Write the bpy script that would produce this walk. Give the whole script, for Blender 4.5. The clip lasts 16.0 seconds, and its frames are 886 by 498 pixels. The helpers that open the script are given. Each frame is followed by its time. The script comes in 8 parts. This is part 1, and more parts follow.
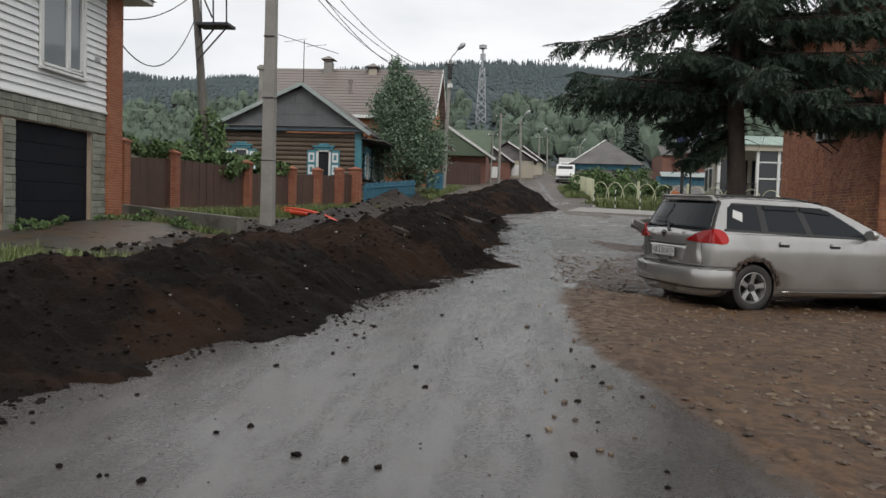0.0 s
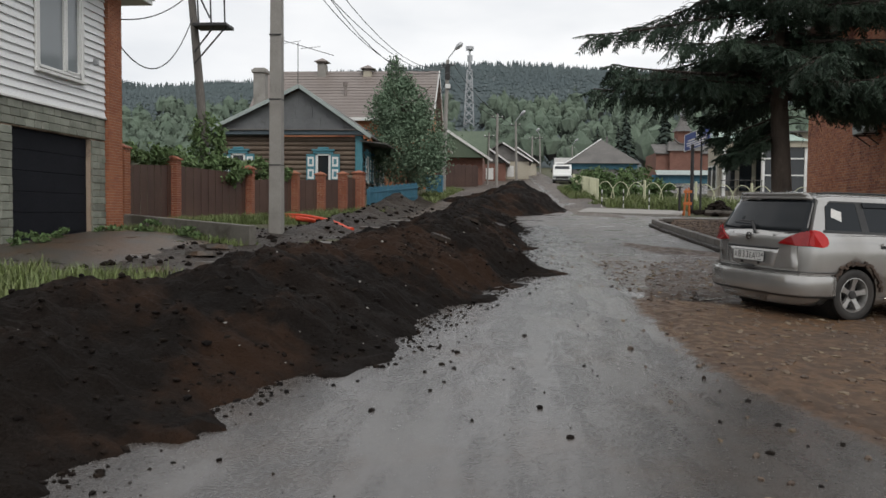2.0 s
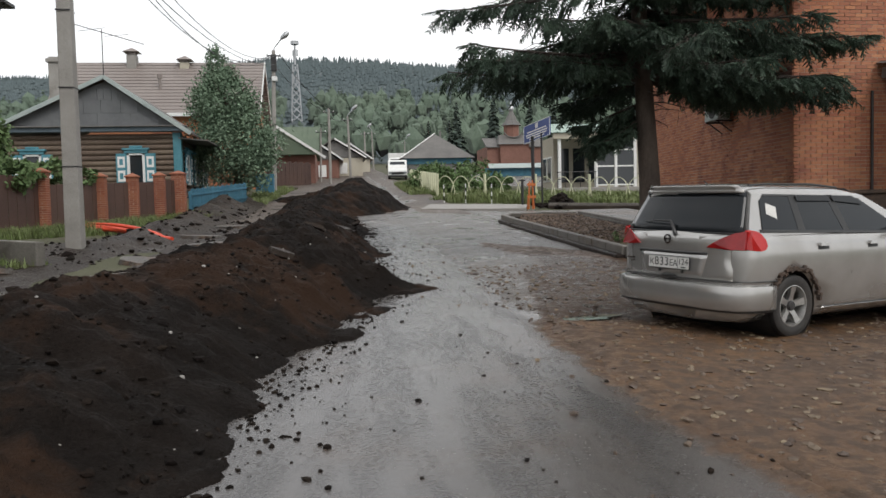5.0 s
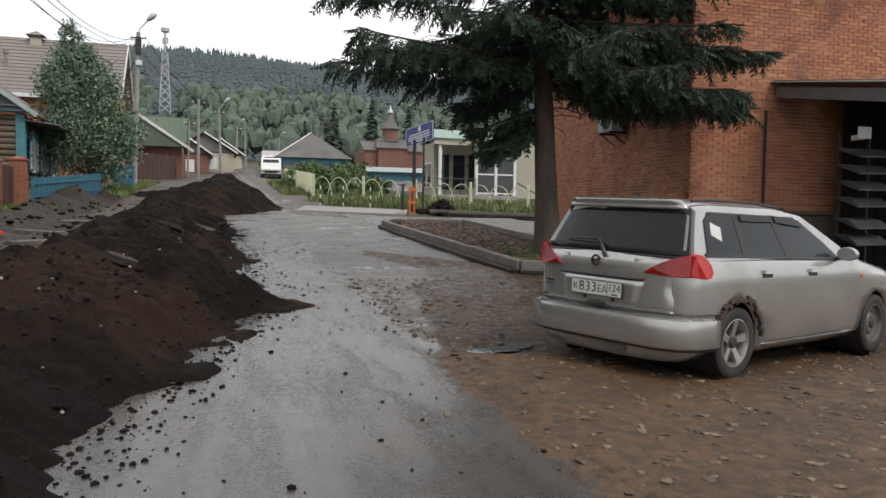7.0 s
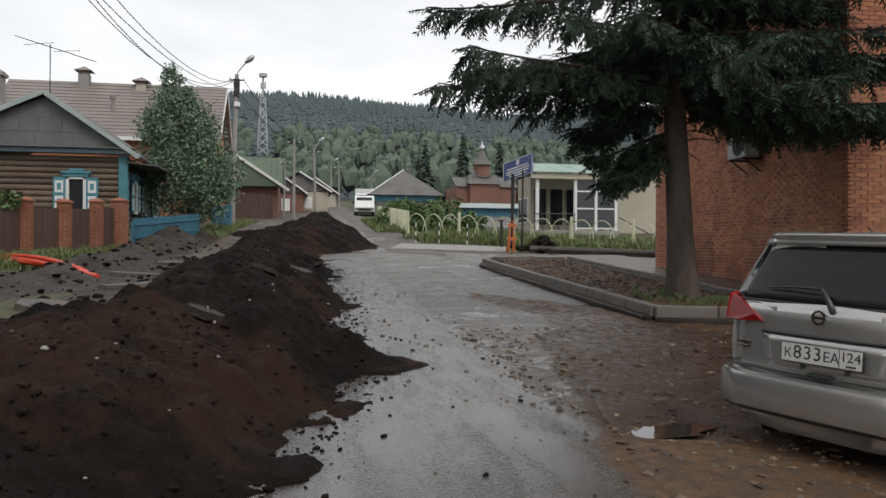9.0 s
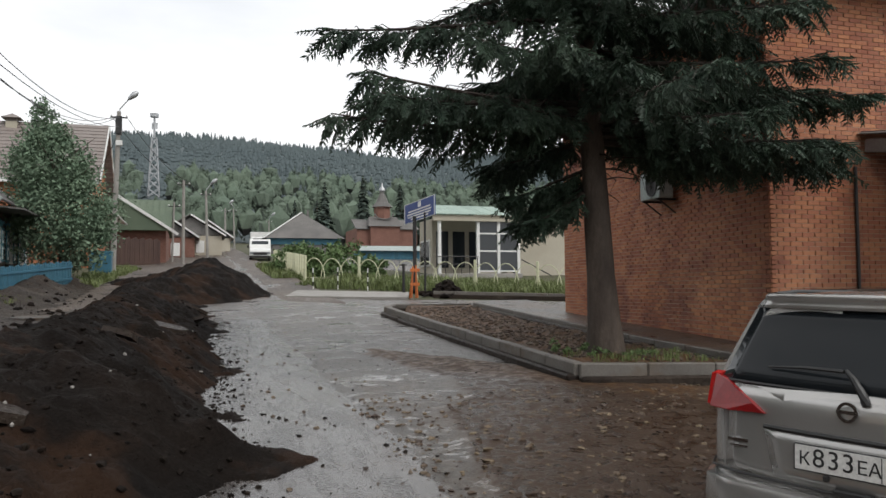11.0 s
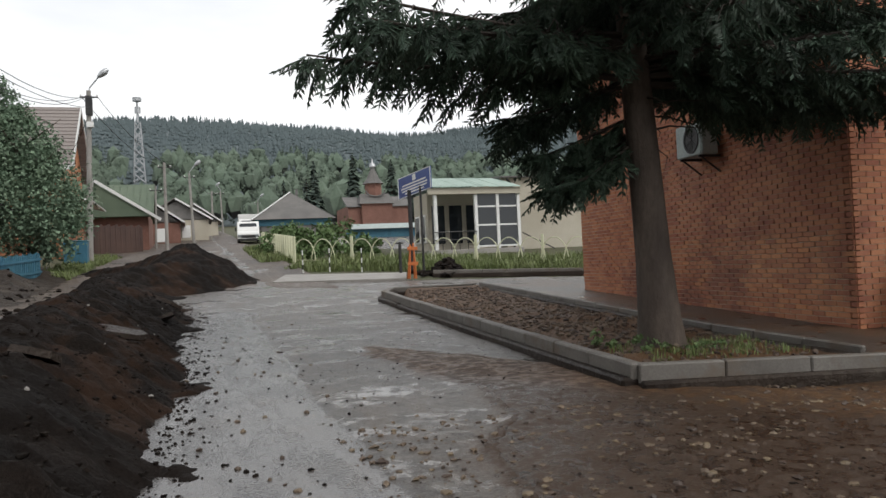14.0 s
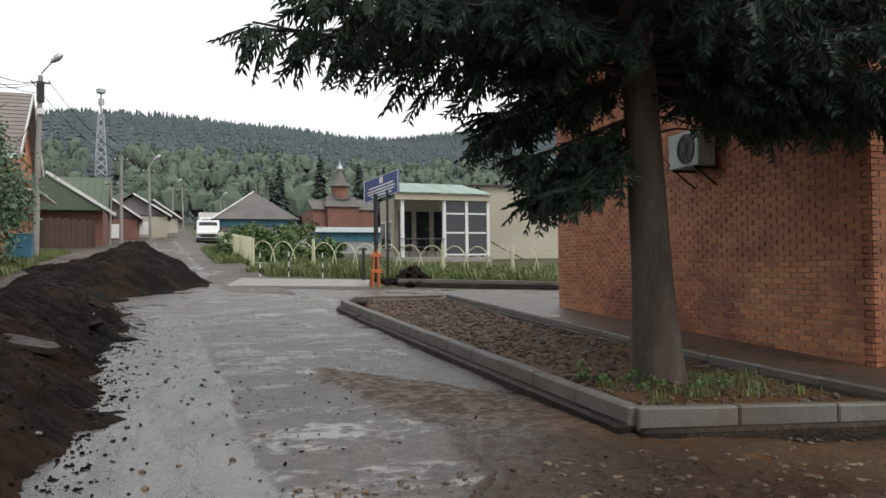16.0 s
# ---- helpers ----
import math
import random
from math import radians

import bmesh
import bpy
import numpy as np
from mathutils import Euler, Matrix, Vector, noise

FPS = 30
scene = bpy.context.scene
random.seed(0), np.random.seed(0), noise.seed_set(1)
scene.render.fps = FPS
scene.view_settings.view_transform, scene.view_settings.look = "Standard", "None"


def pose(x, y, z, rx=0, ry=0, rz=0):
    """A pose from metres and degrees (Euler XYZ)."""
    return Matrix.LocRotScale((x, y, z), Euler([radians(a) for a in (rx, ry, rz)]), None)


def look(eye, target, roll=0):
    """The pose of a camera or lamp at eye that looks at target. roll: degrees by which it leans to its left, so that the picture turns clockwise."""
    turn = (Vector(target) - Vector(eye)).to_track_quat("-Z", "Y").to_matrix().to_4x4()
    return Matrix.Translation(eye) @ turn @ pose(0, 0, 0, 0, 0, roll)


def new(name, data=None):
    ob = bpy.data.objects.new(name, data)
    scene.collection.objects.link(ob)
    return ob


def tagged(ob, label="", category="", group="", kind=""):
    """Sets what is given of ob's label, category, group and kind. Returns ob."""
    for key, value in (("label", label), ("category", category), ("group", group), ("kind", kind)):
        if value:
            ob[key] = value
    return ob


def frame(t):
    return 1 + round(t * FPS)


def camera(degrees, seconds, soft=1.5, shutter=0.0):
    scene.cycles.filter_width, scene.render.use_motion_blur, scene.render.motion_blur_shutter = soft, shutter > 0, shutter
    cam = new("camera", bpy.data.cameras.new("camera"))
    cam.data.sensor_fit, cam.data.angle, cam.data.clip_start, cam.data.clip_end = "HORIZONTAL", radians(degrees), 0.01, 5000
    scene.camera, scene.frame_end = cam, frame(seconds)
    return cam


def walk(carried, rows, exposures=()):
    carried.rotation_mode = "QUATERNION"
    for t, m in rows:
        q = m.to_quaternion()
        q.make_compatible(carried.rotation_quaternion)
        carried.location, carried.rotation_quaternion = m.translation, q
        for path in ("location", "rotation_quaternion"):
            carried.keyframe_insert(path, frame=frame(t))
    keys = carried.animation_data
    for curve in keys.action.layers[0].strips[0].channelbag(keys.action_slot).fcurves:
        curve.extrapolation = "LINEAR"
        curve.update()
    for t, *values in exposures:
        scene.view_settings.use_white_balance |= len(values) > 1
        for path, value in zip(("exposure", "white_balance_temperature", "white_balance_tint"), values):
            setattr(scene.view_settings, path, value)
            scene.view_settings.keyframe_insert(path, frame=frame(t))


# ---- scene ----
cam = camera(58.6, 16.0)
PATH = [
    (0, (0.154, -0.374, 1.453), (-0.031, 1.615, 1.356), 1.7),
    (0.5, (-0.168, -0.096, 1.462), (-0.43, 1.884, 1.354), 2.6),
    (1, (-0.379, 0.246, 1.472), (-0.727, 2.212, 1.368), 0.0),
    (1.5, (-0.682, 0.37, 1.478), (-0.89, 2.357, 1.387), 0.4),
    (2, (-0.875, 0.659, 1.473), (-1.029, 2.651, 1.383), 0.6),
    (2.5, (-0.959, 1.036, 1.489), (-1.105, 3.028, 1.403), -0.4),
    (3, (-1.085, 1.387, 1.492), (-1.103, 3.385, 1.406), 1.2),
    (3.2, (-1.109, 1.546, 1.481), (-1.047, 3.542, 1.377), 1.4),
    (5.3, (-1.219, 3.357, 1.603), (-0.901, 5.329, 1.5), -1.5),
    (5.5, (-1.249, 3.534, 1.599), (-0.858, 5.492, 1.485), -0.9),
    (6, (-1.226, 3.864, 1.639), (-0.665, 5.78, 1.525), 0.4),
    (6.5, (-1.125, 4.247, 1.631), (-0.552, 6.159, 1.515), -0.0),
    (7, (-1.067, 4.65, 1.623), (-0.49, 6.563, 1.531), 1.0),
    (7.5, (-1.11, 5.031, 1.64), (-0.506, 6.938, 1.626), 2.6),
    (8, (-1.081, 5.496, 1.656), (-0.668, 7.453, 1.643), 1.0),
    (8.5, (-1.122, 5.901, 1.651), (-0.771, 7.87, 1.637), 0.8),
    (9, (-1.084, 6.283, 1.672), (-0.728, 8.251, 1.668), 0.4),
    (9.5, (-0.962, 6.689, 1.735), (-0.613, 8.654, 1.854), -1.2),
    (10, (-0.886, 7.084, 1.749), (-0.394, 9.018, 1.884), 0.1),
    (10.2, (-0.872, 7.226, 1.761), (-0.321, 9.143, 1.901), 0.8),
    (12.3, (-0.456, 8.916, 1.9), (0.149, 10.821, 1.951), -1.4),
    (12.5, (-0.447, 9.08, 1.886), (0.148, 10.989, 1.938), -1.6),
    (13, (-0.459, 9.473, 1.942), (0.132, 11.383, 1.987), -0.5),
    (13.5, (-0.373, 9.815, 1.942), (0.246, 11.717, 1.983), -1.5),
    (14, (-0.232, 10.229, 1.963), (0.383, 12.132, 2.002), -2.7),
    (14.5, (-0.197, 10.492, 2.001), (0.454, 12.383, 2.039), -1.8),
    (15, (-0.026, 10.867, 2.013), (0.645, 12.751, 2.052), -2.5),
    (15.5, (0.138, 11.237, 2.017), (0.78, 13.131, 2.067), -2.9),
    (16, (0.207, 11.597, 2.058), (0.904, 13.471, 2.111), -0.7),
]
walk(cam, [(t, look(eye, target, roll)) for t, eye, target, roll in PATH],
     [(0.0, 0.0), (3.0, 0.05), (5.3, 0.33), (7.0, 0.31), (7.5, 0.06), (8.2, 0.02), (9.0, 0.08), (9.5, -0.35), (10.0, 0.3), (12.3, 0.17), (16.0, 0.33)])

# ---- world and light: a bright overcast sky, a broad soft sun behind the cloud ----
SUN_EL, SUN_AZ = 48.0, 152.0
world = bpy.data.worlds.new("overcast_sky")
scene.world = world
world.use_nodes = True
wn, wl = world.node_tree.nodes, world.node_tree.links
wn.clear()
w_out = wn.new("ShaderNodeOutputWorld")
w_bg = wn.new("ShaderNodeBackground")
w_bg.inputs["Strength"].default_value = 0.1
w_sky = wn.new("ShaderNodeTexSky")
w_sky.sky_type = "NISHITA"
w_sky.sun_disc = False
w_sky.sun_elevation, w_sky.sun_rotation = radians(SUN_EL), radians(SUN_AZ)
w_sat = wn.new("ShaderNodeHueSaturation")
w_sat.inputs["Saturation"].default_value = 0.25
w_tc = wn.new("ShaderNodeTexCoord")
w_map = wn.new("ShaderNodeMapping")
w_map.inputs["Scale"].default_value = (1.0, 1.0, 3.2)
w_noise = wn.new("ShaderNodeTexNoise")
w_noise.inputs["Scale"].default_value = 2.6
w_noise.inputs["Detail"].default_value = 5.0
w_ramp = wn.new("ShaderNodeValToRGB")
w_ramp.color_ramp.elements[0].position, w_ramp.color_ramp.elements[1].position = 0.32, 0.68
w_ramp.color_ramp.elements[0].color = (0.72, 0.745, 0.78, 1)
w_ramp.color_ramp.elements[1].color = (1.0, 1.0, 1.0, 1)
w_gain = wn.new("ShaderNodeVectorMath")
w_gain.operation = "SCALE"
w_gain.inputs["Scale"].default_value = 11.3
w_mix = wn.new("ShaderNodeMixRGB")
w_mix.inputs[0].default_value = 0.85
wl.new(w_sky.outputs[0], w_sat.inputs["Color"])
wl.new(w_tc.outputs["Generated"], w_map.inputs[0])
wl.new(w_map.outputs[0], w_noise.inputs["Vector"])
wl.new(w_noise.outputs["Fac"], w_ramp.inputs[0])
wl.new(w_ramp.outputs[0], w_gain.inputs[0])
wl.new(w_sat.outputs[0], w_mix.inputs[1])
wl.new(w_gain.outputs[0], w_mix.inputs[2])
wl.new(w_mix.outputs[0], w_bg.inputs[0])
wl.new(w_bg.outputs[0], w_out.inputs[0])
sun_data = bpy.data.lights.new("sun", "SUN")
sun_data.energy, sun_data.angle, sun_data.color = 1.3, radians(25), (1.0, 0.97, 0.93)
sun = new("sun", sun_data)
sun.matrix_world = look((0, 0, 60), (60 * math.sin(radians(SUN_AZ + 180)) / math.tan(radians(SUN_EL)), 60 * math.cos(radians(SUN_AZ + 180)) / math.tan(radians(SUN_EL)), 0))


# ---- materials ----
def material(name, c1, c2, rough=(0.6, 0.85), scale=1.5, fine=30.0, bump=0.3, depth=0.02, metal=0.0, c3=None, spot=0.62,
             vary=0.0, island=0.0, stretch=(1, 1, 1), wet=None, spec=0.5, relief=0.45, shore=0.1, world_space=False):
    """Two colours mixed by broad noise, darkened and roughened by a fine one; c3: stains; vary: by object; island: by piece;
    wet: threshold of noise above which the surface is a smooth water film."""
    m = bpy.data.materials.new(name)
    m.use_nodes = True
    n, l = m.node_tree.nodes, m.node_tree.links
    b = n["Principled BSDF"]
    tc = n.new("ShaderNodeTexCoord")
    mp = n.new("ShaderNodeMapping")
    mp.inputs["Scale"].default_value = stretch
    l.new(n.new("ShaderNodeNewGeometry").outputs["Position"] if world_space else tc.outputs["Object"], mp.inputs[0])

    def noise_node(s, detail=4.0, rough_=0.6):
        q = n.new("ShaderNodeTexNoise")
        q.inputs["Scale"].default_value, q.inputs["Detail"].default_value, q.inputs["Roughness"].default_value = s, detail, rough_
        l.new(mp.outputs[0], q.inputs["Vector"])
        return q

    def mapped(sock, lo, hi, a=0.0, z=1.0):
        q = n.new("ShaderNodeMapRange")
        q.inputs["From Min"].default_value, q.inputs["From Max"].default_value = lo, hi
        q.inputs["To Min"].default_value, q.inputs["To Max"].default_value = a, z
        l.new(sock, q.inputs["Value"])
        return q.outputs[0]

    def mixed(fac, a, z, mode="MIX"):
        q = n.new("ShaderNodeMixRGB")
        q.blend_type = mode
        for sock, v in ((q.inputs[0], fac), (q.inputs[1], a), (q.inputs[2], z)):
            if isinstance(v, (int, float)):
                sock.default_value = v
            elif isinstance(v, tuple):
                sock.default_value = (*v, 1)
            else:
                l.new(v, sock)
        return q.outputs[0]

    broad, grain = noise_node(scale), noise_node(fine, 3.0, 0.7)
    col = mixed(mapped(broad.outputs["Fac"], 0.32, 0.68), c1, c2)
    col = mixed(mapped(grain.outputs["Fac"], 0.3, 0.7, 0.0, 0.55), col, tuple(c * 0.55 for c in c1))
    if c3:
        stain = noise_node(scale * 0.43 + 0.07, 6.0, 0.65)
        col = mixed(mapped(stain.outputs["Fac"], spot, spot + 0.08), col, c3)
    for amount, node, sock in ((vary, "ShaderNodeObjectInfo", "Random"), (island, "ShaderNodeNewGeometry", "Random Per Island")):
        if amount:
            q = n.new(node)
            hs = n.new("ShaderNodeHueSaturation")
            l.new(mapped(q.outputs[sock], 0, 1, 1 - amount, 1 + amount), hs.inputs["Value"])
            l.new(mapped(q.outputs[sock], 0, 1, 0.5 - amount * 0.03, 0.5 + amount * 0.03), hs.inputs["Hue"])
            l.new(col, hs.inputs["Color"])
            col = hs.outputs[0]
    rsock = mapped(grain.outputs["Fac"], 0.25, 0.75, rough[0], rough[1])
    mid = noise_node(fine * 0.17, 6.0, 0.68)
    q = n.new("ShaderNodeMixRGB")
    q.inputs[0].default_value = relief
    l.new(grain.outputs["Fac"], q.inputs[1])
    l.new(mid.outputs["Fac"], q.inputs[2])
    height = q.outputs[0]
    strength = bump
    if wet is not None:
        pool = noise_node(scale * 0.6, 5.0, 0.6)
        film = mapped(pool.outputs["Fac"], wet, wet + shore)
        q = n.new("ShaderNodeMixRGB")
        l.new(film, q.inputs[0])
        l.new(rsock, q.inputs[1])
        q.inputs[2].default_value = (0.13, 0.13, 0.13, 1)
        rsock = q.outputs[0]
        col = mixed(film, col, mixed(1.0, col, (0.55, 0.55, 0.56), "MULTIPLY"))
        q = n.new("ShaderNodeMixRGB")
        l.new(film, q.inputs[0])
        l.new(height, q.inputs[1])
        q.inputs[2].default_value = (0.5, 0.5, 0.5, 1)
        height = q.outputs[0]
    l.new(col, b.inputs["Base Color"])
    l.new(rsock, b.inputs["Roughness"])
    b.inputs["Metallic"].default_value = metal
    b.inputs["Specular IOR Level"].default_value = spec
    if bump:
        q = n.new("ShaderNodeBump")
        q.inputs["Strength"].default_value, q.inputs["Distance"].default_value = strength, depth
        l.new(height, q.inputs["Height"])
        l.new(q.outputs[0], b.inputs["Normal"])
    return m


def glass_material(name, tint, rough=0.02, alpha_mix=0.5):
    """A pane: a dark tinted body under a glossy coat."""
    m = bpy.data.materials.new(name)
    m.use_nodes = True
    n, l = m.node_tree.nodes, m.node_tree.links
    b = n["Principled BSDF"]
    b.inputs["Base Color"].default_value = (*tint, 1)
    b.inputs["Roughness"].default_value = rough
    b.inputs["Transmission Weight"].default_value = alpha_mix
    b.inputs["IOR"].default_value = 1.5
    return m


def street_material():
    """Wet asphalt, broken asphalt and brown dirt in one surface, mixed by the covers of the sheet it lies on."""
    m = bpy.data.materials.new("wet_street")
    m.use_nodes = True
    n, l = m.node_tree.nodes, m.node_tree.links
    b = n["Principled BSDF"]
    tc = n.new("ShaderNodeTexCoord")

    def put(sock, v):
        if isinstance(v, (int, float)):
            sock.default_value = v
        elif isinstance(v, tuple):
            sock.default_value = (*v, 1)
        else:
            l.new(v, sock)

    def noise_of(s, detail=4.0, rough_=0.6, stretch=(1, 1, 1)):
        mp = n.new("ShaderNodeMapping")
        mp.inputs["Scale"].default_value = stretch
        l.new(tc.outputs["Object"], mp.inputs[0])
        q = n.new("ShaderNodeTexNoise")
        q.inputs["Scale"].default_value, q.inputs["Detail"].default_value, q.inputs["Roughness"].default_value = s, detail, rough_
        l.new(mp.outputs[0], q.inputs["Vector"])
        return q.outputs["Fac"]

    def ranged(sock, lo, hi, a=0.0, z=1.0):
        q = n.new("ShaderNodeMapRange")
        q.interpolation_type = "SMOOTHSTEP"
        for k, v in (("From Min", lo), ("From Max", hi), ("To Min", a), ("To Max", z)):
            q.inputs[k].default_value = v
        l.new(sock, q.inputs["Value"])
        return q.outputs[0]

    def mixed(fac, a, z, mode="MIX"):
        q = n.new("ShaderNodeMixRGB")
        q.blend_type = mode
        for sock, v in zip(q.inputs, (fac, a, z)):
            put(sock, v)
        return q.outputs[0]

    def calc(op, a, z):
        q = n.new("ShaderNodeMath")
        q.operation = op
        put(q.inputs[0], a)
        put(q.inputs[1], z)
        return q.outputs[0]

    def cover(key):
        q = n.new("ShaderNodeAttribute")
        q.attribute_name = key
        return q.outputs["Fac"]

    grit, grain, mid, broad = noise_of(150, 2, 0.7), noise_of(42, 4, 0.7), noise_of(7, 6, 0.68), noise_of(1.3, 5, 0.6)
    streak = noise_of(3.2, 7, 0.66, (1, 0.22, 1))
    ragged = calc("SUBTRACT", noise_of(5, 6, 0.7), 0.5)
    mud = ranged(calc("ADD", cover("mud"), calc("MULTIPLY", ragged, 1.1)), 0.32, 0.62)
    film_mud = ranged(calc("ADD", cover("mud"), calc("MULTIPLY", calc("SUBTRACT", broad, 0.5), 1.6)), -0.05, 0.6, 0.0, 0.75)
    worn = ranged(calc("ADD", cover("worn"), calc("MULTIPLY", ragged, 0.9)), 0.25, 0.75)
    soaked = ranged(calc("ADD", cover("soaked"), calc("MULTIPLY", calc("SUBTRACT", mid, 0.5), 1.2)), 0.2, 0.8)
    asphalt = mixed(ranged(streak, 0.35, 0.65), (0.042, 0.038, 0.036), (0.082, 0.075, 0.07))
    asphalt = mixed(ranged(grit, 0.52, 0.72, 0.0, 0.6), asphalt, (0.16, 0.15, 0.14))
    broken = mixed(ranged(mid, 0.38, 0.62), (0.034, 0.029, 0.025), (0.092, 0.08, 0.068))
    broken = mixed(ranged(streak, 0.5, 0.66, 0.0, 0.7), broken, (0.062, 0.042, 0.027))
    broken = mixed(ranged(grit, 0.52, 0.7, 0.0, 0.6), broken, (0.17, 0.155, 0.14))
    road = mixed(worn, asphalt, broken)
    road = mixed(film_mud, road, (0.062, 0.04, 0.025))
    dry = mixed(ranged(broad, 0.35, 0.65), (0.07, 0.033, 0.012), (0.106, 0.053, 0.02))
    dry = mixed(ranged(mid, 0.42, 0.6, 0.0, 0.85), dry, (0.04, 0.023, 0.0125))
    dry = mixed(ranged(grain, 0.56, 0.7, 0.0, 0.7), dry, (0.17, 0.12, 0.075))
    dark = mixed(ranged(mid, 0.36, 0.62), (0.022, 0.0118, 0.0062), (0.044, 0.0238, 0.0115))
    dark = mixed(ranged(grain, 0.58, 0.72, 0.0, 0.55), dark, (0.12, 0.085, 0.055))
    col = mixed(mud, road, mixed(soaked, dry, dark))
    # water: a film in the hollows of the asphalt, thin on the broken part, patchy on the dirt
    pool = ranged(streak, 0.4, 0.6)
    wet_road = ranged(grain, 0.3, 0.72, 0.2, 0.38)
    wet_road = mixed(pool, wet_road, ranged(grain, 0.3, 0.75, 0.13, 0.28))
    pond = ranged(mixed(0.35, noise_of(1.1, 5, 0.62, (0.7, 1.3, 1)), mid), 0.485, 0.6)
    wet_worn = mixed(pond, ranged(grain, 0.3, 0.7, 0.26, 0.6), ranged(grain, 0.3, 0.7, 0.05, 0.16))
    wet_dirt = mixed(soaked, ranged(mid, 0.38, 0.62, 0.42, 0.8), ranged(mid, 0.38, 0.6, 0.16, 0.6))
    rough = mixed(mud, mixed(worn, wet_road, wet_worn), wet_dirt)
    height = mixed(mud, mixed(worn, mixed(0.35, grit, grain), mixed(0.75, grain, mid)), mixed(0.6, grain, mid))
    lift = mixed(mud, mixed(worn, (0.08, 0.08, 0.08), mixed(pond, (0.75, 0.75, 0.75), (0.1, 0.1, 0.1))), (1.0, 1.0, 1.0))
    bump = n.new("ShaderNodeBump")
    bump.inputs["Distance"].default_value = 0.03
    l.new(lift, bump.inputs["Strength"])
    l.new(height, bump.inputs["Height"])
    l.new(bump.outputs[0], b.inputs["Normal"])
    l.new(col, b.inputs["Base Color"])
    l.new(rough, b.inputs["Roughness"])
    b.inputs["Specular IOR Level"].default_value = 0.5
    return m


def as_canopy(m, lift=0.7):
    """Distant crowns scatter light like one soft canopy: their shading leans towards the sky."""
    n, l = m.node_tree.nodes, m.node_tree.links
    g, sc, ad = n.new("ShaderNodeNewGeometry"), n.new("ShaderNodeVectorMath"), n.new("ShaderNodeVectorMath")
    sc.operation = "SCALE"
    sc.inputs["Scale"].default_value = 1 - lift
    ad.inputs[1].default_value = (0, -0.3 * lift, lift)
    l.new(g.outputs["Normal"], sc.inputs[0])
    l.new(sc.outputs[0], ad.inputs[0])
    l.new(ad.outputs[0], n["Principled BSDF"].inputs["Normal"])


M = {}
M["street"] = street_material()
M["asphalt_worn"] = material("worn_muddy_asphalt", (0.05, 0.043, 0.036), (0.098, 0.085, 0.072), (0.22, 0.55), 2.4, 55, 1.0, 0.045, c3=(0.085, 0.052, 0.031), spot=0.47, wet=0.57, spec=0.55, stretch=(1, 0.7, 1), relief=0.8, shore=0.14)
M["dirt"] = material("brown_wet_dirt", (0.080, 0.039, 0.016), (0.136, 0.071, 0.030), (0.45, 0.85), 1.1, 40, 1.0, 0.035, c3=(0.055, 0.031, 0.017), spot=0.54, wet=0.66, spec=0.3, shore=0.25, relief=0.6)
M["soil"] = material("black_soil", (0.0052, 0.0038, 0.003), (0.0125, 0.008, 0.0056), (0.7, 1.0), 1.1, 34, 1.0, 0.07, c3=(0.024, 0.0125, 0.0072), spot=0.52, spec=0.12, relief=0.55)
M["mud"] = material("wet_mud", (0.018, 0.012, 0.009), (0.046, 0.033, 0.024), (0.3, 0.75), 0.9, 20, 0.9, 0.05, c3=(0.062, 0.05, 0.039), spot=0.6, wet=0.66, spec=0.2)
M["mud_street"] = material("brown_street_mud", (0.06, 0.042, 0.03), (0.12, 0.09, 0.066), (0.35, 0.8), 0.8, 14, 0.9, 0.06, c3=(0.045, 0.033, 0.025), spot=0.53, wet=0.62, stretch=(1, 0.4, 1))
M["clod"] = material("soil_clod", (0.0065, 0.005, 0.004), (0.017, 0.011, 0.008), (0.7, 1.0), 3, 40, 0.6, 0.02, island=0.5, spec=0.12)
M["stone"] = material("gravel_stone", (0.075, 0.05, 0.032), (0.15, 0.105, 0.07), (0.4, 0.8), 5, 60, 0.4, 0.01, island=0.6)
M["grass_ground"] = material("grassy_ground", (0.055, 0.06, 0.025), (0.09, 0.085, 0.045), (0.8, 0.95), 0.8, 20, 0.8, 0.05, c3=(0.07, 0.05, 0.033), spot=0.55)
M["grass"] = material("grass_blades", (0.115, 0.155, 0.045), (0.175, 0.2, 0.075), (0.55, 0.8), 0.5, 8, 0, island=0.35)
M["concrete"] = material("concrete", (0.24, 0.225, 0.205), (0.33, 0.315, 0.29), (0.55, 0.85), 1.6, 50, 0.4, 0.008, c3=(0.17, 0.155, 0.135), spot=0.58)
M["old_concrete"] = material("old_stained_concrete", (0.12, 0.11, 0.095), (0.2, 0.187, 0.165), (0.6, 0.9), 1.8, 40, 0.6, 0.01, c3=(0.07, 0.064, 0.052), spot=0.52)
M["kerb"] = material("fresh_kerb_concrete", (0.115, 0.103, 0.09), (0.18, 0.166, 0.148), (0.5, 0.8), 2.2, 45, 0.5, 0.01, c3=(0.11, 0.088, 0.068), spot=0.54, vary=0.08)
M["brick"] = material("orange_brick", (0.4, 0.15, 0.07), (0.52, 0.24, 0.13), (0.7, 0.92), 0.55, 60, 0.6, 0.006, c3=(0.2, 0.072, 0.042), spot=0.53, vary=0.22, island=0.22, world_space=True)
M["mortar"] = material("grey_mortar", (0.36, 0.27, 0.2), (0.48, 0.38, 0.3), (0.8, 0.95), 1.2, 60, 0.5, 0.006, c3=(0.17, 0.115, 0.09), spot=0.54, world_space=True)
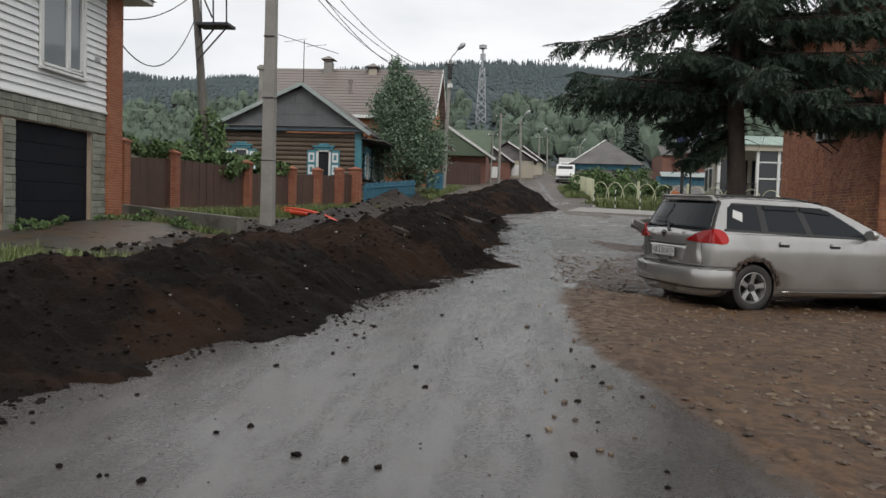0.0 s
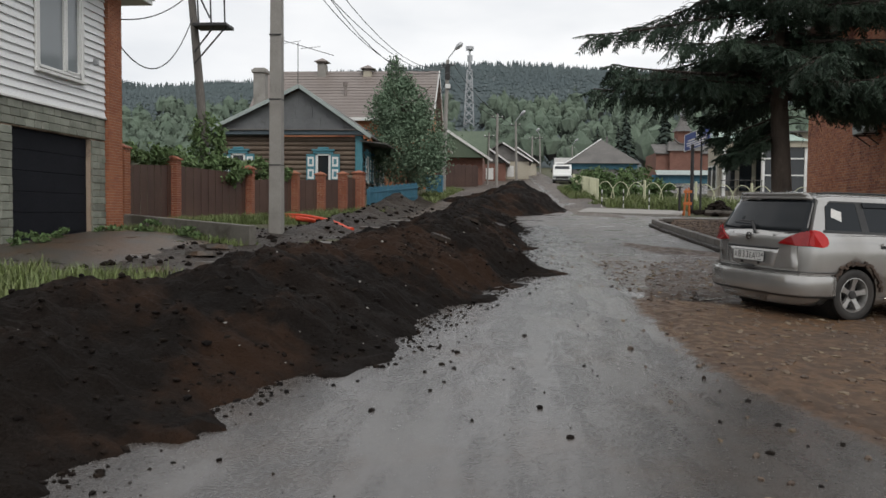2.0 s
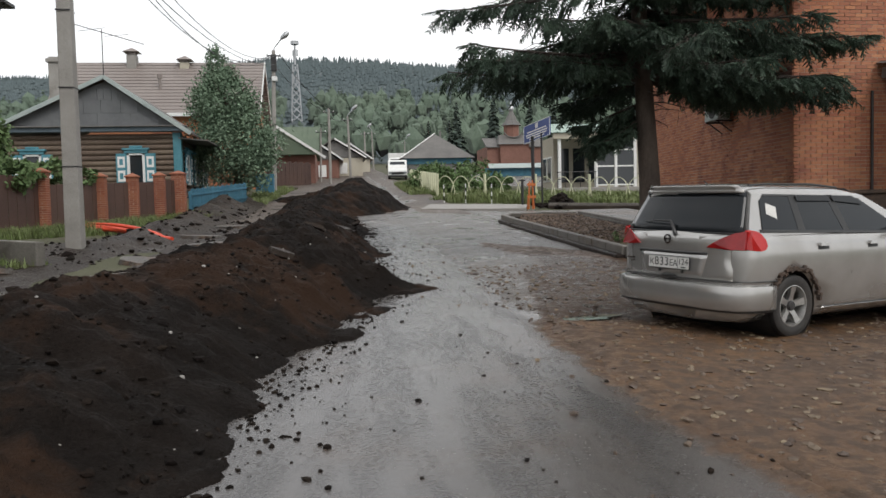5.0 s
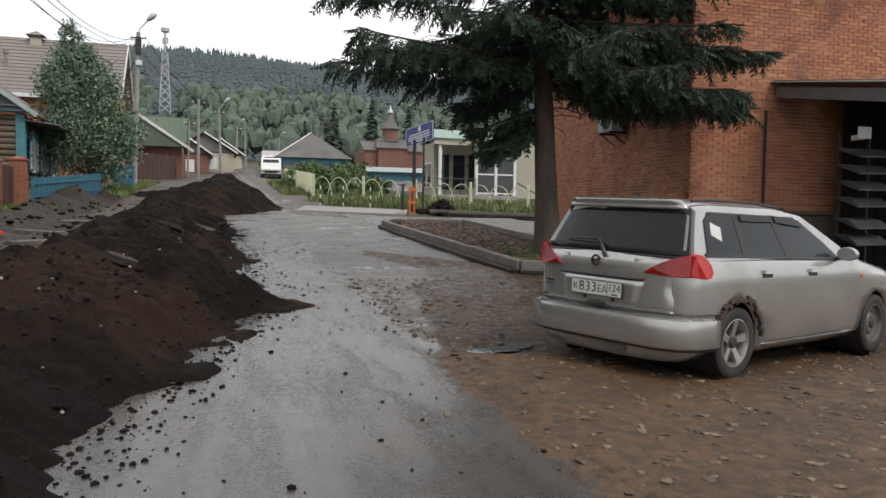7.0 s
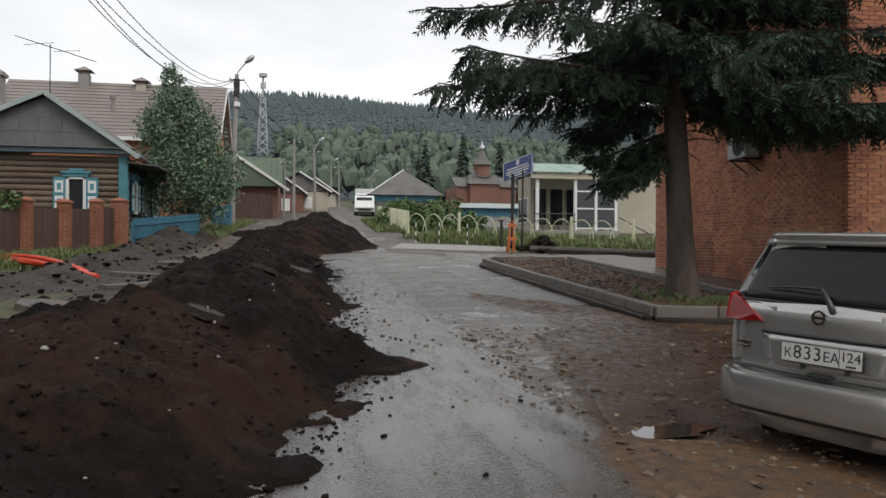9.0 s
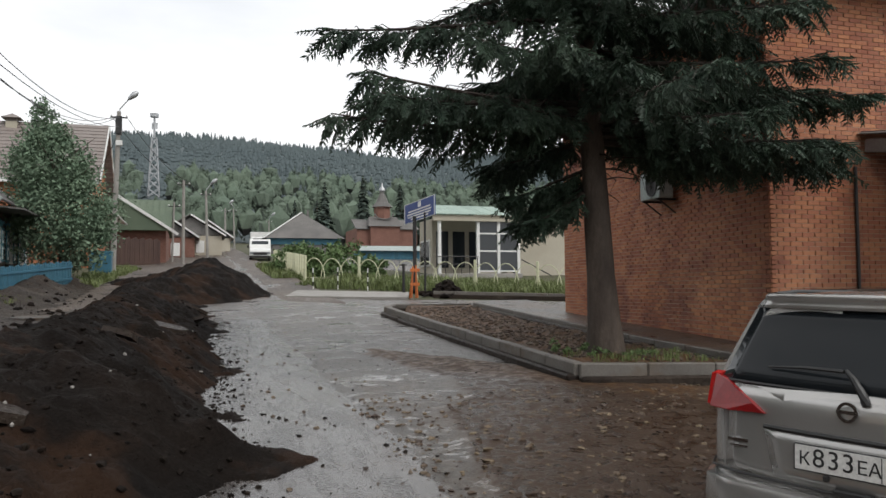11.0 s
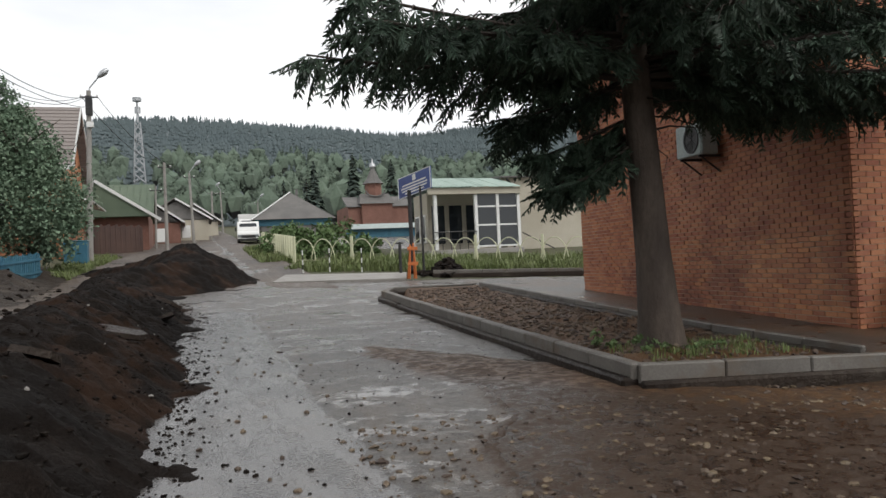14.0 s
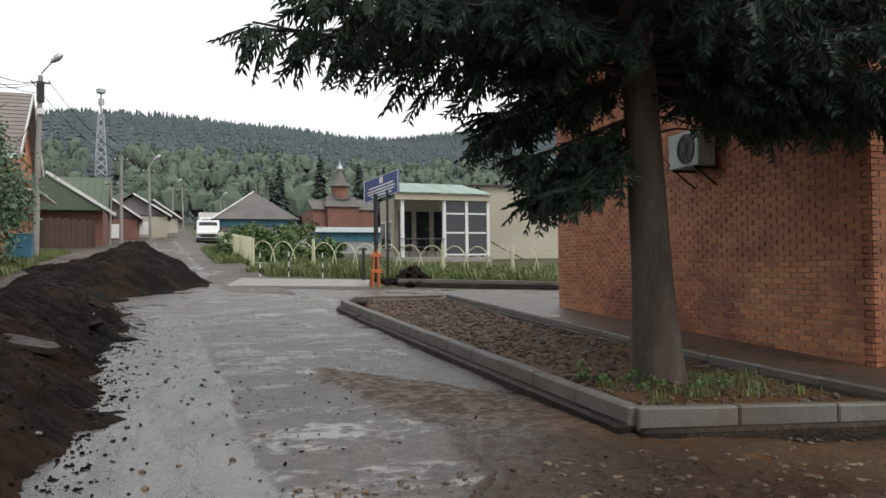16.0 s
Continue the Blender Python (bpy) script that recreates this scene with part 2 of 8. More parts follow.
M["fence_brick"] = material("red_brick_pillar", (0.26, 0.088, 0.045), (0.34, 0.125, 0.068), (0.7, 0.9), 2, 40, 0.5, 0.006, vary=0.12, island=0.12)
M["siding"] = material("white_vinyl_siding", (0.72, 0.73, 0.73), (0.79, 0.8, 0.8), (0.35, 0.5), 0.7, 30, 0.1, 0.003, vary=0.03)
M["white"] = material("white_paint", (0.7, 0.7, 0.68), (0.78, 0.78, 0.76), (0.3, 0.5), 2, 40, 0.12, 0.003, c3=(0.55, 0.54, 0.5), spot=0.64)
M["grey_stone"] = material("greenish_grey_cladding", (0.17, 0.18, 0.145), (0.27, 0.275, 0.23), (0.6, 0.85), 2.5, 40, 0.5, 0.01, vary=0.2, island=0.2)
M["garage_door"] = material("dark_blue_grey_metal", (0.008, 0.009, 0.013), (0.013, 0.014, 0.019), (0.6, 0.8), 1.5, 30, 0.15, 0.004, spec=0.15)
M["brown_metal"] = material("brown_sheet_metal", (0.06, 0.03, 0.022), (0.085, 0.045, 0.033), (0.4, 0.65), 1.0, 30, 0.15, 0.004, vary=0.1)
M["log"] = material("weathered_logs", (0.095, 0.064, 0.046), (0.18, 0.135, 0.1), (0.65, 0.9), 2.0, 30, 0.6, 0.012, vary=0.25, stretch=(0.25, 1, 1))
M["grey_wood"] = material("weathered_grey_boards", (0.13, 0.125, 0.12), (0.2, 0.19, 0.18), (0.7, 0.95), 1.6, 30, 0.5, 0.01, vary=0.15)
M["wood_pole"] = material("old_wooden_pole", (0.1, 0.09, 0.08), (0.17, 0.155, 0.14), (0.7, 0.95), 2.5, 30, 0.6, 0.012, stretch=(1, 1, 0.15))
M["teal"] = material("teal_paint", (0.05, 0.19, 0.24), (0.09, 0.26, 0.31), (0.5, 0.75), 2.0, 40, 0.25, 0.004, vary=0.1, c3=(0.12, 0.18, 0.19), spot=0.64)
M["blue_fence"] = material("blue_fence_paint", (0.025, 0.11, 0.17), (0.045, 0.16, 0.22), (0.5, 0.75), 2.0, 40, 0.25, 0.004, vary=0.15)
M["roof_tan"] = material("tan_metal_tile", (0.2, 0.168, 0.152), (0.245, 0.21, 0.19), (0.4, 0.6), 0.5, 20, 0.2, 0.01)
M["roof_grey"] = material("grey_slate_roof", (0.11, 0.105, 0.1), (0.17, 0.16, 0.15), (0.7, 0.9), 0.6, 15, 0.4, 0.02)
M["roof_green"] = material("green_sheet_roof", (0.085, 0.12, 0.078), (0.12, 0.155, 0.1), (0.5, 0.75), 0.5, 15, 0.3, 0.01)
M["roof_mint"] = material("pale_green_corrugated_roof", (0.27, 0.37, 0.31), (0.35, 0.45, 0.385), (0.35, 0.6), 0.7, 20, 0.2, 0.01)
M["beige"] = material("beige_render", (0.42, 0.38, 0.3), (0.5, 0.46, 0.38), (0.75, 0.92), 0.6, 40, 0.3, 0.006)
M["red_brick"] = material("dark_red_brick", (0.17, 0.08, 0.058), (0.24, 0.115, 0.085), (0.7, 0.9), 0.9, 12, 0.5, 0.02)
M["bark"] = material("spruce_bark", (0.05, 0.036, 0.028), (0.118, 0.09, 0.07), (0.75, 0.95), 3.0, 24, 1.0, 0.03, stretch=(1, 1, 0.35))
M["twig"] = material("spruce_twigs", (0.035, 0.026, 0.02), (0.06, 0.045, 0.035), (0.8, 0.95), 3.0, 24, 0.3, 0.01)
M["needles"] = material("spruce_needles", (0.03, 0.055, 0.036), (0.06, 0.097, 0.058), (0.5, 0.75), 0.9, 12, 0, island=0.4)
M["leaves"] = material("rowan_leaves", (0.088, 0.142, 0.055), (0.14, 0.198, 0.082), (0.6, 0.85), 1.2, 10, 0, island=0.3, spec=0.25)
# Rowan: pale green leaves with some distance haze mixed into the colour.
M["rowan"] = material("rowan_foliage", (0.125, 0.19, 0.125), (0.18, 0.245, 0.16), (0.6, 0.85), 1.2, 10, 0, island=0.2, spec=0.25)
M["far_leaves"] = material("far_broadleaf", (0.09, 0.13, 0.092), (0.118, 0.158, 0.108), (0.8, 0.95), 0.05, 2, 0, island=0.12)
# Distance haze is mixed into these three colours, paler and bluer than foliage.
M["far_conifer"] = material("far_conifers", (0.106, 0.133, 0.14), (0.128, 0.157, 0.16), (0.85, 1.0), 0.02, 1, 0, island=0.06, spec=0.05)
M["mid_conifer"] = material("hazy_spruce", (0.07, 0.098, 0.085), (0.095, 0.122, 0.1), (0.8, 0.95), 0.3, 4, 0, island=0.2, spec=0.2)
M["hill"] = material("hazy_forest_floor", (0.085, 0.108, 0.112), (0.1, 0.122, 0.126), (0.9, 1.0), 0.02, 1, 0)
M["galv"] = material("galvanised_steel", (0.38, 0.39, 0.4), (0.5, 0.51, 0.52), (0.35, 0.55), 3, 40, 0.1, 0.003, metal=0.7)
# Shed boards and trays: colours darkened to stand for the shade inside.
M["shed_shade"] = material("shaded_boards", (0.006, 0.0055, 0.005), (0.014, 0.012, 0.011), (0.85, 1.0), 3, 40, 0.4, 0.006, spec=0.08)
M["tray"] = material("dull_grey_sheet", (0.055, 0.058, 0.062), (0.095, 0.1, 0.105), (0.45, 0.7), 3, 40, 0.2, 0.004, metal=0.3)
M["dark_metal"] = material("dark_steel", (0.03, 0.03, 0.032), (0.06, 0.057, 0.055), (0.4, 0.65), 3, 40, 0.15, 0.003, metal=0.4)
M["black"] = material("black_plastic", (0.012, 0.012, 0.012), (0.022, 0.022, 0.022), (0.4, 0.6), 3, 60, 0.1, 0.002)
M["rubber"] = material("tyre_rubber", (0.016, 0.015, 0.014), (0.04, 0.034, 0.029), (0.6, 0.85), 5, 60, 0.3, 0.004)
M["orange_hose"] = material("orange_corrugated_plastic", (0.62, 0.055, 0.02), (0.75, 0.085, 0.03), (0.35, 0.55), 3, 30, 0.1, 0.003)
M["orange_paint"] = material("orange_paint", (0.5, 0.13, 0.03), (0.6, 0.18, 0.05), (0.5, 0.7), 3, 30, 0.1, 0.003)
M["cream"] = material("cream_fence_paint", (0.55, 0.55, 0.36), (0.66, 0.66, 0.47), (0.45, 0.7), 3, 40, 0.2, 0.003)
M["sign_blue"] = material("blue_sign_paint", (0.045, 0.08, 0.24), (0.06, 0.1, 0.28), (0.3, 0.45), 2, 40, 0.05, 0.002)
M["glass_dark"] = glass_material("window_glass", (0.02, 0.024, 0.028), 0.03, 0.0)
M["glass_pale"] = glass_material("curtained_glass", (0.2, 0.22, 0.23), 0.05, 0.0)
M["bed_clod"] = material("brown_bed_clods", (0.06, 0.038, 0.026), (0.135, 0.095, 0.066), (0.5, 0.9), 4, 50, 0.5, 0.01, island=0.5)
M["felt"] = material("dark_roofing_felt", (0.11, 0.115, 0.12), (0.165, 0.17, 0.175), (0.7, 0.92), 1.1, 25, 0.6, 0.015, c3=(0.05, 0.05, 0.05), spot=0.6)
M["verge_grey"] = material("pale_grey_green_board", (0.3, 0.35, 0.34), (0.4, 0.45, 0.43), (0.6, 0.85), 2, 40, 0.3, 0.005)
M["frieze"] = material("faded_blue_grey_board", (0.075, 0.105, 0.13), (0.12, 0.155, 0.18), (0.6, 0.85), 2, 40, 0.3, 0.005)
M["cable"] = material("black_cable", (0.015, 0.015, 0.016), (0.03, 0.03, 0.03), (0.5, 0.7), 3, 30, 0)

as_canopy(M["far_conifer"], 0.8)
as_canopy(M["mid_conifer"], 0.4)
as_canopy(M["far_leaves"], 0.8)


# ---- mesh helpers ----
class Shape:
    """Vertices and faces of one part, in the metres of its thing."""

    def __init__(self):
        self.v, self.f = [], []

    def add(self, verts, faces):
        k = len(self.v)
        self.v += [tuple(p) for p in verts]
        self.f += [tuple(i + k for i in q) for q in faces]
        return self

    def box(self, x0, x1, y0, y1, z0, z1, b=0.0, m=None):
        if b:
            verts = []
            for cx, sx in ((x0, 1), (x1, -1)):
                for cy, sy in ((y0, 1), (y1, -1)):
                    for cz, sz in ((z0, 1), (z1, -1)):
                        verts += [(cx, cy + sy * b, cz + sz * b), (cx + sx * b, cy, cz + sz * b), (cx + sx * b, cy + sy * b, cz)]
            k = lambda i, j, h, a: ((i * 2 + j) * 2 + h) * 3 + a
            faces = [(k(0, 0, 0, 0), k(0, 0, 1, 0), k(0, 1, 1, 0), k(0, 1, 0, 0)), (k(1, 0, 0, 0), k(1, 1, 0, 0), k(1, 1, 1, 0), k(1, 0, 1, 0)),
                     (k(0, 0, 0, 1), k(1, 0, 0, 1), k(1, 0, 1, 1), k(0, 0, 1, 1)), (k(0, 1, 0, 1), k(0, 1, 1, 1), k(1, 1, 1, 1), k(1, 1, 0, 1)),
                     (k(0, 0, 0, 2), k(0, 1, 0, 2), k(1, 1, 0, 2), k(1, 0, 0, 2)), (k(0, 0, 1, 2), k(1, 0, 1, 2), k(1, 1, 1, 2), k(0, 1, 1, 2))]
            for i in (0, 1):
                for j in (0, 1):
                    faces.append((k(i, j, 0, 0), k(i, j, 1, 0), k(i, j, 1, 1), k(i, j, 0, 1)))
                    faces.append((k(i, 0, j, 0), k(i, 1, j, 0), k(i, 1, j, 2), k(i, 0, j, 2)))
                    faces.append((k(0, i, j, 1), k(1, i, j, 1), k(1, i, j, 2), k(0, i, j, 2)))
                    for h in (0, 1):
                        faces.append((k(i, j, h, 0), k(i, j, h, 1), k(i, j, h, 2)))
        else:
            verts = [(x, y, z) for x in (x0, x1) for y in (y0, y1) for z in (z0, z1)]
            faces = [(0, 1, 3, 2), (4, 6, 7, 5), (0, 4, 5, 1), (2, 3, 7, 6), (0, 2, 6, 4), (1, 5, 7, 3)]
        if m is not None:
            verts = [m @ Vector(p) for p in verts]
        return self.add(verts, faces)

    def beam(self, a, b, w, h, c=0.0):
        """A square bar from a to b, w wide and h high."""
        a, b = Vector(a), Vector(b)
        m = Matrix.Translation(a) @ (b - a).to_track_quat("X", "Z").to_matrix().to_4x4()
        return self.box(0, (b - a).length, -w / 2, w / 2, -h / 2, h / 2, c, m)

    def tube(self, pts, r, n=8, caps=True):
        """A round bar through pts; r: one radius or one a point."""
        pts = [Vector(p) for p in pts]
        rs = r if isinstance(r, (list, tuple)) else [r] * len(pts)
        verts, faces = [], []
        for i, p in enumerate(pts):
            d = (pts[min(i + 1, len(pts) - 1)] - pts[max(i - 1, 0)])
            q = d.to_track_quat("Z", "Y")
            for k in range(n):
                a = 2 * math.pi * k / n
                verts.append(p + q @ Vector((rs[i] * math.cos(a), rs[i] * math.sin(a), 0)))
        for i in range(len(pts) - 1):
            for k in range(n):
                faces.append((i * n + k, i * n + (k + 1) % n, (i + 1) * n + (k + 1) % n, (i + 1) * n + k))
        if caps:
            faces.append(tuple(range(n))[::-1])
            faces.append(tuple((len(pts) - 1) * n + k for k in range(n)))
        return self.add(verts, faces)

    def prism(self, outline, a, b, axis="y"):
        """An outline of (u, v) swept from a to b along an axis; u, v are the two others in order x, y, z."""
        n = len(outline)
        put = {"x": lambda u, v, w: (w, u, v), "y": lambda u, v, w: (u, w, v), "z": lambda u, v, w: (u, v, w)}[axis]
        verts = [put(u, v, a) for u, v in outline] + [put(u, v, b) for u, v in outline]
        faces = [tuple(range(n)), tuple(range(2 * n - 1, n - 1, -1))] + [(i, i + n, (i + 1) % n + n, (i + 1) % n) for i in range(n)]
        return self.add(verts, faces)

    def slab(self, quad, t):
        """A plate on four points (seen anticlockwise from its outer side), t thick to the inner side."""
        p = [Vector(q) for q in quad]
        nrm = (p[1] - p[0]).cross(p[3] - p[0]).normalized() * t
        verts = p + [q - nrm for q in p]
        return self.add(verts, [(0, 1, 2, 3), (7, 6, 5, 4), (0, 4, 5, 1), (1, 5, 6, 2), (2, 6, 7, 3), (3, 7, 4, 0)])

    def lathe(self, prof, n=24, axis="z", m=None, close=False):
        """A profile of (radius, height) turned round an axis."""
        verts, faces = [], []
        for r, h in prof:
            for k in range(n):
                a = 2 * math.pi * k / n
                p = (r * math.cos(a), r * math.sin(a), h) if axis == "z" else (r * math.cos(a), h, r * math.sin(a))
                verts.append(m @ Vector(p) if m is not None else p)
        for i in range(len(prof) - 1):
            for k in range(n):
                faces.append((i * n + k, i * n + (k + 1) % n, (i + 1) * n + (k + 1) % n, (i + 1) * n + k))
        if close:
            faces += [tuple(range(n))[::-1], tuple((len(prof) - 1) * n + k for k in range(n))]
        return self.add(verts, faces)


def mesh_of(name, shape, mat, smooth=False):
    me = bpy.data.meshes.new(name)
    me.from_pydata(shape.v, [], shape.f)
    if mat:
        me.materials.append(mat)
    bm = bmesh.new()
    bm.from_mesh(me)
    bmesh.ops.recalc_face_normals(bm, faces=bm.faces)
    bm.to_mesh(me)
    bm.free()
    if smooth:
        me.shade_smooth()
        me.set_sharp_from_angle(angle=radians(42))
    me.update()
    return me


def part(name, shape, mat, parent=None, label="", smooth=False):
    ob = new(name, shape if isinstance(shape, bpy.types.Mesh) else mesh_of(name, shape, mat, smooth))
    if parent:
        ob.parent = parent
    if label:
        ob["label"] = label
    return ob


def thing(name, m, label, category, group="", kind=""):
    ob = new(name)
    ob.empty_display_size = 0.2
    ob.matrix_world = m
    return tagged(ob, label, category, group, kind)


def softened(ob, width=0.02, segments=2, angle=35):
    mod = ob.modifiers.new("bevel", "BEVEL")
    mod.width, mod.segments, mod.limit_method, mod.angle_limit = width, segments, "ANGLE", radians(angle)
    return ob


LATTICE = np.random.RandomState(7).rand(256, 256)


def value_noise(x, y):
    xi, yi = np.floor(x).astype(int), np.floor(y).astype(int)
    u, v = x - xi, y - yi
    u, v = u * u * (3 - 2 * u), v * v * (3 - 2 * v)
    at = lambda i, j: LATTICE[i % 256, j % 256]
    return (at(xi, yi) * (1 - u) + at(xi + 1, yi) * u) * (1 - v) + (at(xi, yi + 1) * (1 - u) + at(xi + 1, yi + 1) * u) * v


def fbm(x, y, octaves=4, gain=0.5):
    """Fractal noise, about -1 to 1."""
    total, amp, norm_, f = 0, 1.0, 0.0, 1.0
    for k in range(octaves):
        c, q = math.cos(0.5 + 1.1 * k), math.sin(0.5 + 1.1 * k)
        total = total + amp * (value_noise((x * c - y * q) * f + 17.3 * k, (x * q + y * c) * f + 9.1 * k) * 2 - 1)
        norm_ += amp
        amp, f = amp * gain, f * 2.03
    return total / norm_


PROFILE_Y = np.array([-60, 0, 18, 29, 38, 50, 80, 100, 160, 220])
PROFILE_Z = np.array([-1.8, 0, 0.56, 0.98, 1.5, 2.45, 4.6, 6.2, 10.5, 16])


def level(y):
    """The height of the street, which climbs away from the start."""
    return np.interp(y, PROFILE_Y, PROFILE_Z)


def sheet(name, xs, ys, height, mat, label, category, kind="structure", smooth=True, covers=None):
    """A height field over the grid xs by ys; covers: named amounts of what lies on it, for its material."""
    X, Y = np.meshgrid(np.array(xs), np.array(ys))
    Z = height(X, Y)
    nx, ny = len(xs), len(ys)
    me = bpy.data.meshes.new(name)
    idx = np.arange(nx * ny).reshape(ny, nx)
    quads = np.stack([idx[:-1, :-1], idx[:-1, 1:], idx[1:, 1:], idx[1:, :-1]], axis=-1).reshape(-1, 4)
    me.from_pydata(np.stack([X.ravel(), Y.ravel(), Z.ravel()], axis=1).tolist(), [], quads.tolist())
    me.materials.append(mat)
    for key, fn in (covers or {}).items():
        me.attributes.new(key, "FLOAT", "POINT").data.foreach_set("value", np.broadcast_to(fn(X, Y), X.shape).astype(np.float32).ravel())
    if smooth:
        me.shade_smooth()
    return tagged(new(name, me), label, category, kind=kind)


def step(a, b, x):
    t = np.clip((x - a) / (b - a), 0, 1)
    return t * t * (3 - 2 * t)


# ---- ground, street, soil bank ----
TOE_Y = np.array([-40, 0, 4.3, 5.6, 6.7, 7.8, 9.5, 11, 12.5, 13.6, 14.4, 15.3, 17, 20.8, 24, 29, 33, 35.5, 37.2, 39, 40.5, 42, 43.5, 45, 47, 60])
TOE_X = np.array([-4.2, -3.4, -3.05, -2.85, -2.35, -1.8, -1.65, -1.25, -0.9, -0.55, -0.1, -0.5, -0.5, -0.27, -0.5, -0.15, -0.6, -0.6, 0.6, 1.8, 2.15, 2.1, 1.6, 0.6, -1.0, -1.4])
CREST_Y = np.array([-40, 0, 5, 10, 14, 18, 24, 30, 35, 38, 41, 44, 46.5, 49, 60])
CREST_H = np.array([0.45, 0.55, 0.66, 0.76, 0.88, 0.98, 0.95, 0.8, 0.75, 1.05, 1.45, 1.0, 0.45, 0.12, 0.0])
BACK_Y = np.array([-40, 30, 36, 40, 46, 60])
BACK_W = np.array([3.5, 3.4, 3.8, 5.0, 4.4, 3.0])


def left_raise(X, Y):
    return 0.26 * step(-7.2, -10.0, X) * step(8, 22, Y) + 0.35 * step(-4.5, -7.5, X) * step(30, 42, Y)


def ground_height(X, Y):
    base = level(Y) - 0.09 + left_raise(X, Y)
    base = base + 0.03 * fbm(X * 0.8, Y * 0.8, 3) * (np.abs(X) < 40)
    base = base - 0.35 * step(0, 1.5, X) * (1 - step(15.5, 16.5, X)) * (1 - step(30, 33, Y))
    base = base - 1.8 * step(11, 15, X) * step(60, 76, Y) * (1 - step(122, 148, Y))
    return base + np.where(np.abs(X) > 60, (np.abs(X) - 60) * 0.02, 0)


def spaced(a, b, d0, grow):
    out, d = [a], d0
    while out[-1] < b:
        out.append(out[-1] + d)
        d *= grow
    return out


gx = [-v for v in spaced(14, 900, 1.0, 1.25)][::-1] + list(np.arange(-13.6, 16, 0.4)) + spaced(16, 900, 1.0, 1.25)
gy = [-v for v in spaced(4, 300, 1.0, 1.25)][::-1] + list(np.arange(-3.6, 60, 0.5)) + spaced(60, 220, 1.0, 1.08)
sheet("ground", gx, gy, ground_height, M["grass_ground"], "muddy ground with patches of grass along the street", "ground")


EDGE_Y = np.array([-40, 0, 3.6, 4.9, 6.5, 7.8, 9.0, 11.0, 12.1, 14.1, 16.1, 17.0, 18.5, 20.3, 21.6, 22.5, 23.2])
EDGE_X = np.array([3.5, 2.3, 1.6, 1.35, 1.04, 0.82, 0.78, 0.92, 1.1, 1.6, 1.85, 2.45, 2.72, 2.45, 2.25, 2.35, 4.2])


def mud_cover(X, Y):
    """How far brown dirt covers the asphalt: nothing on the carriageway, all on the lot, with a tongue along the kerb."""
    edge = np.interp(Y, EDGE_Y, EDGE_X) + 0.16 * fbm(X * 1.3, Y * 0.9, 4)
    tongue = 1 - step(0.0, 1.1, Y - 22.6 + 1.75 * (X - 2.2) - 0.5 * fbm(X * 1.2, Y * 1.2, 3))
    return step(-0.3, 0.3, X - edge) * np.where(Y > 17, tongue, 1.0)


def worn_cover(X, Y):
    """Where the top layer of the asphalt is broken up: right of the wheel groove, and all of the crossing."""
    side = step(-0.12, 0.2, X - 0.92 - 0.006 * Y - 0.12 * fbm(X * 1.1, Y * 0.5, 4)) * step(9.5, 12.5, Y)
    return np.maximum(side, step(-1.0, 1.5, Y - 29.5 - 1.4 * fbm(X * 0.6, Y * 0.5, 3)))


def wet_cover(X, Y):
    """Where the dirt is dark and soaked: behind the car and by the first stretch of road, not along the kerb."""
    back = step(10.6, 12.4, Y + 0.9 * fbm(X * 0.6, Y * 0.6, 4))
    kerb_line = np.abs((X - 2.4) * 0.83 + (Y - 21.5) * 0.56) / 1.0
    pale = np.exp(-(kerb_line / 1.1) ** 2)
    front = 1 - step(3.0, 4.6, Y + 0.8 * fbm(X * 0.7 + 9, Y * 0.7, 4))
    return np.clip(np.maximum(back * (1 - 0.9 * pale), 0.6 * front), 0, 1)


def road_height(X, Y):
    crown = -0.0012 * (np.minimum(X, 6) - 0.5) ** 2
    groove = -0.016 * np.exp(-((X - 0.8 - 0.012 * Y - 0.1 * fbm(Y * 0.4, Y * 0, 3)) / 0.11) ** 2) * step(8, 10, Y)
    worn = worn_cover(X, Y)
    rough = 0.004 * fbm(X * 2.5, Y * 2.5, 3) + worn * (0.022 * fbm(X * 0.9, Y * 0.9, 3) + 0.014 * fbm(X * 2.6, Y * 1.8 + 7, 2, 0.6) - 0.008)
    mud = mud_cover(X, Y)
    dirt = mud * (0.022 + 0.02 * fbm(X * 1.1, Y * 1.1, 3) + 0.013 * fbm(X * 3.4, Y * 3.4, 2, 0.6))
    slope = -0.04 * np.clip(X - 1.2, 0, 4.3) * (1 - step(11.8, 15.6, Y))
    hollow = -0.075 * np.exp(-(((X - 1.55) / 0.5) ** 2 + ((Y - 11.75) / 0.3) ** 2))
    return level(Y) + crown + groove + rough + dirt + slope + hollow


def dirt_height(X, Y):
    return road_height(X, Y) + 0.004 - 0.15 * (1 - step(0.55, 0.8, mud_cover(X, Y)))


COVERS = {"mud": mud_cover, "worn": worn_cover, "soaked": wet_cover}
road_y = list(np.arange(-40, -2, 2.0)) + list(np.arange(-2, 34, 0.09)) + list(np.arange(34, 120, 0.7))
sheet("road", list(np.arange(-4.3, 5.6, 0.08)) + list(np.arange(5.6, 30, 0.8)), road_y,
      lambda X, Y: road_height(X, Y) - 0.1 * step(0.86, 0.97, mud_cover(X, Y)) - 0.25 * step(5.0, 6.0, X) * (1 - step(32.5, 33.2, Y)) - 0.3 * step(37.5, 38.5, Y + (X - 9) * 0.42) * step(6.5, 8, X) - 0.3 * step(41, 44, Y) * step(3.8, 5.2, X),
      M["street"], "wet grey asphalt road, worn and muddy towards the lot", "road", covers=COVERS)
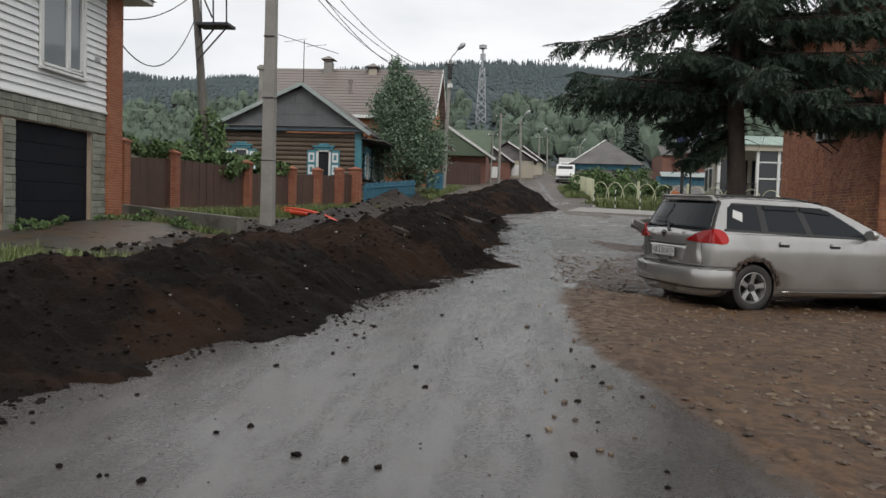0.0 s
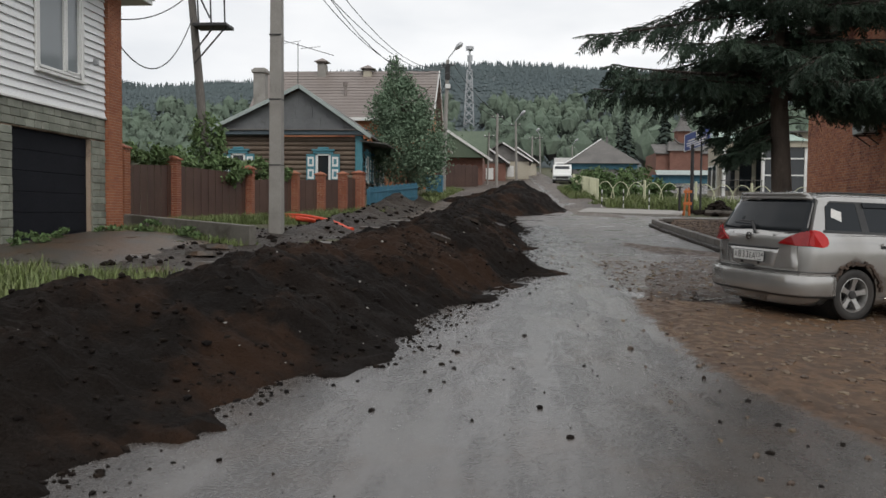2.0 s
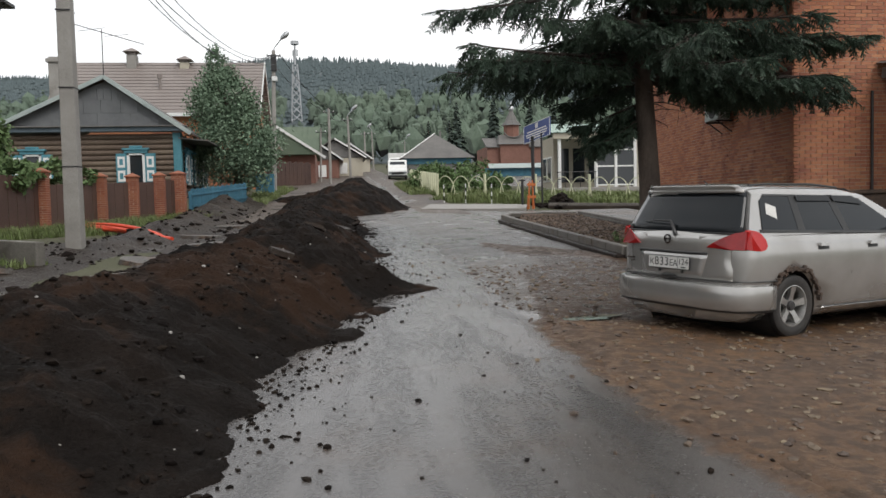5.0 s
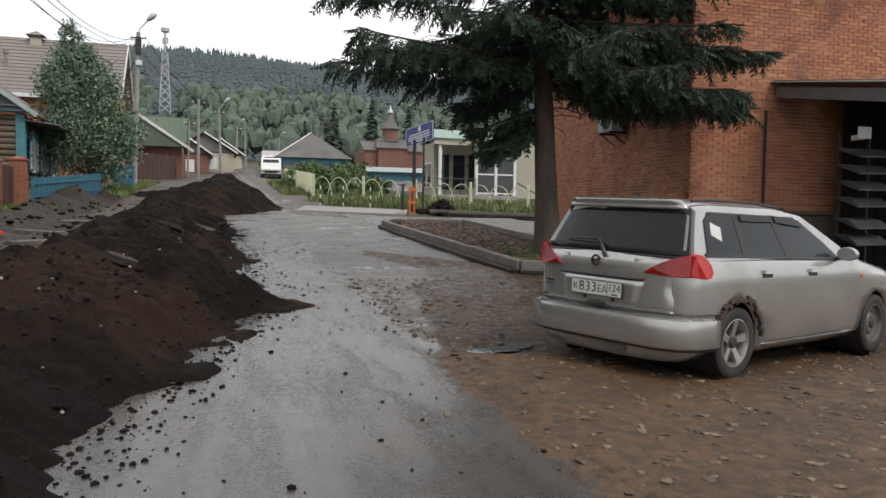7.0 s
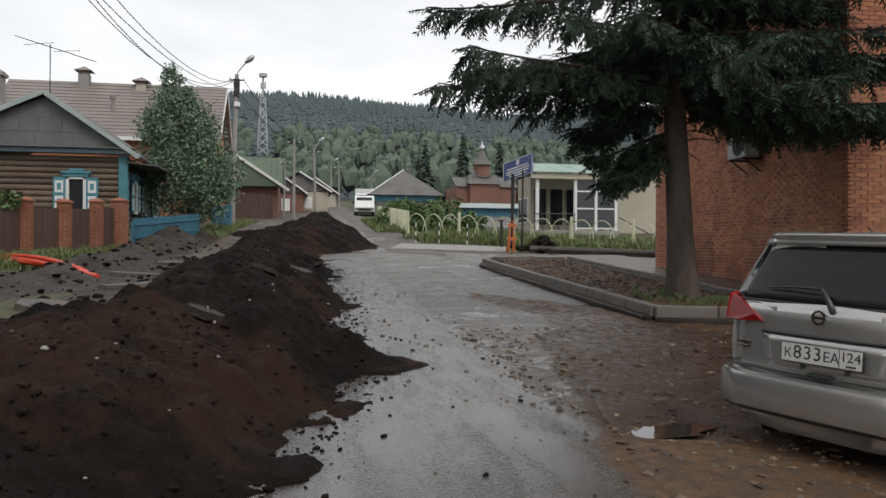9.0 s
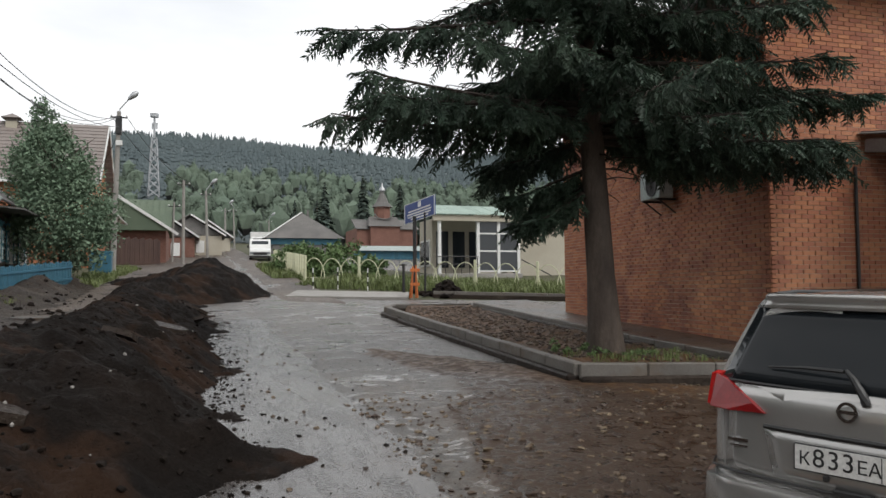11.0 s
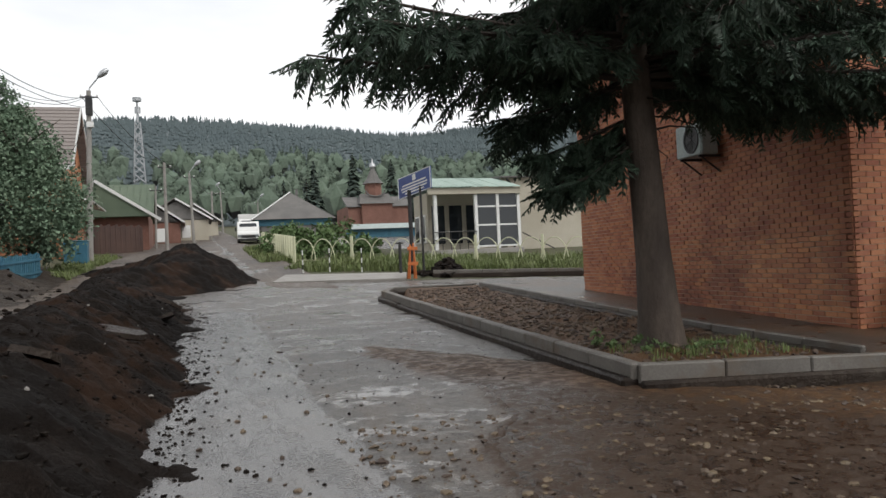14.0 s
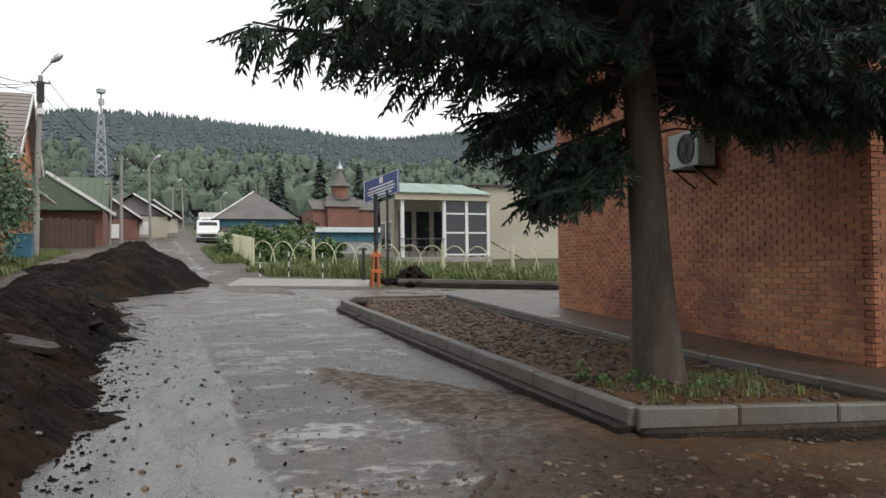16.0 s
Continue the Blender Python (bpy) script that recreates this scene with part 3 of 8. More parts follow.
sheet("dirt_lot", list(np.arange(0.5, 6.5, 0.07)) + list(np.arange(6.5, 16.5, 0.35)), list(np.arange(-14, 0.5, 0.3)) + list(np.arange(0.5, 23.6, 0.07)), dirt_height,
      M["street"], "brown wet dirt lot strewn with gravel", "ground", covers=COVERS)
puddle = Shape()
ring = [(1.55 + (0.42 + 0.1 * math.sin(3 * a) + 0.05 * math.sin(5 * a)) * math.cos(a), 11.75 + (0.24 + 0.04 * math.sin(2 * a + 1)) * math.sin(a)) for a in (2 * math.pi * k / 40 for k in range(40))]
puddle.add([(x, y, float(level(11.75)) - 0.042) for x, y in ring], [tuple(range(40))])
water = material("puddle_water", (0.03, 0.024, 0.018), (0.04, 0.03, 0.024), (0.02, 0.04), 2, 20, 0)
tagged(part("puddle", puddle, water), "small brown rain puddle in the dirt", "puddle", kind="structure")


def bank_height(X, Y):
    toe = np.interp(Y, TOE_Y, TOE_X) + 0.2 * fbm(Y * 1.3, Y * 0 + 5, 4) + 0.16 * fbm(Y * 3.6, Y * 0 + 2, 3)
    back = np.interp(Y, BACK_Y, BACK_W)
    d = toe - X
    up = np.clip(d / (back * 0.47), 0, 1)
    up = up * (1.35 - 0.35 * up)
    down = 1 - step(back * 0.5, back, d)
    h = np.interp(Y, CREST_Y, CREST_H) * (1 + 0.12 * fbm(Y * 0.35, Y * 0 + 1, 3))
    shape = np.clip(up * down, 0, 1) * h
    lumps = 0.14 * fbm(X * 1.4, Y * 1.4, 3) + 0.1 * fbm(X * 3.6 + 5, Y * 3.6, 4, 0.66) + 0.06 * fbm(X * 6.0, Y * 6.0 + 3, 2, 0.7)
    on = np.clip(d / 0.5, 0, 1) * np.clip(shape * 3 + 0.25, 0, 1)
    spill = 0.125 * np.exp(-((d + 0.2) / 0.3) ** 2) * step(0.02, 0.34, fbm(X * 1.3 + 3, Y * 2.0, 4)) * (1 + 0.25 * fbm(X * 9, Y * 3, 3))
    return level(Y) + shape + lumps * on + spill - 0.12 * step(0.05, -0.5, d) - 0.05 - 0.4 * step(back * 1.05, back * 1.25, d)


sheet("soil_bank", list(np.arange(-7.6, 2.9, 0.055)), list(np.arange(-9, 2, 0.14)) + list(np.arange(2, 30, 0.055)) + list(np.arange(30, 52, 0.12)),
      bank_height, M["soil"], "long bank of black dug-out soil along the road", "soil bank")


def mud_height(X, Y):
    slope = left_raise(X, Y)
    trench = -0.16 * np.exp(-((X + 5.6 + 0.02 * Y) / 0.7) ** 2) * step(12, 18, Y)
    far_heap = 0.42 * np.exp(-((X + 6.6 - 0.02 * (Y - 30)) / 0.75) ** 2) * step(22, 27, Y) * (1 - step(44, 52, Y)) * (1 + 0.7 * fbm(X * 0.9, Y * 0.9, 3))
    edge = step(-9.2, -8.0, X + 0.7 * fbm(Y * 0.5, Y * 0, 3) - 0.10 * np.clip(Y - 24, 0, 20)) * step(9.0, 13.5, Y + 0.8 * fbm(X, Y, 3))
    return level(Y) + slope - 0.12 + 0.12 * edge + trench * edge + far_heap + 0.06 * fbm(X * 1.5, Y * 1.5, 4) * edge


sheet("mud_strip", list(np.arange(-10.5, -2.0, 0.1)), list(np.arange(7, 56, 0.12)), mud_height, M["mud"],
      "wet churned mud and puddles behind the soil bank", "mud")
sheet("driveway", list(np.arange(-11.8, -6.2, 0.15)), list(np.arange(13.2, 22.4, 0.15)),
      lambda X, Y: level(Y) + left_raise(X, Y) - 0.015 - 0.2 * step(-8.0, -6.8, X + 0.4 * fbm(Y, Y * 0, 3)) + 0.01 * fbm(X * 3, Y * 3, 3), M["asphalt_worn"],
      "wet concrete driveway before the garage doors", "driveway")

sheet("muddy_street", list(np.arange(-5.2, 4.6, 0.2)), list(np.arange(30.5, 60, 0.2)) + list(np.arange(60, 130, 0.8)),
      lambda X, Y: level(Y) - 0.12 + 0.14 * step(-0.5, 0.6, Y - 38.5 - 1.6 * fbm(X * 0.5, Y * 0.5, 4) + 0.9 * np.abs(X - 1.5)) + 0.05 * fbm(X * 1.6, Y * 0.7, 4) - 0.05 * np.exp(-((np.abs(X - 1.4) - 0.8) / 0.25) ** 2),
      M["mud_street"], "rutted brown mud of the unpaved street", "road")

# planting bed, footpath and pale slab on the far side of the dirt lot
BED = [(4.42, 17.75), (4.9, 29.2), (5.45, 31.9), (7.75, 31.7), (6.95, 20.0), (6.95, 17.25)]


def bed_height(X, Y):
    inside_left = step(-0.05, 0.2, X - np.interp(Y, [17, 29.2, 32], [4.40, 4.92, 5.5])) * step(-0.02, 0.12, Y - 17.78 + (X - 4.32) * 0.27)
    return level(Y) + 0.16 * inside_left - 0.22 * (1 - inside_left) + 0.06 * fbm(X * 2.5, Y * 2.5, 5) * inside_left + 0.1 * np.exp(-(((X - 5.3) / 0.7) ** 2 + ((Y - 18.75) / 0.7) ** 2))


sheet("planting_bed", list(np.arange(4.3, 8.0, 0.07)), list(np.arange(17.3, 32.1, 0.08)), bed_height, M["dirt"], "brown planting bed of bare clods and stones", "planting bed")
sheet("footpath", list(np.arange(6.5, 10.4, 0.13)), list(np.arange(15.4, 20, 0.13)) + list(np.arange(20, 33.5, 0.3)),
      lambda X, Y: level(Y) + 0.05 + 0.17 * step(-0.3, 0.1, X - np.interp(Y, [15.6, 17, 20, 31.7], [7.6, 6.9, 7.0, 7.85])) + 0.01 * fbm(X, Y, 3) - 0.4 * (1 - step(-0.12, 0.05, Y - np.interp(X, [6.5, 7.05, 7.7, 11.5], [17.1, 16.98, 15.9, 15.2]))), M["asphalt_worn"],
      "wet dark footpath along the brick wall", "path")
slab = Shape()
slab.slab([(2.6, 38.9, float(level(38.9)) + 0.05), (7.2, 37.7, float(level(37.7)) + 0.05), (7.9, 40.2, float(level(40.2)) + 0.05), (3.4, 41.8, float(level(41.8)) + 0.05)], 0.12)
tagged(part("slab", slab, M["concrete"]), "pale wet concrete apron at the crossing", "slab", kind="structure")


def kerb_run(pts, name, label, length=1.0, w=0.15, h=0.25, lift=0.0, group="kerb stones"):
    """Kerb stones laid end to end along pts, on a darker footing."""
    head = thing(name, pose(0, 0, 0), label, "kerb", kind="structure")
    rng = random.Random(3)
    foot = Shape()
    for (ax, ay), (bx, by) in zip(pts, pts[1:]):
        a, b = Vector((ax, ay, float(level(ay)) + lift)), Vector((bx, by, float(level(by)) + lift))
        m = max(1, round((b - a).length / length))
        foot.beam(a + Vector((0, 0, -0.03)), b + Vector((0, 0, 0.0)), w + 0.22, 0.2, 0.03)
        for k in range(m):
            p, q = a.lerp(b, k / m), a.lerp(b, (k + 1) / m)
            gap = (q - p).normalized() * 0.004
            s = Shape()
            up = Vector((0, 0, h / 2 - 0.02 + rng.uniform(-0.006, 0.006)))
            s.beam(p + gap + up, q - gap + up, w, h, 0.018)
            part("kerb_stone", s, M["kerb"], head)
    part("footing", foot, M["mud"], head, "dark muddy concrete footing")
    return head


kerb_run([(4.75, 31.0), (4.72, 28.9), (4.32, 17.72), (7.05, 16.98), (7.7, 15.9), (11.5, 15.2)], "kerb_1", "fresh grey concrete kerb round the planting bed", h=0.27)
kerb_run([(4.75, 31.0), (5.3, 32.3), (7.7, 32.2), (10.0, 33.0)], "kerb_2", "grey concrete kerb at the end of the planting bed", h=0.22)
kerb_run([(7.75, 31.6), (7.0, 20.0), (7.0, 17.3)], "kerb_3", "low concrete edging between bed and footpath", w=0.08, h=0.2, lift=0.1)
kerb_run([(8.6, 38.9), (13.6, 36.4), (22, 32.5)], "kerb_4", "low weathered kerb before the grass verge", h=0.22)


# ---- brick building beside the spruce ----
def wall_quad(a, b, z0, z1, t, name, mat, parent, label=""):
    """An upright wall from a to b (x, y), t thick to the left of the way from a to b."""
    a, b = Vector((*a, 0)), Vector((*b, 0))
    d = (b - a)
    m = Matrix.Translation(a) @ d.to_track_quat("X", "Z").to_matrix().to_4x4()
    return part(name, Shape().box(0, d.length, 0, t, z0, z1, 0, m), mat, parent, label)


BC, BF = (8.47, 18.8), (9.2, 28.0)
brick_house = thing("brick_building", pose(0, 0, 0), "orange brick building with weathered bricks and an eave", "building")
wall_quad((8.481, 18.95), BF, 0.3, 7.0, -0.38, "wall", M["mortar"], brick_house)
wall_quad((8.56, 18.8), (16.5, 18.8), 0.3, 7.0, 0.38, "wall", M["mortar"], brick_house)
wall_quad(BF, (17.2, 28.0), 0.3, 7.0, -0.38, "wall", M["mortar"], brick_house)
wall_quad((16.5, 18.8), (17.2, 28.0), 0.3, 7.0, 0.38, "wall", M["mortar"], brick_house)
part("roof", Shape().box(8.0, 17.6, 18.3, 28.5, 7.0, 7.25, 0.03), M["roof_grey"], brick_house, "grey overhanging roof slab")


# ---- silver estate car on the dirt lot ----
paint = bpy.data.materials.new("silver_car_paint")
paint.use_nodes = True
_n, _l = paint.node_tree.nodes, paint.node_tree.links
_b = _n["Principled BSDF"]
_tc = _n.new("ShaderNodeTexCoord")
_q1, _q2 = _n.new("ShaderNodeTexNoise"), _n.new("ShaderNodeTexNoise")
_q1.inputs["Scale"].default_value, _q2.inputs["Scale"].default_value = 2.2, 700
_q1.inputs["Detail"].default_value = 6
_rp = _n.new("ShaderNodeValToRGB")
_rp.color_ramp.elements[0].position, _rp.color_ramp.elements[1].position = 0.4, 0.75
_rp.color_ramp.elements[0].color, _rp.color_ramp.elements[1].color = (0.42, 0.41, 0.395, 1), (0.33, 0.315, 0.295, 1)
_mr = _n.new("ShaderNodeMapRange")
_mr.inputs["To Min"].default_value, _mr.inputs["To Max"].default_value = 0.14, 0.26
_l.new(_tc.outputs["Object"], _q1.inputs["Vector"])
_l.new(_tc.outputs["Object"], _q2.inputs["Vector"])
_l.new(_q1.outputs["Fac"], _rp.inputs[0])
_l.new(_q1.outputs["Fac"], _mr.inputs["Value"])
_l.new(_rp.outputs[0], _b.inputs["Base Color"])
_l.new(_mr.outputs[0], _b.inputs["Roughness"])
_b.inputs["Metallic"].default_value = 0.66
_b.inputs["Coat Weight"].default_value, _b.inputs["Coat Roughness"].default_value = 0.5, 0.08
M["paint"] = paint
M["car_glass"] = glass_material("tinted_car_glass", (0.012, 0.014, 0.016), 0.03, 0.0)
M["car_glass"].node_tree.nodes["Principled BSDF"].inputs["Specular IOR Level"].default_value = 0.2
M["side_glass"] = glass_material("side_window_glass", (0.014, 0.017, 0.02), 0.02, 0.0)
M["side_glass"].node_tree.nodes["Principled BSDF"].inputs["Specular IOR Level"].default_value = 0.22
M["red_lens"] = material("red_lamp_lens", (0.42, 0.012, 0.012), (0.5, 0.02, 0.018), (0.12, 0.2), 8, 90, 0.05, 0.001)
M["dark_red_lens"] = material("darker_red_lens", (0.22, 0.008, 0.01), (0.3, 0.012, 0.012), (0.12, 0.2), 8, 90, 0.05, 0.001)
M["plate_white"] = material("number_plate_white", (0.62, 0.61, 0.58), (0.7, 0.69, 0.66), (0.35, 0.5), 5, 60, 0.05, 0.001)
M["alloy"] = material("alloy_wheel", (0.42, 0.41, 0.39), (0.55, 0.54, 0.52), (0.3, 0.5), 6, 60, 0.1, 0.002, metal=0.8, c3=(0.2, 0.17, 0.14), spot=0.62)
M["steel_rim"] = material("dusty_steel_rim", (0.13, 0.12, 0.11), (0.2, 0.185, 0.17), (0.4, 0.65), 6, 60, 0.1, 0.002, metal=0.6)
M["chrome"] = material("chrome", (0.55, 0.55, 0.55), (0.65, 0.65, 0.65), (0.12, 0.2), 6, 60, 0.02, 0.001, metal=1.0)
M["rust"] = material("rusty_torn_arch", (0.035, 0.025, 0.02), (0.09, 0.055, 0.035), (0.8, 0.95), 14, 90, 0.8, 0.01)

SIDE_Z = [0.17, 0.24, 0.32, 0.45, 0.60, 0.75, 0.88, 0.95, 0.985]
SIDE_Y = [0.70, 0.79, 0.815, 0.832, 0.842, 0.842, 0.832, 0.815, 0.785]
CABIN_Z = [0.96, 1.05, 1.17, 1.28, 1.36, 1.41, 1.445, 1.465, 1.475]
CABIN_Y = [0.795, 0.765, 0.726, 0.689, 0.663, 0.625, 0.55, 0.38, 0.0]
REAR_X = [0.10, 0.135, 0.20, 0.265, 0.315, 0.325, 0.31, 0.29, 0.28]
FRONT_X = [3.05, 2.86, 2.58, 2.32, 2.12, 1.99, 1.9, 1.84, 1.82]


def side_y(z):
    return float(np.interp(z, SIDE_Z, SIDE_Y)) if z < 0.965 else float(np.interp(z, CABIN_Z, CABIN_Y))


def plan_width(x):
    """How far the car's flanks narrow towards nose and tail."""
    return float(np.interp(x, [0.07, 0.09, 0.13, 0.16, 0.2, 0.25, 0.32, 0.6, 1.0, 3.2, 3.7, 4.05, 4.25, 4.37], [0.42, 0.52, 0.72, 0.82, 0.91, 0.955, 0.98, 0.992, 1.0, 1.0, 0.985, 0.93, 0.83, 0.62]))


def evaluated_mesh(ob):
    return bpy.data.meshes.new_from_object(ob.evaluated_get(bpy.context.evaluated_depsgraph_get()))


def car_shell():
    """The closed lower body with the wheel arches cut out."""
    xs = [0.07, 0.09, 0.13, 0.16, 0.2, 0.25, 0.32, 0.55, 0.8, 1.1, 1.5, 2.0, 2.5, 2.9, 3.05, 3.3, 3.7, 4.0, 4.2, 4.32, 4.37]
    deck = [0.985, 0.985, 0.985, 0.985, 0.985, 0.985, 0.985, 0.985, 0.985, 0.985, 0.985, 0.985, 0.985, 0.985, 0.975, 0.93, 0.87, 0.8, 0.72, 0.62, 0.52]
    s = Shape()
    n = len(SIDE_Z)
    for x, top in zip(xs, deck):
        k = plan_width(x)
        half = [(y * k, 0.17 + (z - 0.17) * (top - 0.17) / 0.815) for z, y in zip(SIDE_Z, SIDE_Y)] + [(0.45 * k, top + 0.012), (0.0, top + 0.02)]
        ring = [(x, -y, z) for y, z in half] + [(x, y, z) for y, z in half[-2::-1]]
        s.v += ring
    c = 2 * (n + 2) - 1
    for i in range(len(xs) - 1):
        for j in range(c):
            s.f.append((i * c + j, i * c + (j + 1) % c, (i + 1) * c + (j + 1) % c, (i + 1) * c + j))
    s.f += [tuple(range(c))[::-1], tuple((len(xs) - 1) * c + j for j in range(c))]
    ob = part("body", s, M["paint"], None)
    cuts = []
    for wx in (0.83, 3.485):
        cut = part("cutter", Shape().lathe([(0.345, -1.2), (0.345, 1.2)], 40, "y", Matrix.Translation((wx, 0, 0.305)), True), None)
        mod = ob.modifiers.new("arch", "BOOLEAN")
        mod.operation, mod.solver, mod.object = "DIFFERENCE", "EXACT", cut
        cuts.append(cut)
    bpy.context.view_layer.update()
    me = evaluated_mesh(ob)
    bpy.data.objects.remove(ob)
    for cut in cuts:
        bpy.data.objects.remove(cut)
    me.shade_smooth()
    return me


def panel_on_side(points, off, t=0.01, sign=-1):
    """A thin panel that lies on the flank; points of (x, z)."""
    outer, inner = [], []
    for x, z in points:
        y = side_y(z) * (plan_width(x) if z < 0.965 else 1.0)
        outer.append((x, sign * (y + off), z))
        inner.append((x, sign * (y + off - t), z))
    n = len(points)
    return Shape().add(outer + inner, [tuple(range(n)), tuple(range(2 * n - 1, n - 1, -1))] + [(i, i + n, (i + 1) % n + n, (i + 1) % n) for i in range(n)])


def rear_x(z):
    return float(np.interp(z, [0.5, 0.6, 0.75, 0.85, 0.94, 0.96] + CABIN_Z[1:], [0.06, 0.062, 0.064, 0.065, 0.066, 0.068] + REAR_X[1:]))


def panel_on_rear(points, off, t=0.012):
    """A thin panel on the tailgate; points of (y, z). The tail is bowed in plan."""
    outer, inner = [], []
    for y, z in points:
        x = rear_x(z) + 0.13 * (abs(y) / 0.8) ** 2.6
        outer.append((x - off, y, z))
        inner.append((x - off + t, y, z))
    n = len(points)
    return Shape().add(outer + inner, [tuple(range(n)), tuple(range(2 * n - 1, n - 1, -1))] + [(i, i + n, (i + 1) % n + n, (i + 1) % n) for i in range(n)])


def rear_grid(y0f, y1f, z0, z1, off, ny=14, nz=5):
    """A bowed panel on the tailgate between two edges y0f(z), y1f(z)."""
    s = Shape()
    for i in range(nz + 1):
        z = z0 + (z1 - z0) * i / nz
        for j in range(ny + 1):
            y = y0f(z) + (y1f(z) - y0f(z)) * j / ny
            s.v.append((rear_x(z) + 0.13 * (abs(y) / 0.8) ** 2.6 - off, y, z))
    for i in range(nz):
        for j in range(ny):
            k = i * (ny + 1) + j
            s.f.append((k, k + 1, k + ny + 2, k + ny + 1))
    return s


def solid(ob, t=0.012, offset=-1.0):
    mod = ob.modifiers.new("thickness", "SOLIDIFY")
    mod.thickness, mod.offset = t, offset
    return ob


def text_mesh(body, size, mat, extrude=0.001):
    cu = bpy.data.curves.new("lettering", "FONT")
    cu.body, cu.size, cu.extrude, cu.align_x, cu.align_y = body, size, extrude, "CENTER", "CENTER"
    ob = new("lettering", cu)
    bpy.context.view_layer.update()
    me = evaluated_mesh(ob)
    bpy.data.objects.remove(ob)
    me.materials.clear()
    me.materials.append(mat)
    return me


def car_wheel(car, x, side, alloy):
    w = new("wheel")
    w.parent = car
    w.matrix_local = pose(x, side * 0.735, 0.3)
    s = 1 if side < 0 else -1
    out = lambda v: -s * v
    tyre = [(0.19, 0.085), (0.225, 0.095), (0.27, 0.1), (0.292, 0.085), (0.3, 0.05), (0.3, -0.05), (0.292, -0.085), (0.27, -0.1), (0.2, -0.09)]
    part("tyre", Shape().lathe([(r, out(h)) for r, h in tyre], 40, "y"), M["rubber"], w, "muddy black tyre", True)
    rim = part("rim", Shape().lathe([(r, out(h)) for r, h in [(0.2, 0.088), (0.192, 0.09), (0.185, 0.07), (0.175, 0.03), (0.17, -0.05), (0.19, -0.08)]], 40, "y"), M["alloy"] if alloy else M["steel_rim"], w, "", True)
    if alloy:
        for k in range(5):
            a = radians(72 * k + 12)
            sp = Shape()
            pts = []
            for r, wd, dep in ((0.035, 0.034, 0.05), (0.1, 0.026, 0.062), (0.182, 0.036, 0.075)):
                for e in (-1, 1):
                    pts.append((r * math.cos(a) - e * wd * math.sin(a), out(dep), r * math.sin(a) + e * wd * math.cos(a)))
                    pts.append((r * math.cos(a) - e * wd * math.sin(a), out(dep - 0.035), r * math.sin(a) + e * wd * math.cos(a)))
            sp.add(pts, [(0, 2, 6, 4), (4, 6, 10, 8), (0, 4, 5, 1), (4, 8, 9, 5), (2, 3, 7, 6), (6, 7, 11, 10), (8, 10, 11, 9)])
            part("spoke", sp, M["alloy"], w)
    else:
        part("disc", Shape().lathe([(0.185, out(0.05)), (0.12, out(0.035)), (0.1, out(0.06)), (0.03, out(0.062)), (0.0, out(0.062))], 32, "y"), M["steel_rim"], w, "dusty pressed steel disc", True)
    part("hub", Shape().lathe([(0.05, out(0.03)), (0.048, out(0.07)), (0.04, out(0.078)), (0.0, out(0.08))], 20, "y"), M["dark_metal"], w, "", True)
    part("brake", Shape().lathe([(0.17, out(-0.03)), (0.0, out(-0.028))], 24, "y"), M["black"], w)
    return w


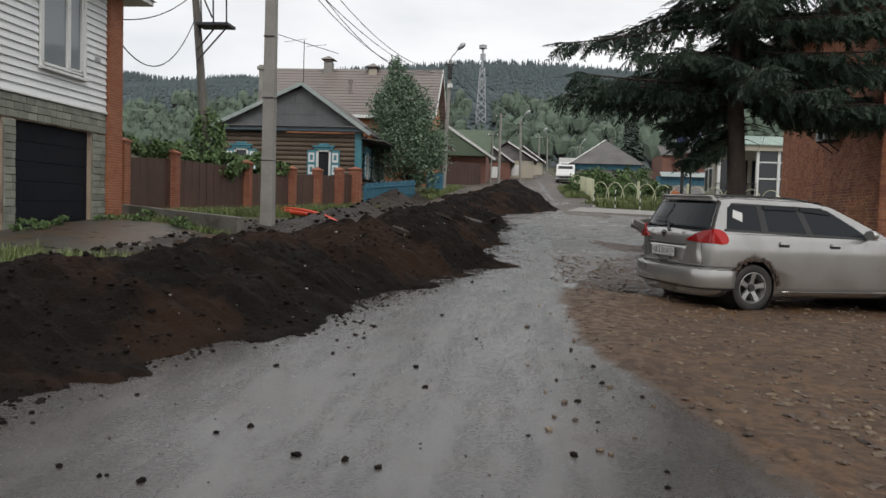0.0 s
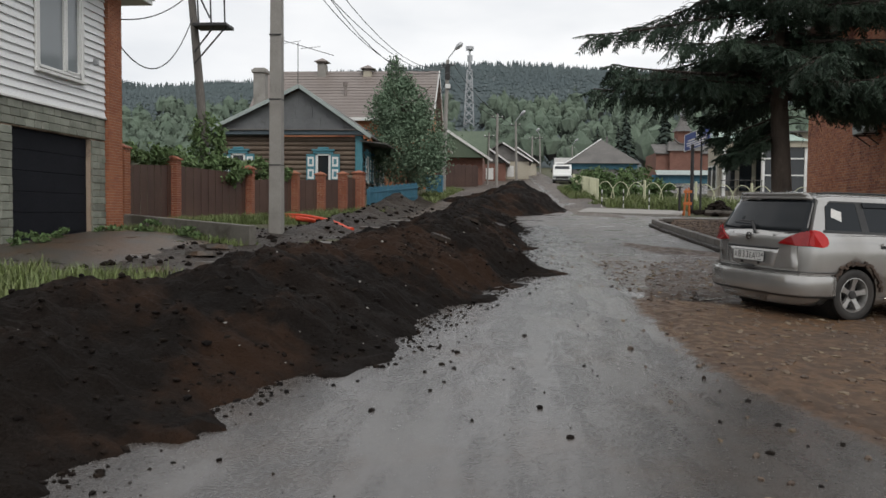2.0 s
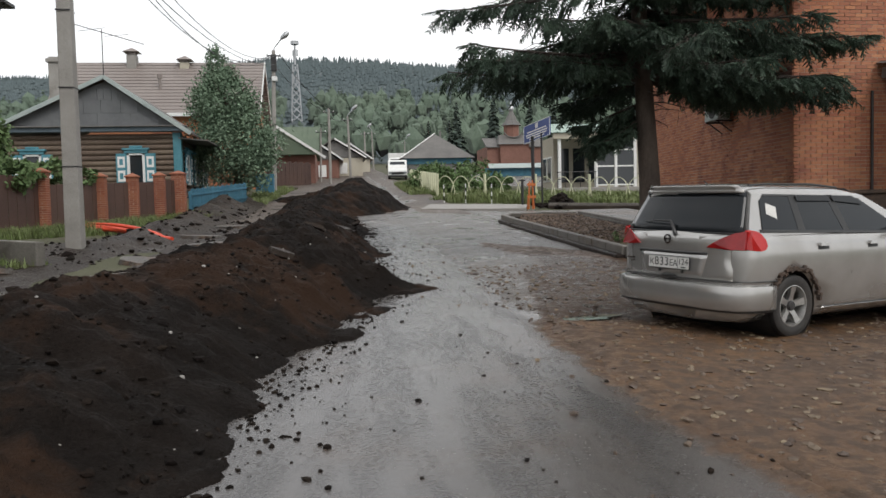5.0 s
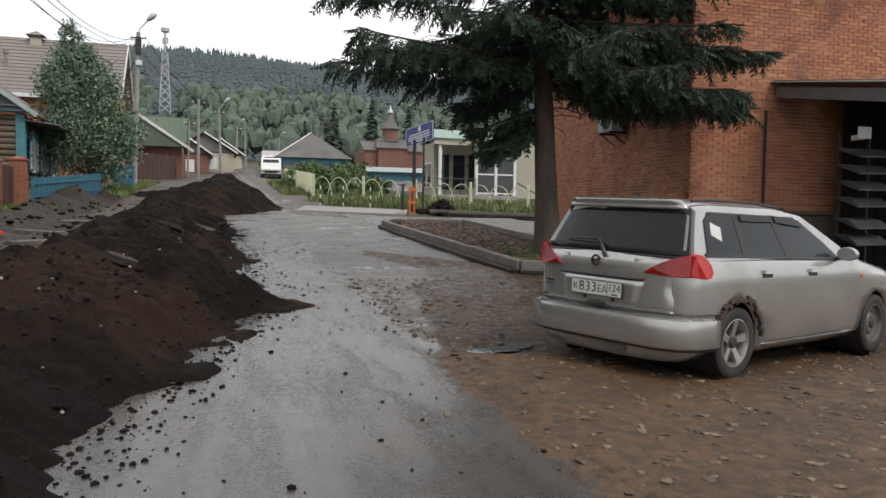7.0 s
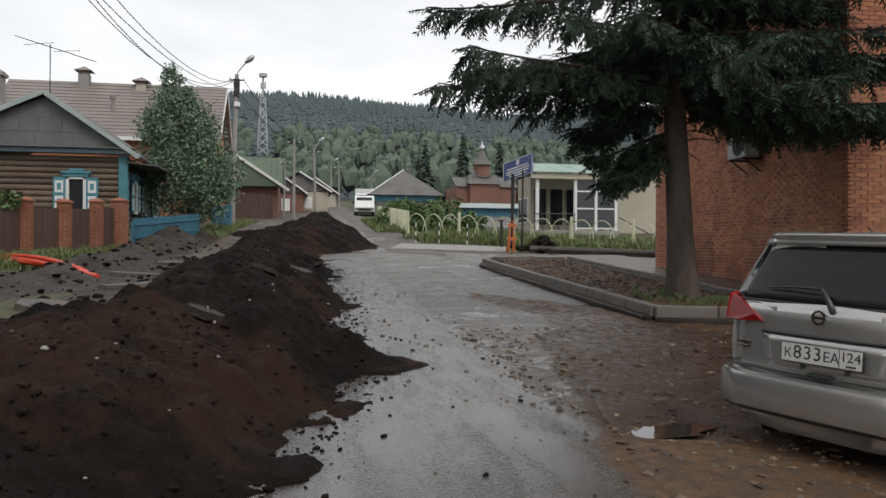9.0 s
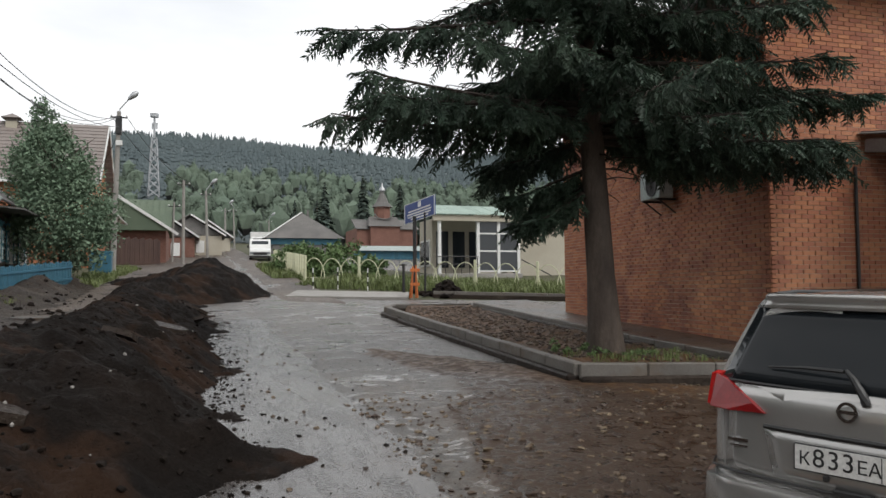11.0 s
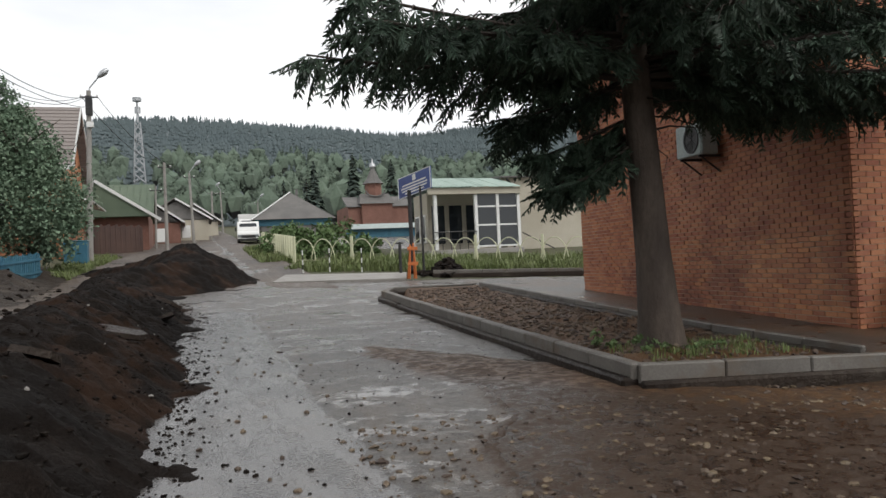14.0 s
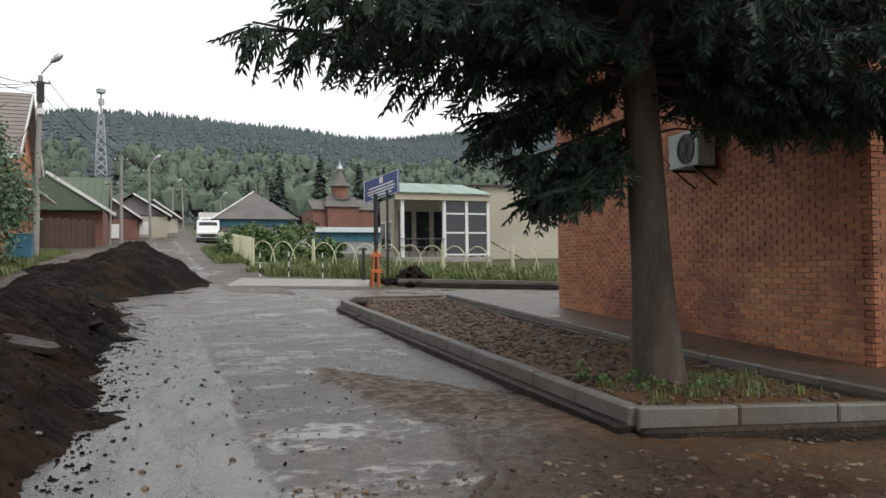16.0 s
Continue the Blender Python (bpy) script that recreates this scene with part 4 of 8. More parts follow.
def build_car(m):
    car = thing("estate_car", m, "dirty silver estate car with torn rear arch on brown dirt", "car")
    body = part("body", car_shell(), None, car, "silver painted steel body")
    # cabin shell: roof, pillars and flanks of the greenhouse
    s = Shape()
    cols = [(-y, z, a, b) for y, z, a, b in zip(CABIN_Y, CABIN_Z, REAR_X, FRONT_X)] + [(y, z, a, b) for y, z, a, b in list(zip(CABIN_Y, CABIN_Z, REAR_X, FRONT_X))[-2::-1]]
    rows = 16
    for i in range(rows + 1):
        u = i / rows
        for y, z, a, b in cols:
            bow = 0.13 * (abs(y) / 0.8) ** 2.6 * (1 - u) ** 8
            x = a + (b - a) * u + bow
            drop = (0.035 * (max(0, 0.25 - u) / 0.25) ** 2 + 0.03 * (max(0, u - 0.8) / 0.2) ** 2) * step(1.36, 1.45, np.array(z))
            s.v.append((x, y * (1 - 0.05 * max(0, u - 0.6) - 0.03 * max(0, 0.3 - u)), z - float(drop)))
    c = len(cols)
    for i in range(rows):
        for j in range(c - 1):
            s.f.append((i * c + j, i * c + j + 1, (i + 1) * c + j + 1, (i + 1) * c + j))
    s.f += [tuple(range(c)), tuple(rows * c + j for j in range(c))[::-1]]
    part("roof", s, M["paint"], car, "silver roof and pillars", True)
    # tailgate, its glass and fittings
    gate = solid(part("tailgate", rear_grid(lambda z: -0.66 - 0.02 * (z < 0.7), lambda z: 0.66 + 0.02 * (z < 0.7), 0.555, 0.985, 0.012, 18, 8), M["paint"], car, "silver tailgate", True), 0.02)
    gl = lambda z: 0.735 - (z - 1.0) * 0.30
    glass = solid(part("rear_window", rear_grid(lambda z: -gl(z), lambda z: gl(z), 1.0, 1.385, 0.012, 18, 6), M["car_glass"], gate, "dark tinted rear glass", True), 0.012)
    frame_s = Shape().tube([(rear_x(1.0) + 0.13 * (abs(y) / 0.8) ** 2.6 - 0.012, y, 0.998) for y in np.linspace(-0.735, 0.735, 15)], 0.008, 6)
    part("window_seal", frame_s, M["black"], gate)
    solid(part("spoiler", rear_grid(lambda z: -0.62 + (z - 1.37) * 0.8, lambda z: 0.62 - (z - 1.37) * 0.8, 1.372, 1.452, 0.02, 16, 4), M["paint"], car, "silver roof edge over the rear glass", True), 0.02)
    part("washer_nozzle", Shape().lathe([(0.011, 0), (0.011, 0.016), (0.004, 0.02)], 10, "z", Matrix.Translation((0.285, 0.0, 1.425)), True), M["black"], car)
    px = rear_x(0.76) - 0.02
    recess = solid(part("plate_recess", rear_grid(lambda z: -0.44 + (0.79 - z) * 0.25, lambda z: 0.44 - (0.79 - z) * 0.25, 0.572, 0.795, 0.02, 10, 4), M["paint"], gate, "silver plate surround", True), 0.006)
    # Black strip drawn where the recess edge shades the panel above the plate.
    part("recess_lip", Shape().tube([(rear_x(0.8) - 0.018 + 0.13 * (abs(y) / 0.8) ** 2.6, y, 0.802) for y in np.linspace(-0.44, 0.44, 9)], 0.012, 6), M["black"], gate, "black lip standing for the shadow over the plate")
    plate = softened(part("number_plate", Shape().box(px - 0.022, px - 0.012, -0.27, 0.27, 0.632, 0.757), M["black"], gate, "black plate holder"), 0.006)
    part("plate_face", Shape().box(px - 0.026, px - 0.021, -0.26, 0.26, 0.639, 0.751), M["plate_white"], plate, "white number plate")
    for txt, size, y, z in (("К", 0.085, 0.215, 0.689), ("8", 0.118, 0.15, 0.697), ("3", 0.118, 0.083, 0.697), ("3", 0.118, 0.018, 0.697), ("Е", 0.085, -0.042, 0.689), ("А", 0.085, -0.094, 0.689),
                            ("1", 0.085, -0.15, 0.706), ("2", 0.085, -0.19, 0.706), ("4", 0.085, -0.235, 0.706)):
        o = part("character", text_mesh(txt, size, M["black"]), None, plate, "black plate character")
        o.matrix_local = Matrix.Translation((px - 0.0275, y, z)) @ Matrix(((0, 0, -1, 0), (-1, 0, 0, 0), (0, 1, 0, 0), (0, 0, 0, 1)))
    part("region_bars", Shape().box(px - 0.0275, px - 0.0255, -0.225, -0.165, 0.649, 0.66), M["black"], plate)
    part("divider", Shape().box(px - 0.0275, px - 0.0255, -0.124, -0.12, 0.641, 0.749), M["black"], plate)
    for y in (0.12, -0.17):
        part("plate_lamp", Shape().box(px - 0.03, px - 0.005, y - 0.012, y + 0.012, 0.6, 0.628, 0.004), M["black"], gate)
    part("gate_handle", Shape().box(px - 0.03, px + 0.02, -0.08, 0.09, 0.556, 0.576, 0.006), M["black"], gate, "black tailgate handle")
    part("emblem", Shape().lathe([(0.032, 0), (0.046, 0), (0.046, -0.012), (0.032, -0.012), (0.032, 0)], 28, "z", Matrix.Translation((px + 0.0, 0.03, 0.925)) @ Matrix.Rotation(radians(90), 4, "Y")).box(px - 0.012, px + 0.004, -0.018, 0.078, 0.917, 0.933), M["chrome"], gate, "round chrome emblem")
    part("badge", Shape().box(rear_x(0.7) + 0.035, rear_x(0.7) + 0.05, 0.53, 0.65, 0.70, 0.716).box(rear_x(0.7) + 0.035, rear_x(0.7) + 0.05, 0.53, 0.64, 0.675, 0.684), M["chrome"], gate, "small chrome lettering bars")
    wiper = part("rear_wiper", Shape().tube([(0.07, -0.04, 0.965), (0.065, -0.03, 1.0), (0.085, 0.02, 1.07), (0.1, 0.06, 1.105)], [0.022, 0.02, 0.015, 0.01], 8), M["black"], gate, "black rear wiper arm", True)
    part("blade", Shape().tube([(0.1, 0.07, 1.10), (0.115, 0.25, 1.10), (0.155, 0.46, 1.085)], [0.01, 0.009, 0.005], 6), M["black"], wiper)
    part("sticker", Shape().lathe([(0.028, 0), (0.036, 0), (0.036, -0.002), (0.028, -0.002)], 24, "z", Matrix.Translation((rear_x(1.33) + 0.05, 0.54, 1.325)) @ Matrix.Rotation(radians(62), 4, "Y")), M["plate_white"], gate, "round white sticker")
    # lamps
    for e in (-1, 1):
        lamp = part("tail_lamp", panel_on_rear([(e * 0.43, 0.862), (e * 0.50, 0.91), (e * 0.59, 0.958), (e * 0.69, 1.005), (e * 0.775, 1.022), (e * 0.79, 0.848), (e * 0.66, 0.846)], 0.036, 0.06), M["dark_red_lens"], car, "red tail lamp")
        outer = panel_on_side([(0.20, 0.85), (0.33, 0.838), (0.39, 0.85), (0.415, 0.885), (0.405, 0.94), (0.37, 0.99), (0.31, 1.022), (0.24, 1.032), (0.20, 1.02)], 0.022, 0.05, e)
        part("lens", outer, M["red_lens"], lamp, "bright red lens")
        part("corner_lens", Shape().add([(rear_x(0.93) + 0.115, e * 0.77, 0.86), (0.215, e * 0.838, 0.852), (0.215, e * 0.81, 1.02), (rear_x(1.0) + 0.115, e * 0.765, 1.01), (0.3, e * 0.7, 0.86), (0.3, e * 0.7, 1.0)],
                                        [(0, 1, 2, 3), (0, 3, 5, 4), (1, 4, 5, 2), (0, 4, 1), (3, 2, 5)]), M["red_lens"], lamp)
        softened(lamp, 0.006)
    # bumper wraps the tail
    bs = Shape()
    path_ = [(0.52, -0.864), (0.42, -0.868), (0.25, -0.845), (0.11, -0.77), (0.03, -0.6), (0.0, -0.3), (-0.005, 0), (0.0, 0.3), (0.03, 0.6), (0.11, 0.77), (0.25, 0.845), (0.42, 0.868), (0.52, 0.864)]
    prof_ = [(0.05, 0.278), (0.006, 0.288), (-0.004, 0.305), (-0.008, 0.40), (-0.008, 0.49), (0.0, 0.512), (0.03, 0.524), (0.1, 0.545)]
    for (x, y) in path_:
        d = Vector((x - 0.8, y, 0)).normalized() if x < 0.2 else Vector((0, y, 0)).normalized()
        for o, z in prof_:
            p = Vector((x, y, z)) - d * o
            bs.v.append(tuple(p))
    k = len(prof_)
    for i in range(len(path_) - 1):
        for j in range(k - 1):
            bs.f.append((i * k + j, i * k + j + 1, (i + 1) * k + j + 1, (i + 1) * k + j))
    solid(part("bumper", bs, M["paint"], car, "scuffed silver rear bumper", True), 0.02)
    part("bumper_trim", Shape().tube([(x + (0.03 if abs(y) < 0.8 else 0), y * 0.965, 0.292) for x, y in path_], 0.028, 6), M["black"], car, "black lower bumper edge")
    part("bumper_gap", Shape().tube([(x + 0.03, y * 0.98, 0.556) for x, y in path_], 0.007, 6), M["black"], car)
    part("underbody", Shape().box(0.25, 4.2, -0.66, 0.66, 0.15, 0.3, 0.03), M["black"], car, "dark underbody")
    part("exhaust", Shape().tube([(0.14, -0.35, 0.22), (0.6, -0.35, 0.21)], 0.03, 10), M["dark_metal"], car)
    # side glass, trims, doors, handles
    for e in (-1, 1):
        qw = part("side_window", panel_on_side([(0.42, 1.035), (0.98, 1.02), (0.93, 1.345), (0.545, 1.35), (0.47, 1.30)], 0.004, 0.01, e), M["side_glass"], car, "dark rear quarter glass")
        part("side_window", panel_on_side([(1.04, 1.018), (1.66, 1.0), (1.50, 1.345), (1.0, 1.345)], 0.004, 0.01, e), M["side_glass"], car, "rear door glass")
        part("side_window", panel_on_side([(1.72, 0.998), (2.66, 0.98), (2.42, 1.12), (2.02, 1.325), (1.88, 1.345), (1.57, 1.345)], 0.004, 0.01, e), M["side_glass"], car, "front door glass")
        for pts, nm in (([(0.39, 1.01), (2.78, 0.962), (2.78, 0.985), (0.39, 1.035)], "belt_trim"), ([(0.93, 1.0), (1.04, 1.0), (1.0, 1.36), (0.9, 1.36)], "pillar_trim"), ([(1.64, 0.99), (1.74, 0.99), (1.59, 1.36), (1.48, 1.36)], "pillar_trim"),
                        ([(0.52, 1.345), (1.95, 1.335), (1.93, 1.352), (0.55, 1.365)], "window_trim")):
            part(nm, panel_on_side(pts, 0.007, 0.012, e), M["black"], car)
        for pts in ([(1.0, 1.30), (1.53, 1.30), (1.50, 1.352), (0.99, 1.352)], [(1.57, 1.30), (2.05, 1.265), (2.0, 1.31), (1.88, 1.35), (1.55, 1.352)]):
            part("wind_deflector", panel_on_side(pts, 0.022, 0.006, e), M["car_glass"], car, "smoked wind deflector")
        for x0, x1 in ((1.02, 1.10), (1.68, 1.70), (2.74, 2.80)):
            part("door_seam", panel_on_side([(x0, 0.97), (x0 + 0.008, 0.97), (x1 + 0.008, 0.6), (x1 + 0.012, 0.3), (x1 + 0.004, 0.3), (x1, 0.6)], 0.0015, 0.006, e), M["black"], car)
        part("door_seam", panel_on_side([(1.22, 0.262), (2.8, 0.262), (2.8, 0.27), (1.22, 0.27)], 0.003, 0.006, e), M["black"], car)
        part("sill_trim", panel_on_side([(1.3, 0.232), (3.14, 0.232), (3.14, 0.252), (1.3, 0.252)], 0.012, 0.02, e), M["chrome"], car, "bright sill strip")
        for hx in (1.25, 2.06):
            h = part("door_handle", panel_on_side([(hx - 0.075, 0.865), (hx + 0.075, 0.865), (hx + 0.07, 0.895), (hx - 0.07, 0.895)], 0.03, 0.03, e), M["paint"], car)
            part("handle_cup", panel_on_side([(hx - 0.08, 0.83), (hx + 0.08, 0.83), (hx + 0.085, 0.87), (hx - 0.085, 0.87)], 0.003, 0.006, e), M["black"], h)
        mir = part("mirror", Shape().lathe([(0.0, 0.0), (0.05, 0.005), (0.075, 0.03), (0.08, 0.07), (0.07, 0.1), (0.0, 0.1)], 20, "z", Matrix.Translation((2.62, e * 0.915, 1.03)) @ Matrix.Rotation(radians(-90), 4, "Y") @ Matrix.Diagonal((0.85, 1.25, 1.0, 1.0))), M["paint"], car, "silver door mirror", True)
        part("mirror_arm", Shape().beam((2.6, e * 0.8, 0.985), (2.6, e * 0.88, 1.0), 0.05, 0.03, 0.005), M["black"], mir)
        part("side_marker", panel_on_side([(3.05, 0.79), (3.11, 0.79), (3.11, 0.82), (3.05, 0.82)], 0.006, 0.008, e), M["orange_paint"], car)
        part("roof_rail", Shape().tube([(0.45, e * 0.575, 1.447), (0.7, e * 0.58, 1.462), (1.4, e * 0.585, 1.462), (1.8, e * 0.575, 1.435)], 0.012, 6), M["black"], car, "black roof rail")
        part("headlamp", Shape().box(4.02, 4.3, e * 0.5 - 0.16, e * 0.5 + 0.16, 0.6, 0.72, 0.03), M["glass_pale"], car)
    part("windscreen", Shape().slab([(3.03, -0.70, 0.985), (3.03, 0.70, 0.985), (1.99, 0.55, 1.43), (1.99, -0.55, 1.43)], 0.01), M["car_glass"], car)
    part("paper", panel_on_side([(0.52, 1.18), (0.66, 1.13), (0.68, 1.24), (0.545, 1.28)], 0.0055, 0.001, -1), M["plate_white"], car, "white paper behind the quarter glass")
    # torn, rusty lip of the rear arch
    rng = random.Random(5)
    lip = Shape()
    for i in range(34):
        a = radians(8 + 164 * i / 33)
        r = 0.355 + rng.uniform(-0.012, 0.02)
        p = Vector((0.83 + r * math.cos(a), -0.845, 0.305 + r * math.sin(a)))
        lip.box(-0.022, 0.022, -0.018, 0.02, -0.014, rng.uniform(0.008, 0.03), 0.004, Matrix.Translation(p) @ Matrix.Rotation(math.pi / 2 - a + rng.uniform(-0.3, 0.3), 4, "Y"))
    part("torn_arch", lip, M["rust"], car, "torn rusty edge of the wheel arch")
    for wx in (0.83, 3.485):
        part("arch_liner", Shape().lathe([(0.343, -0.8), (0.343, 0.8)], 32, "y", Matrix.Translation((wx, 0, 0.305))), M["black"], car)
    for side in (-1, 1):
        car_wheel(car, 0.83, side, True)
        car_wheel(car, 3.485, side, False)
    part("antenna", Shape().tube([(0.55, 0.0, 1.468), (0.5, 0.0, 1.5)], 0.006, 6), M["black"], car)
    return car


build_car(pose(2.14, 10.8, 0.275, 1.4, 0.8, 22.6) @ Matrix.Diagonal((1.04, 1.04, 1.04, 1)))


# ---- the big spruce in the planting bed ----
def needle_spray(rng, length, width):
    """A flat fan of needle-clad twigs along +x, as thin crossed blades: vertices and quads."""
    s = Shape()
    n = max(5, int(length / 0.055))
    for i in range(n):
        u = (i + 0.3) / n
        for e in (-1, 1):
            ln = width * (1.15 - u * 0.6) * rng.uniform(0.7, 1.2)
            a = radians(rng.uniform(28, 62))
            p = Vector((u * length, 0, 0))
            q = p + Vector((math.cos(a) * ln, e * math.sin(a) * ln, -0.35 * ln + rng.uniform(-0.03, 0.03)))
            mid_ = p.lerp(q, 0.45)
            w = Vector((-math.sin(a), e * math.cos(a), 0.0)) * 0.015
            up = Vector((0, 0, 0.013))
            s.add([p, mid_ + w, q, mid_ - w], [(0, 1, 2, 3)])
            s.add([p, mid_ + up, q, mid_ - up], [(0, 1, 2, 3)])
    tip, half = Vector((length * 1.12, 0, -0.02)), Vector((length * 0.6, 0, 0))
    for w in (Vector((0, 0.016, 0)), Vector((0, 0, 0.014))):
        s.add([Vector((0, 0, 0)), half + w, tip, half - w], [(0, 1, 2, 3)])
    return s


def build_spruce(base, height, lean, label, seed, limbs, r0=0.215, lowest=2.6):
    rng = random.Random(seed)
    tree = thing("spruce_tree", Matrix.Translation(base), label, "tree")
    top = Vector((lean[0] * height, lean[1] * height, height))
    stem = lambda u: Vector((lean[0] * height * u, lean[1] * height * u, height * u))
    hs = [0, 0.03, 0.08, 0.2, 0.35, 0.5, 0.65, 0.8, 0.92, 1.0]
    rs = [r0 * 1.6, r0 * 1.2, r0 * 1.0, r0 * 0.86, r0 * 0.7, r0 * 0.54, r0 * 0.38, r0 * 0.22, r0 * 0.1, 0.01]
    tr = Shape().tube([stem(h) - Vector((0, 0, 0.25 if h == 0 else 0)) for h in hs], rs, 18)
    trunk = part("trunk", tr, M["bark"], tree, "rough grey-brown trunk", True)
    # templates of sprays, laid out again and again as joined geometry
    sprays = [needle_spray(rng, rng.uniform(0.3, 0.5), rng.uniform(0.12, 0.17)) for _ in range(10)]
    wood, verts, faces = Shape(), [], []
    count = 0

    def put(shape, m):
        nonlocal count
        k = len(verts)
        arr = np.array(shape.v)
        mm = np.array(m)
        out = arr @ mm[:3, :3].T + mm[:3, 3]
        verts.extend(map(tuple, out.tolist()))
        faces.extend(tuple(i + k for i in f) for f in shape.f)
        count += 1

    def bough(origin, azim, ln, rise, sag, dense=1.0):
        """A limb that droops and lifts its tip, with side branches and hanging sprays."""
        d = Vector((math.cos(azim), math.sin(azim), 0))
        side = Vector((-d.y, d.x, 0))
        pts = []
        bend = rng.uniform(-0.12, 0.12)
        for i in range(9):
            u = i / 8
            pts.append(origin + d * ln * u + side * bend * ln * u * u + Vector((0, 0, rise * ln * u - sag * ln * (u ** 1.4) + 0.32 * sag * ln * u ** 4)))
        wood.tube(pts, [0.04 * (1 - 0.85 * i / 8) * (0.5 + ln / 6) + 0.004 for i in range(9)], 5, False)
        at = lambda u: pts[min(7, int(u * 8))].lerp(pts[min(7, int(u * 8)) + 1], u * 8 - min(7, int(u * 8)))
        steps = int(ln / 0.115 * dense)
        for i in range(steps):
            u = 0.14 + 0.86 * (i + rng.random()) / steps
            p = at(min(u, 0.999))
            for e in (-1, 1):
                bl = (0.12 + 0.27 * ln * (1 - u) ** 0.7 * min(1, u * 3)) * rng.uniform(0.6, 1.25)
                bl = min(bl, 1.15)
                sd = (d * rng.uniform(0.35, 0.8) + side * e * rng.uniform(0.6, 1.0) + Vector((0, 0, rng.uniform(-0.35, 0.02)))).normalized()
                m = max(1, int(bl / 0.3))
                tip = p + sd * bl + Vector((0, 0, -0.2 * bl))
                if bl > 0.3:
                    wood.tube([p, p + sd * bl * 0.6, tip], [0.011, 0.007, 0.003], 3, False)
                for j in range(m + 1):
                    v = (j + rng.random() * 0.6) / (m + 2)
                    q = p.lerp(tip, v)
                    sdir = (sd * rng.uniform(0.4, 1.0) + side * rng.uniform(-0.5, 0.5) + Vector((0, 0, rng.uniform(-1.0, -0.1)))).normalized()
                    rot = sdir.to_track_quat("X", "Z").to_matrix().to_4x4() @ Matrix.Rotation(rng.uniform(-0.9, 0.9), 4, "X")
                    put(rng.choice(sprays), Matrix.Translation(q) @ rot @ Matrix.Diagonal((rng.uniform(0.75, 1.25),) * 3 + (1,)))
        for i in range(7):
            fan = (pts[-1] - pts[-2]).normalized() + side * rng.uniform(-0.8, 0.8) + Vector((0, 0, rng.uniform(-0.7, 0.1)))
            put(rng.choice(sprays), Matrix.Translation(at(0.84 + 0.025 * i)) @ fan.to_track_quat("X", "Z").to_matrix().to_4x4())

    for z, azim, ln, rise, sag in limbs:
        bough(stem(z / height), radians(azim), ln, rise, sag, 0.72 if 140 < azim < 230 and ln > 2.1 else 1.0)
    z, k = lowest + 1.2, 0
    while z < height - 0.4:
        full = 4.0 * min(1, (height - z) / (height * 0.62)) ** 0.8
        if z < 9.5:
            for j in range(4):
                az = k * 2.399 + j * 2 * math.pi / 4 + rng.uniform(-0.3, 0.3)
                bough(stem(z / height), az, full * rng.uniform(0.75, 1.05), rng.uniform(-0.05, 0.12), rng.uniform(0.1, 0.25), 0.62)
            z += rng.uniform(0.66, 0.8)
        else:
            for j in range(4):
                bough(stem(z / height), k * 2.399 + j * 1.571, full * rng.uniform(0.8, 1.0), 0.1, 0.12, 0.45)
            z += 0.9
        k += 1
    for i in range(18):
        zz = 4.5 + i * 0.26
        for j in range(2):
            bough(stem(zz / height), i * 2.399 + j * 3.1 + rng.uniform(-0.4, 0.4), rng.uniform(1.0, 1.7), 0.05, 0.3, 0.8)
    part("limb_wood", wood, M["twig"], tree, "dark bare inner branches")
    me = bpy.data.meshes.new("needles")
    me.from_pydata(verts, [], faces)
    me.materials.append(M["needles"])
    crown = part("needles", me, None, tree, "hanging dark green needle sprays")
    crown["kind"] = "stuff"
    # dead twigs below the crown
    dead = Shape()
    for i in range(18):
        zz = rng.uniform(2.2, 4.2)
        az = rng.uniform(-1.6, 1.4)
        a = stem(zz / height)
        ln = rng.uniform(0.5, 1.9)
        b = a + Vector((math.cos(az) * ln, math.sin(az) * ln, rng.uniform(-0.25, 0.05)))
        dead.tube([a, a.lerp(b, 0.5) + Vector((0, 0, 0.05)), b, b + Vector((rng.uniform(-0.1, 0.1), rng.uniform(-0.1, 0.1), -rng.uniform(0.1, 0.4)))], [0.016, 0.011, 0.006, 0.003], 4, False)
    part("dead_wood", dead, M["twig"], tree, "bare dead twigs")
    return tree


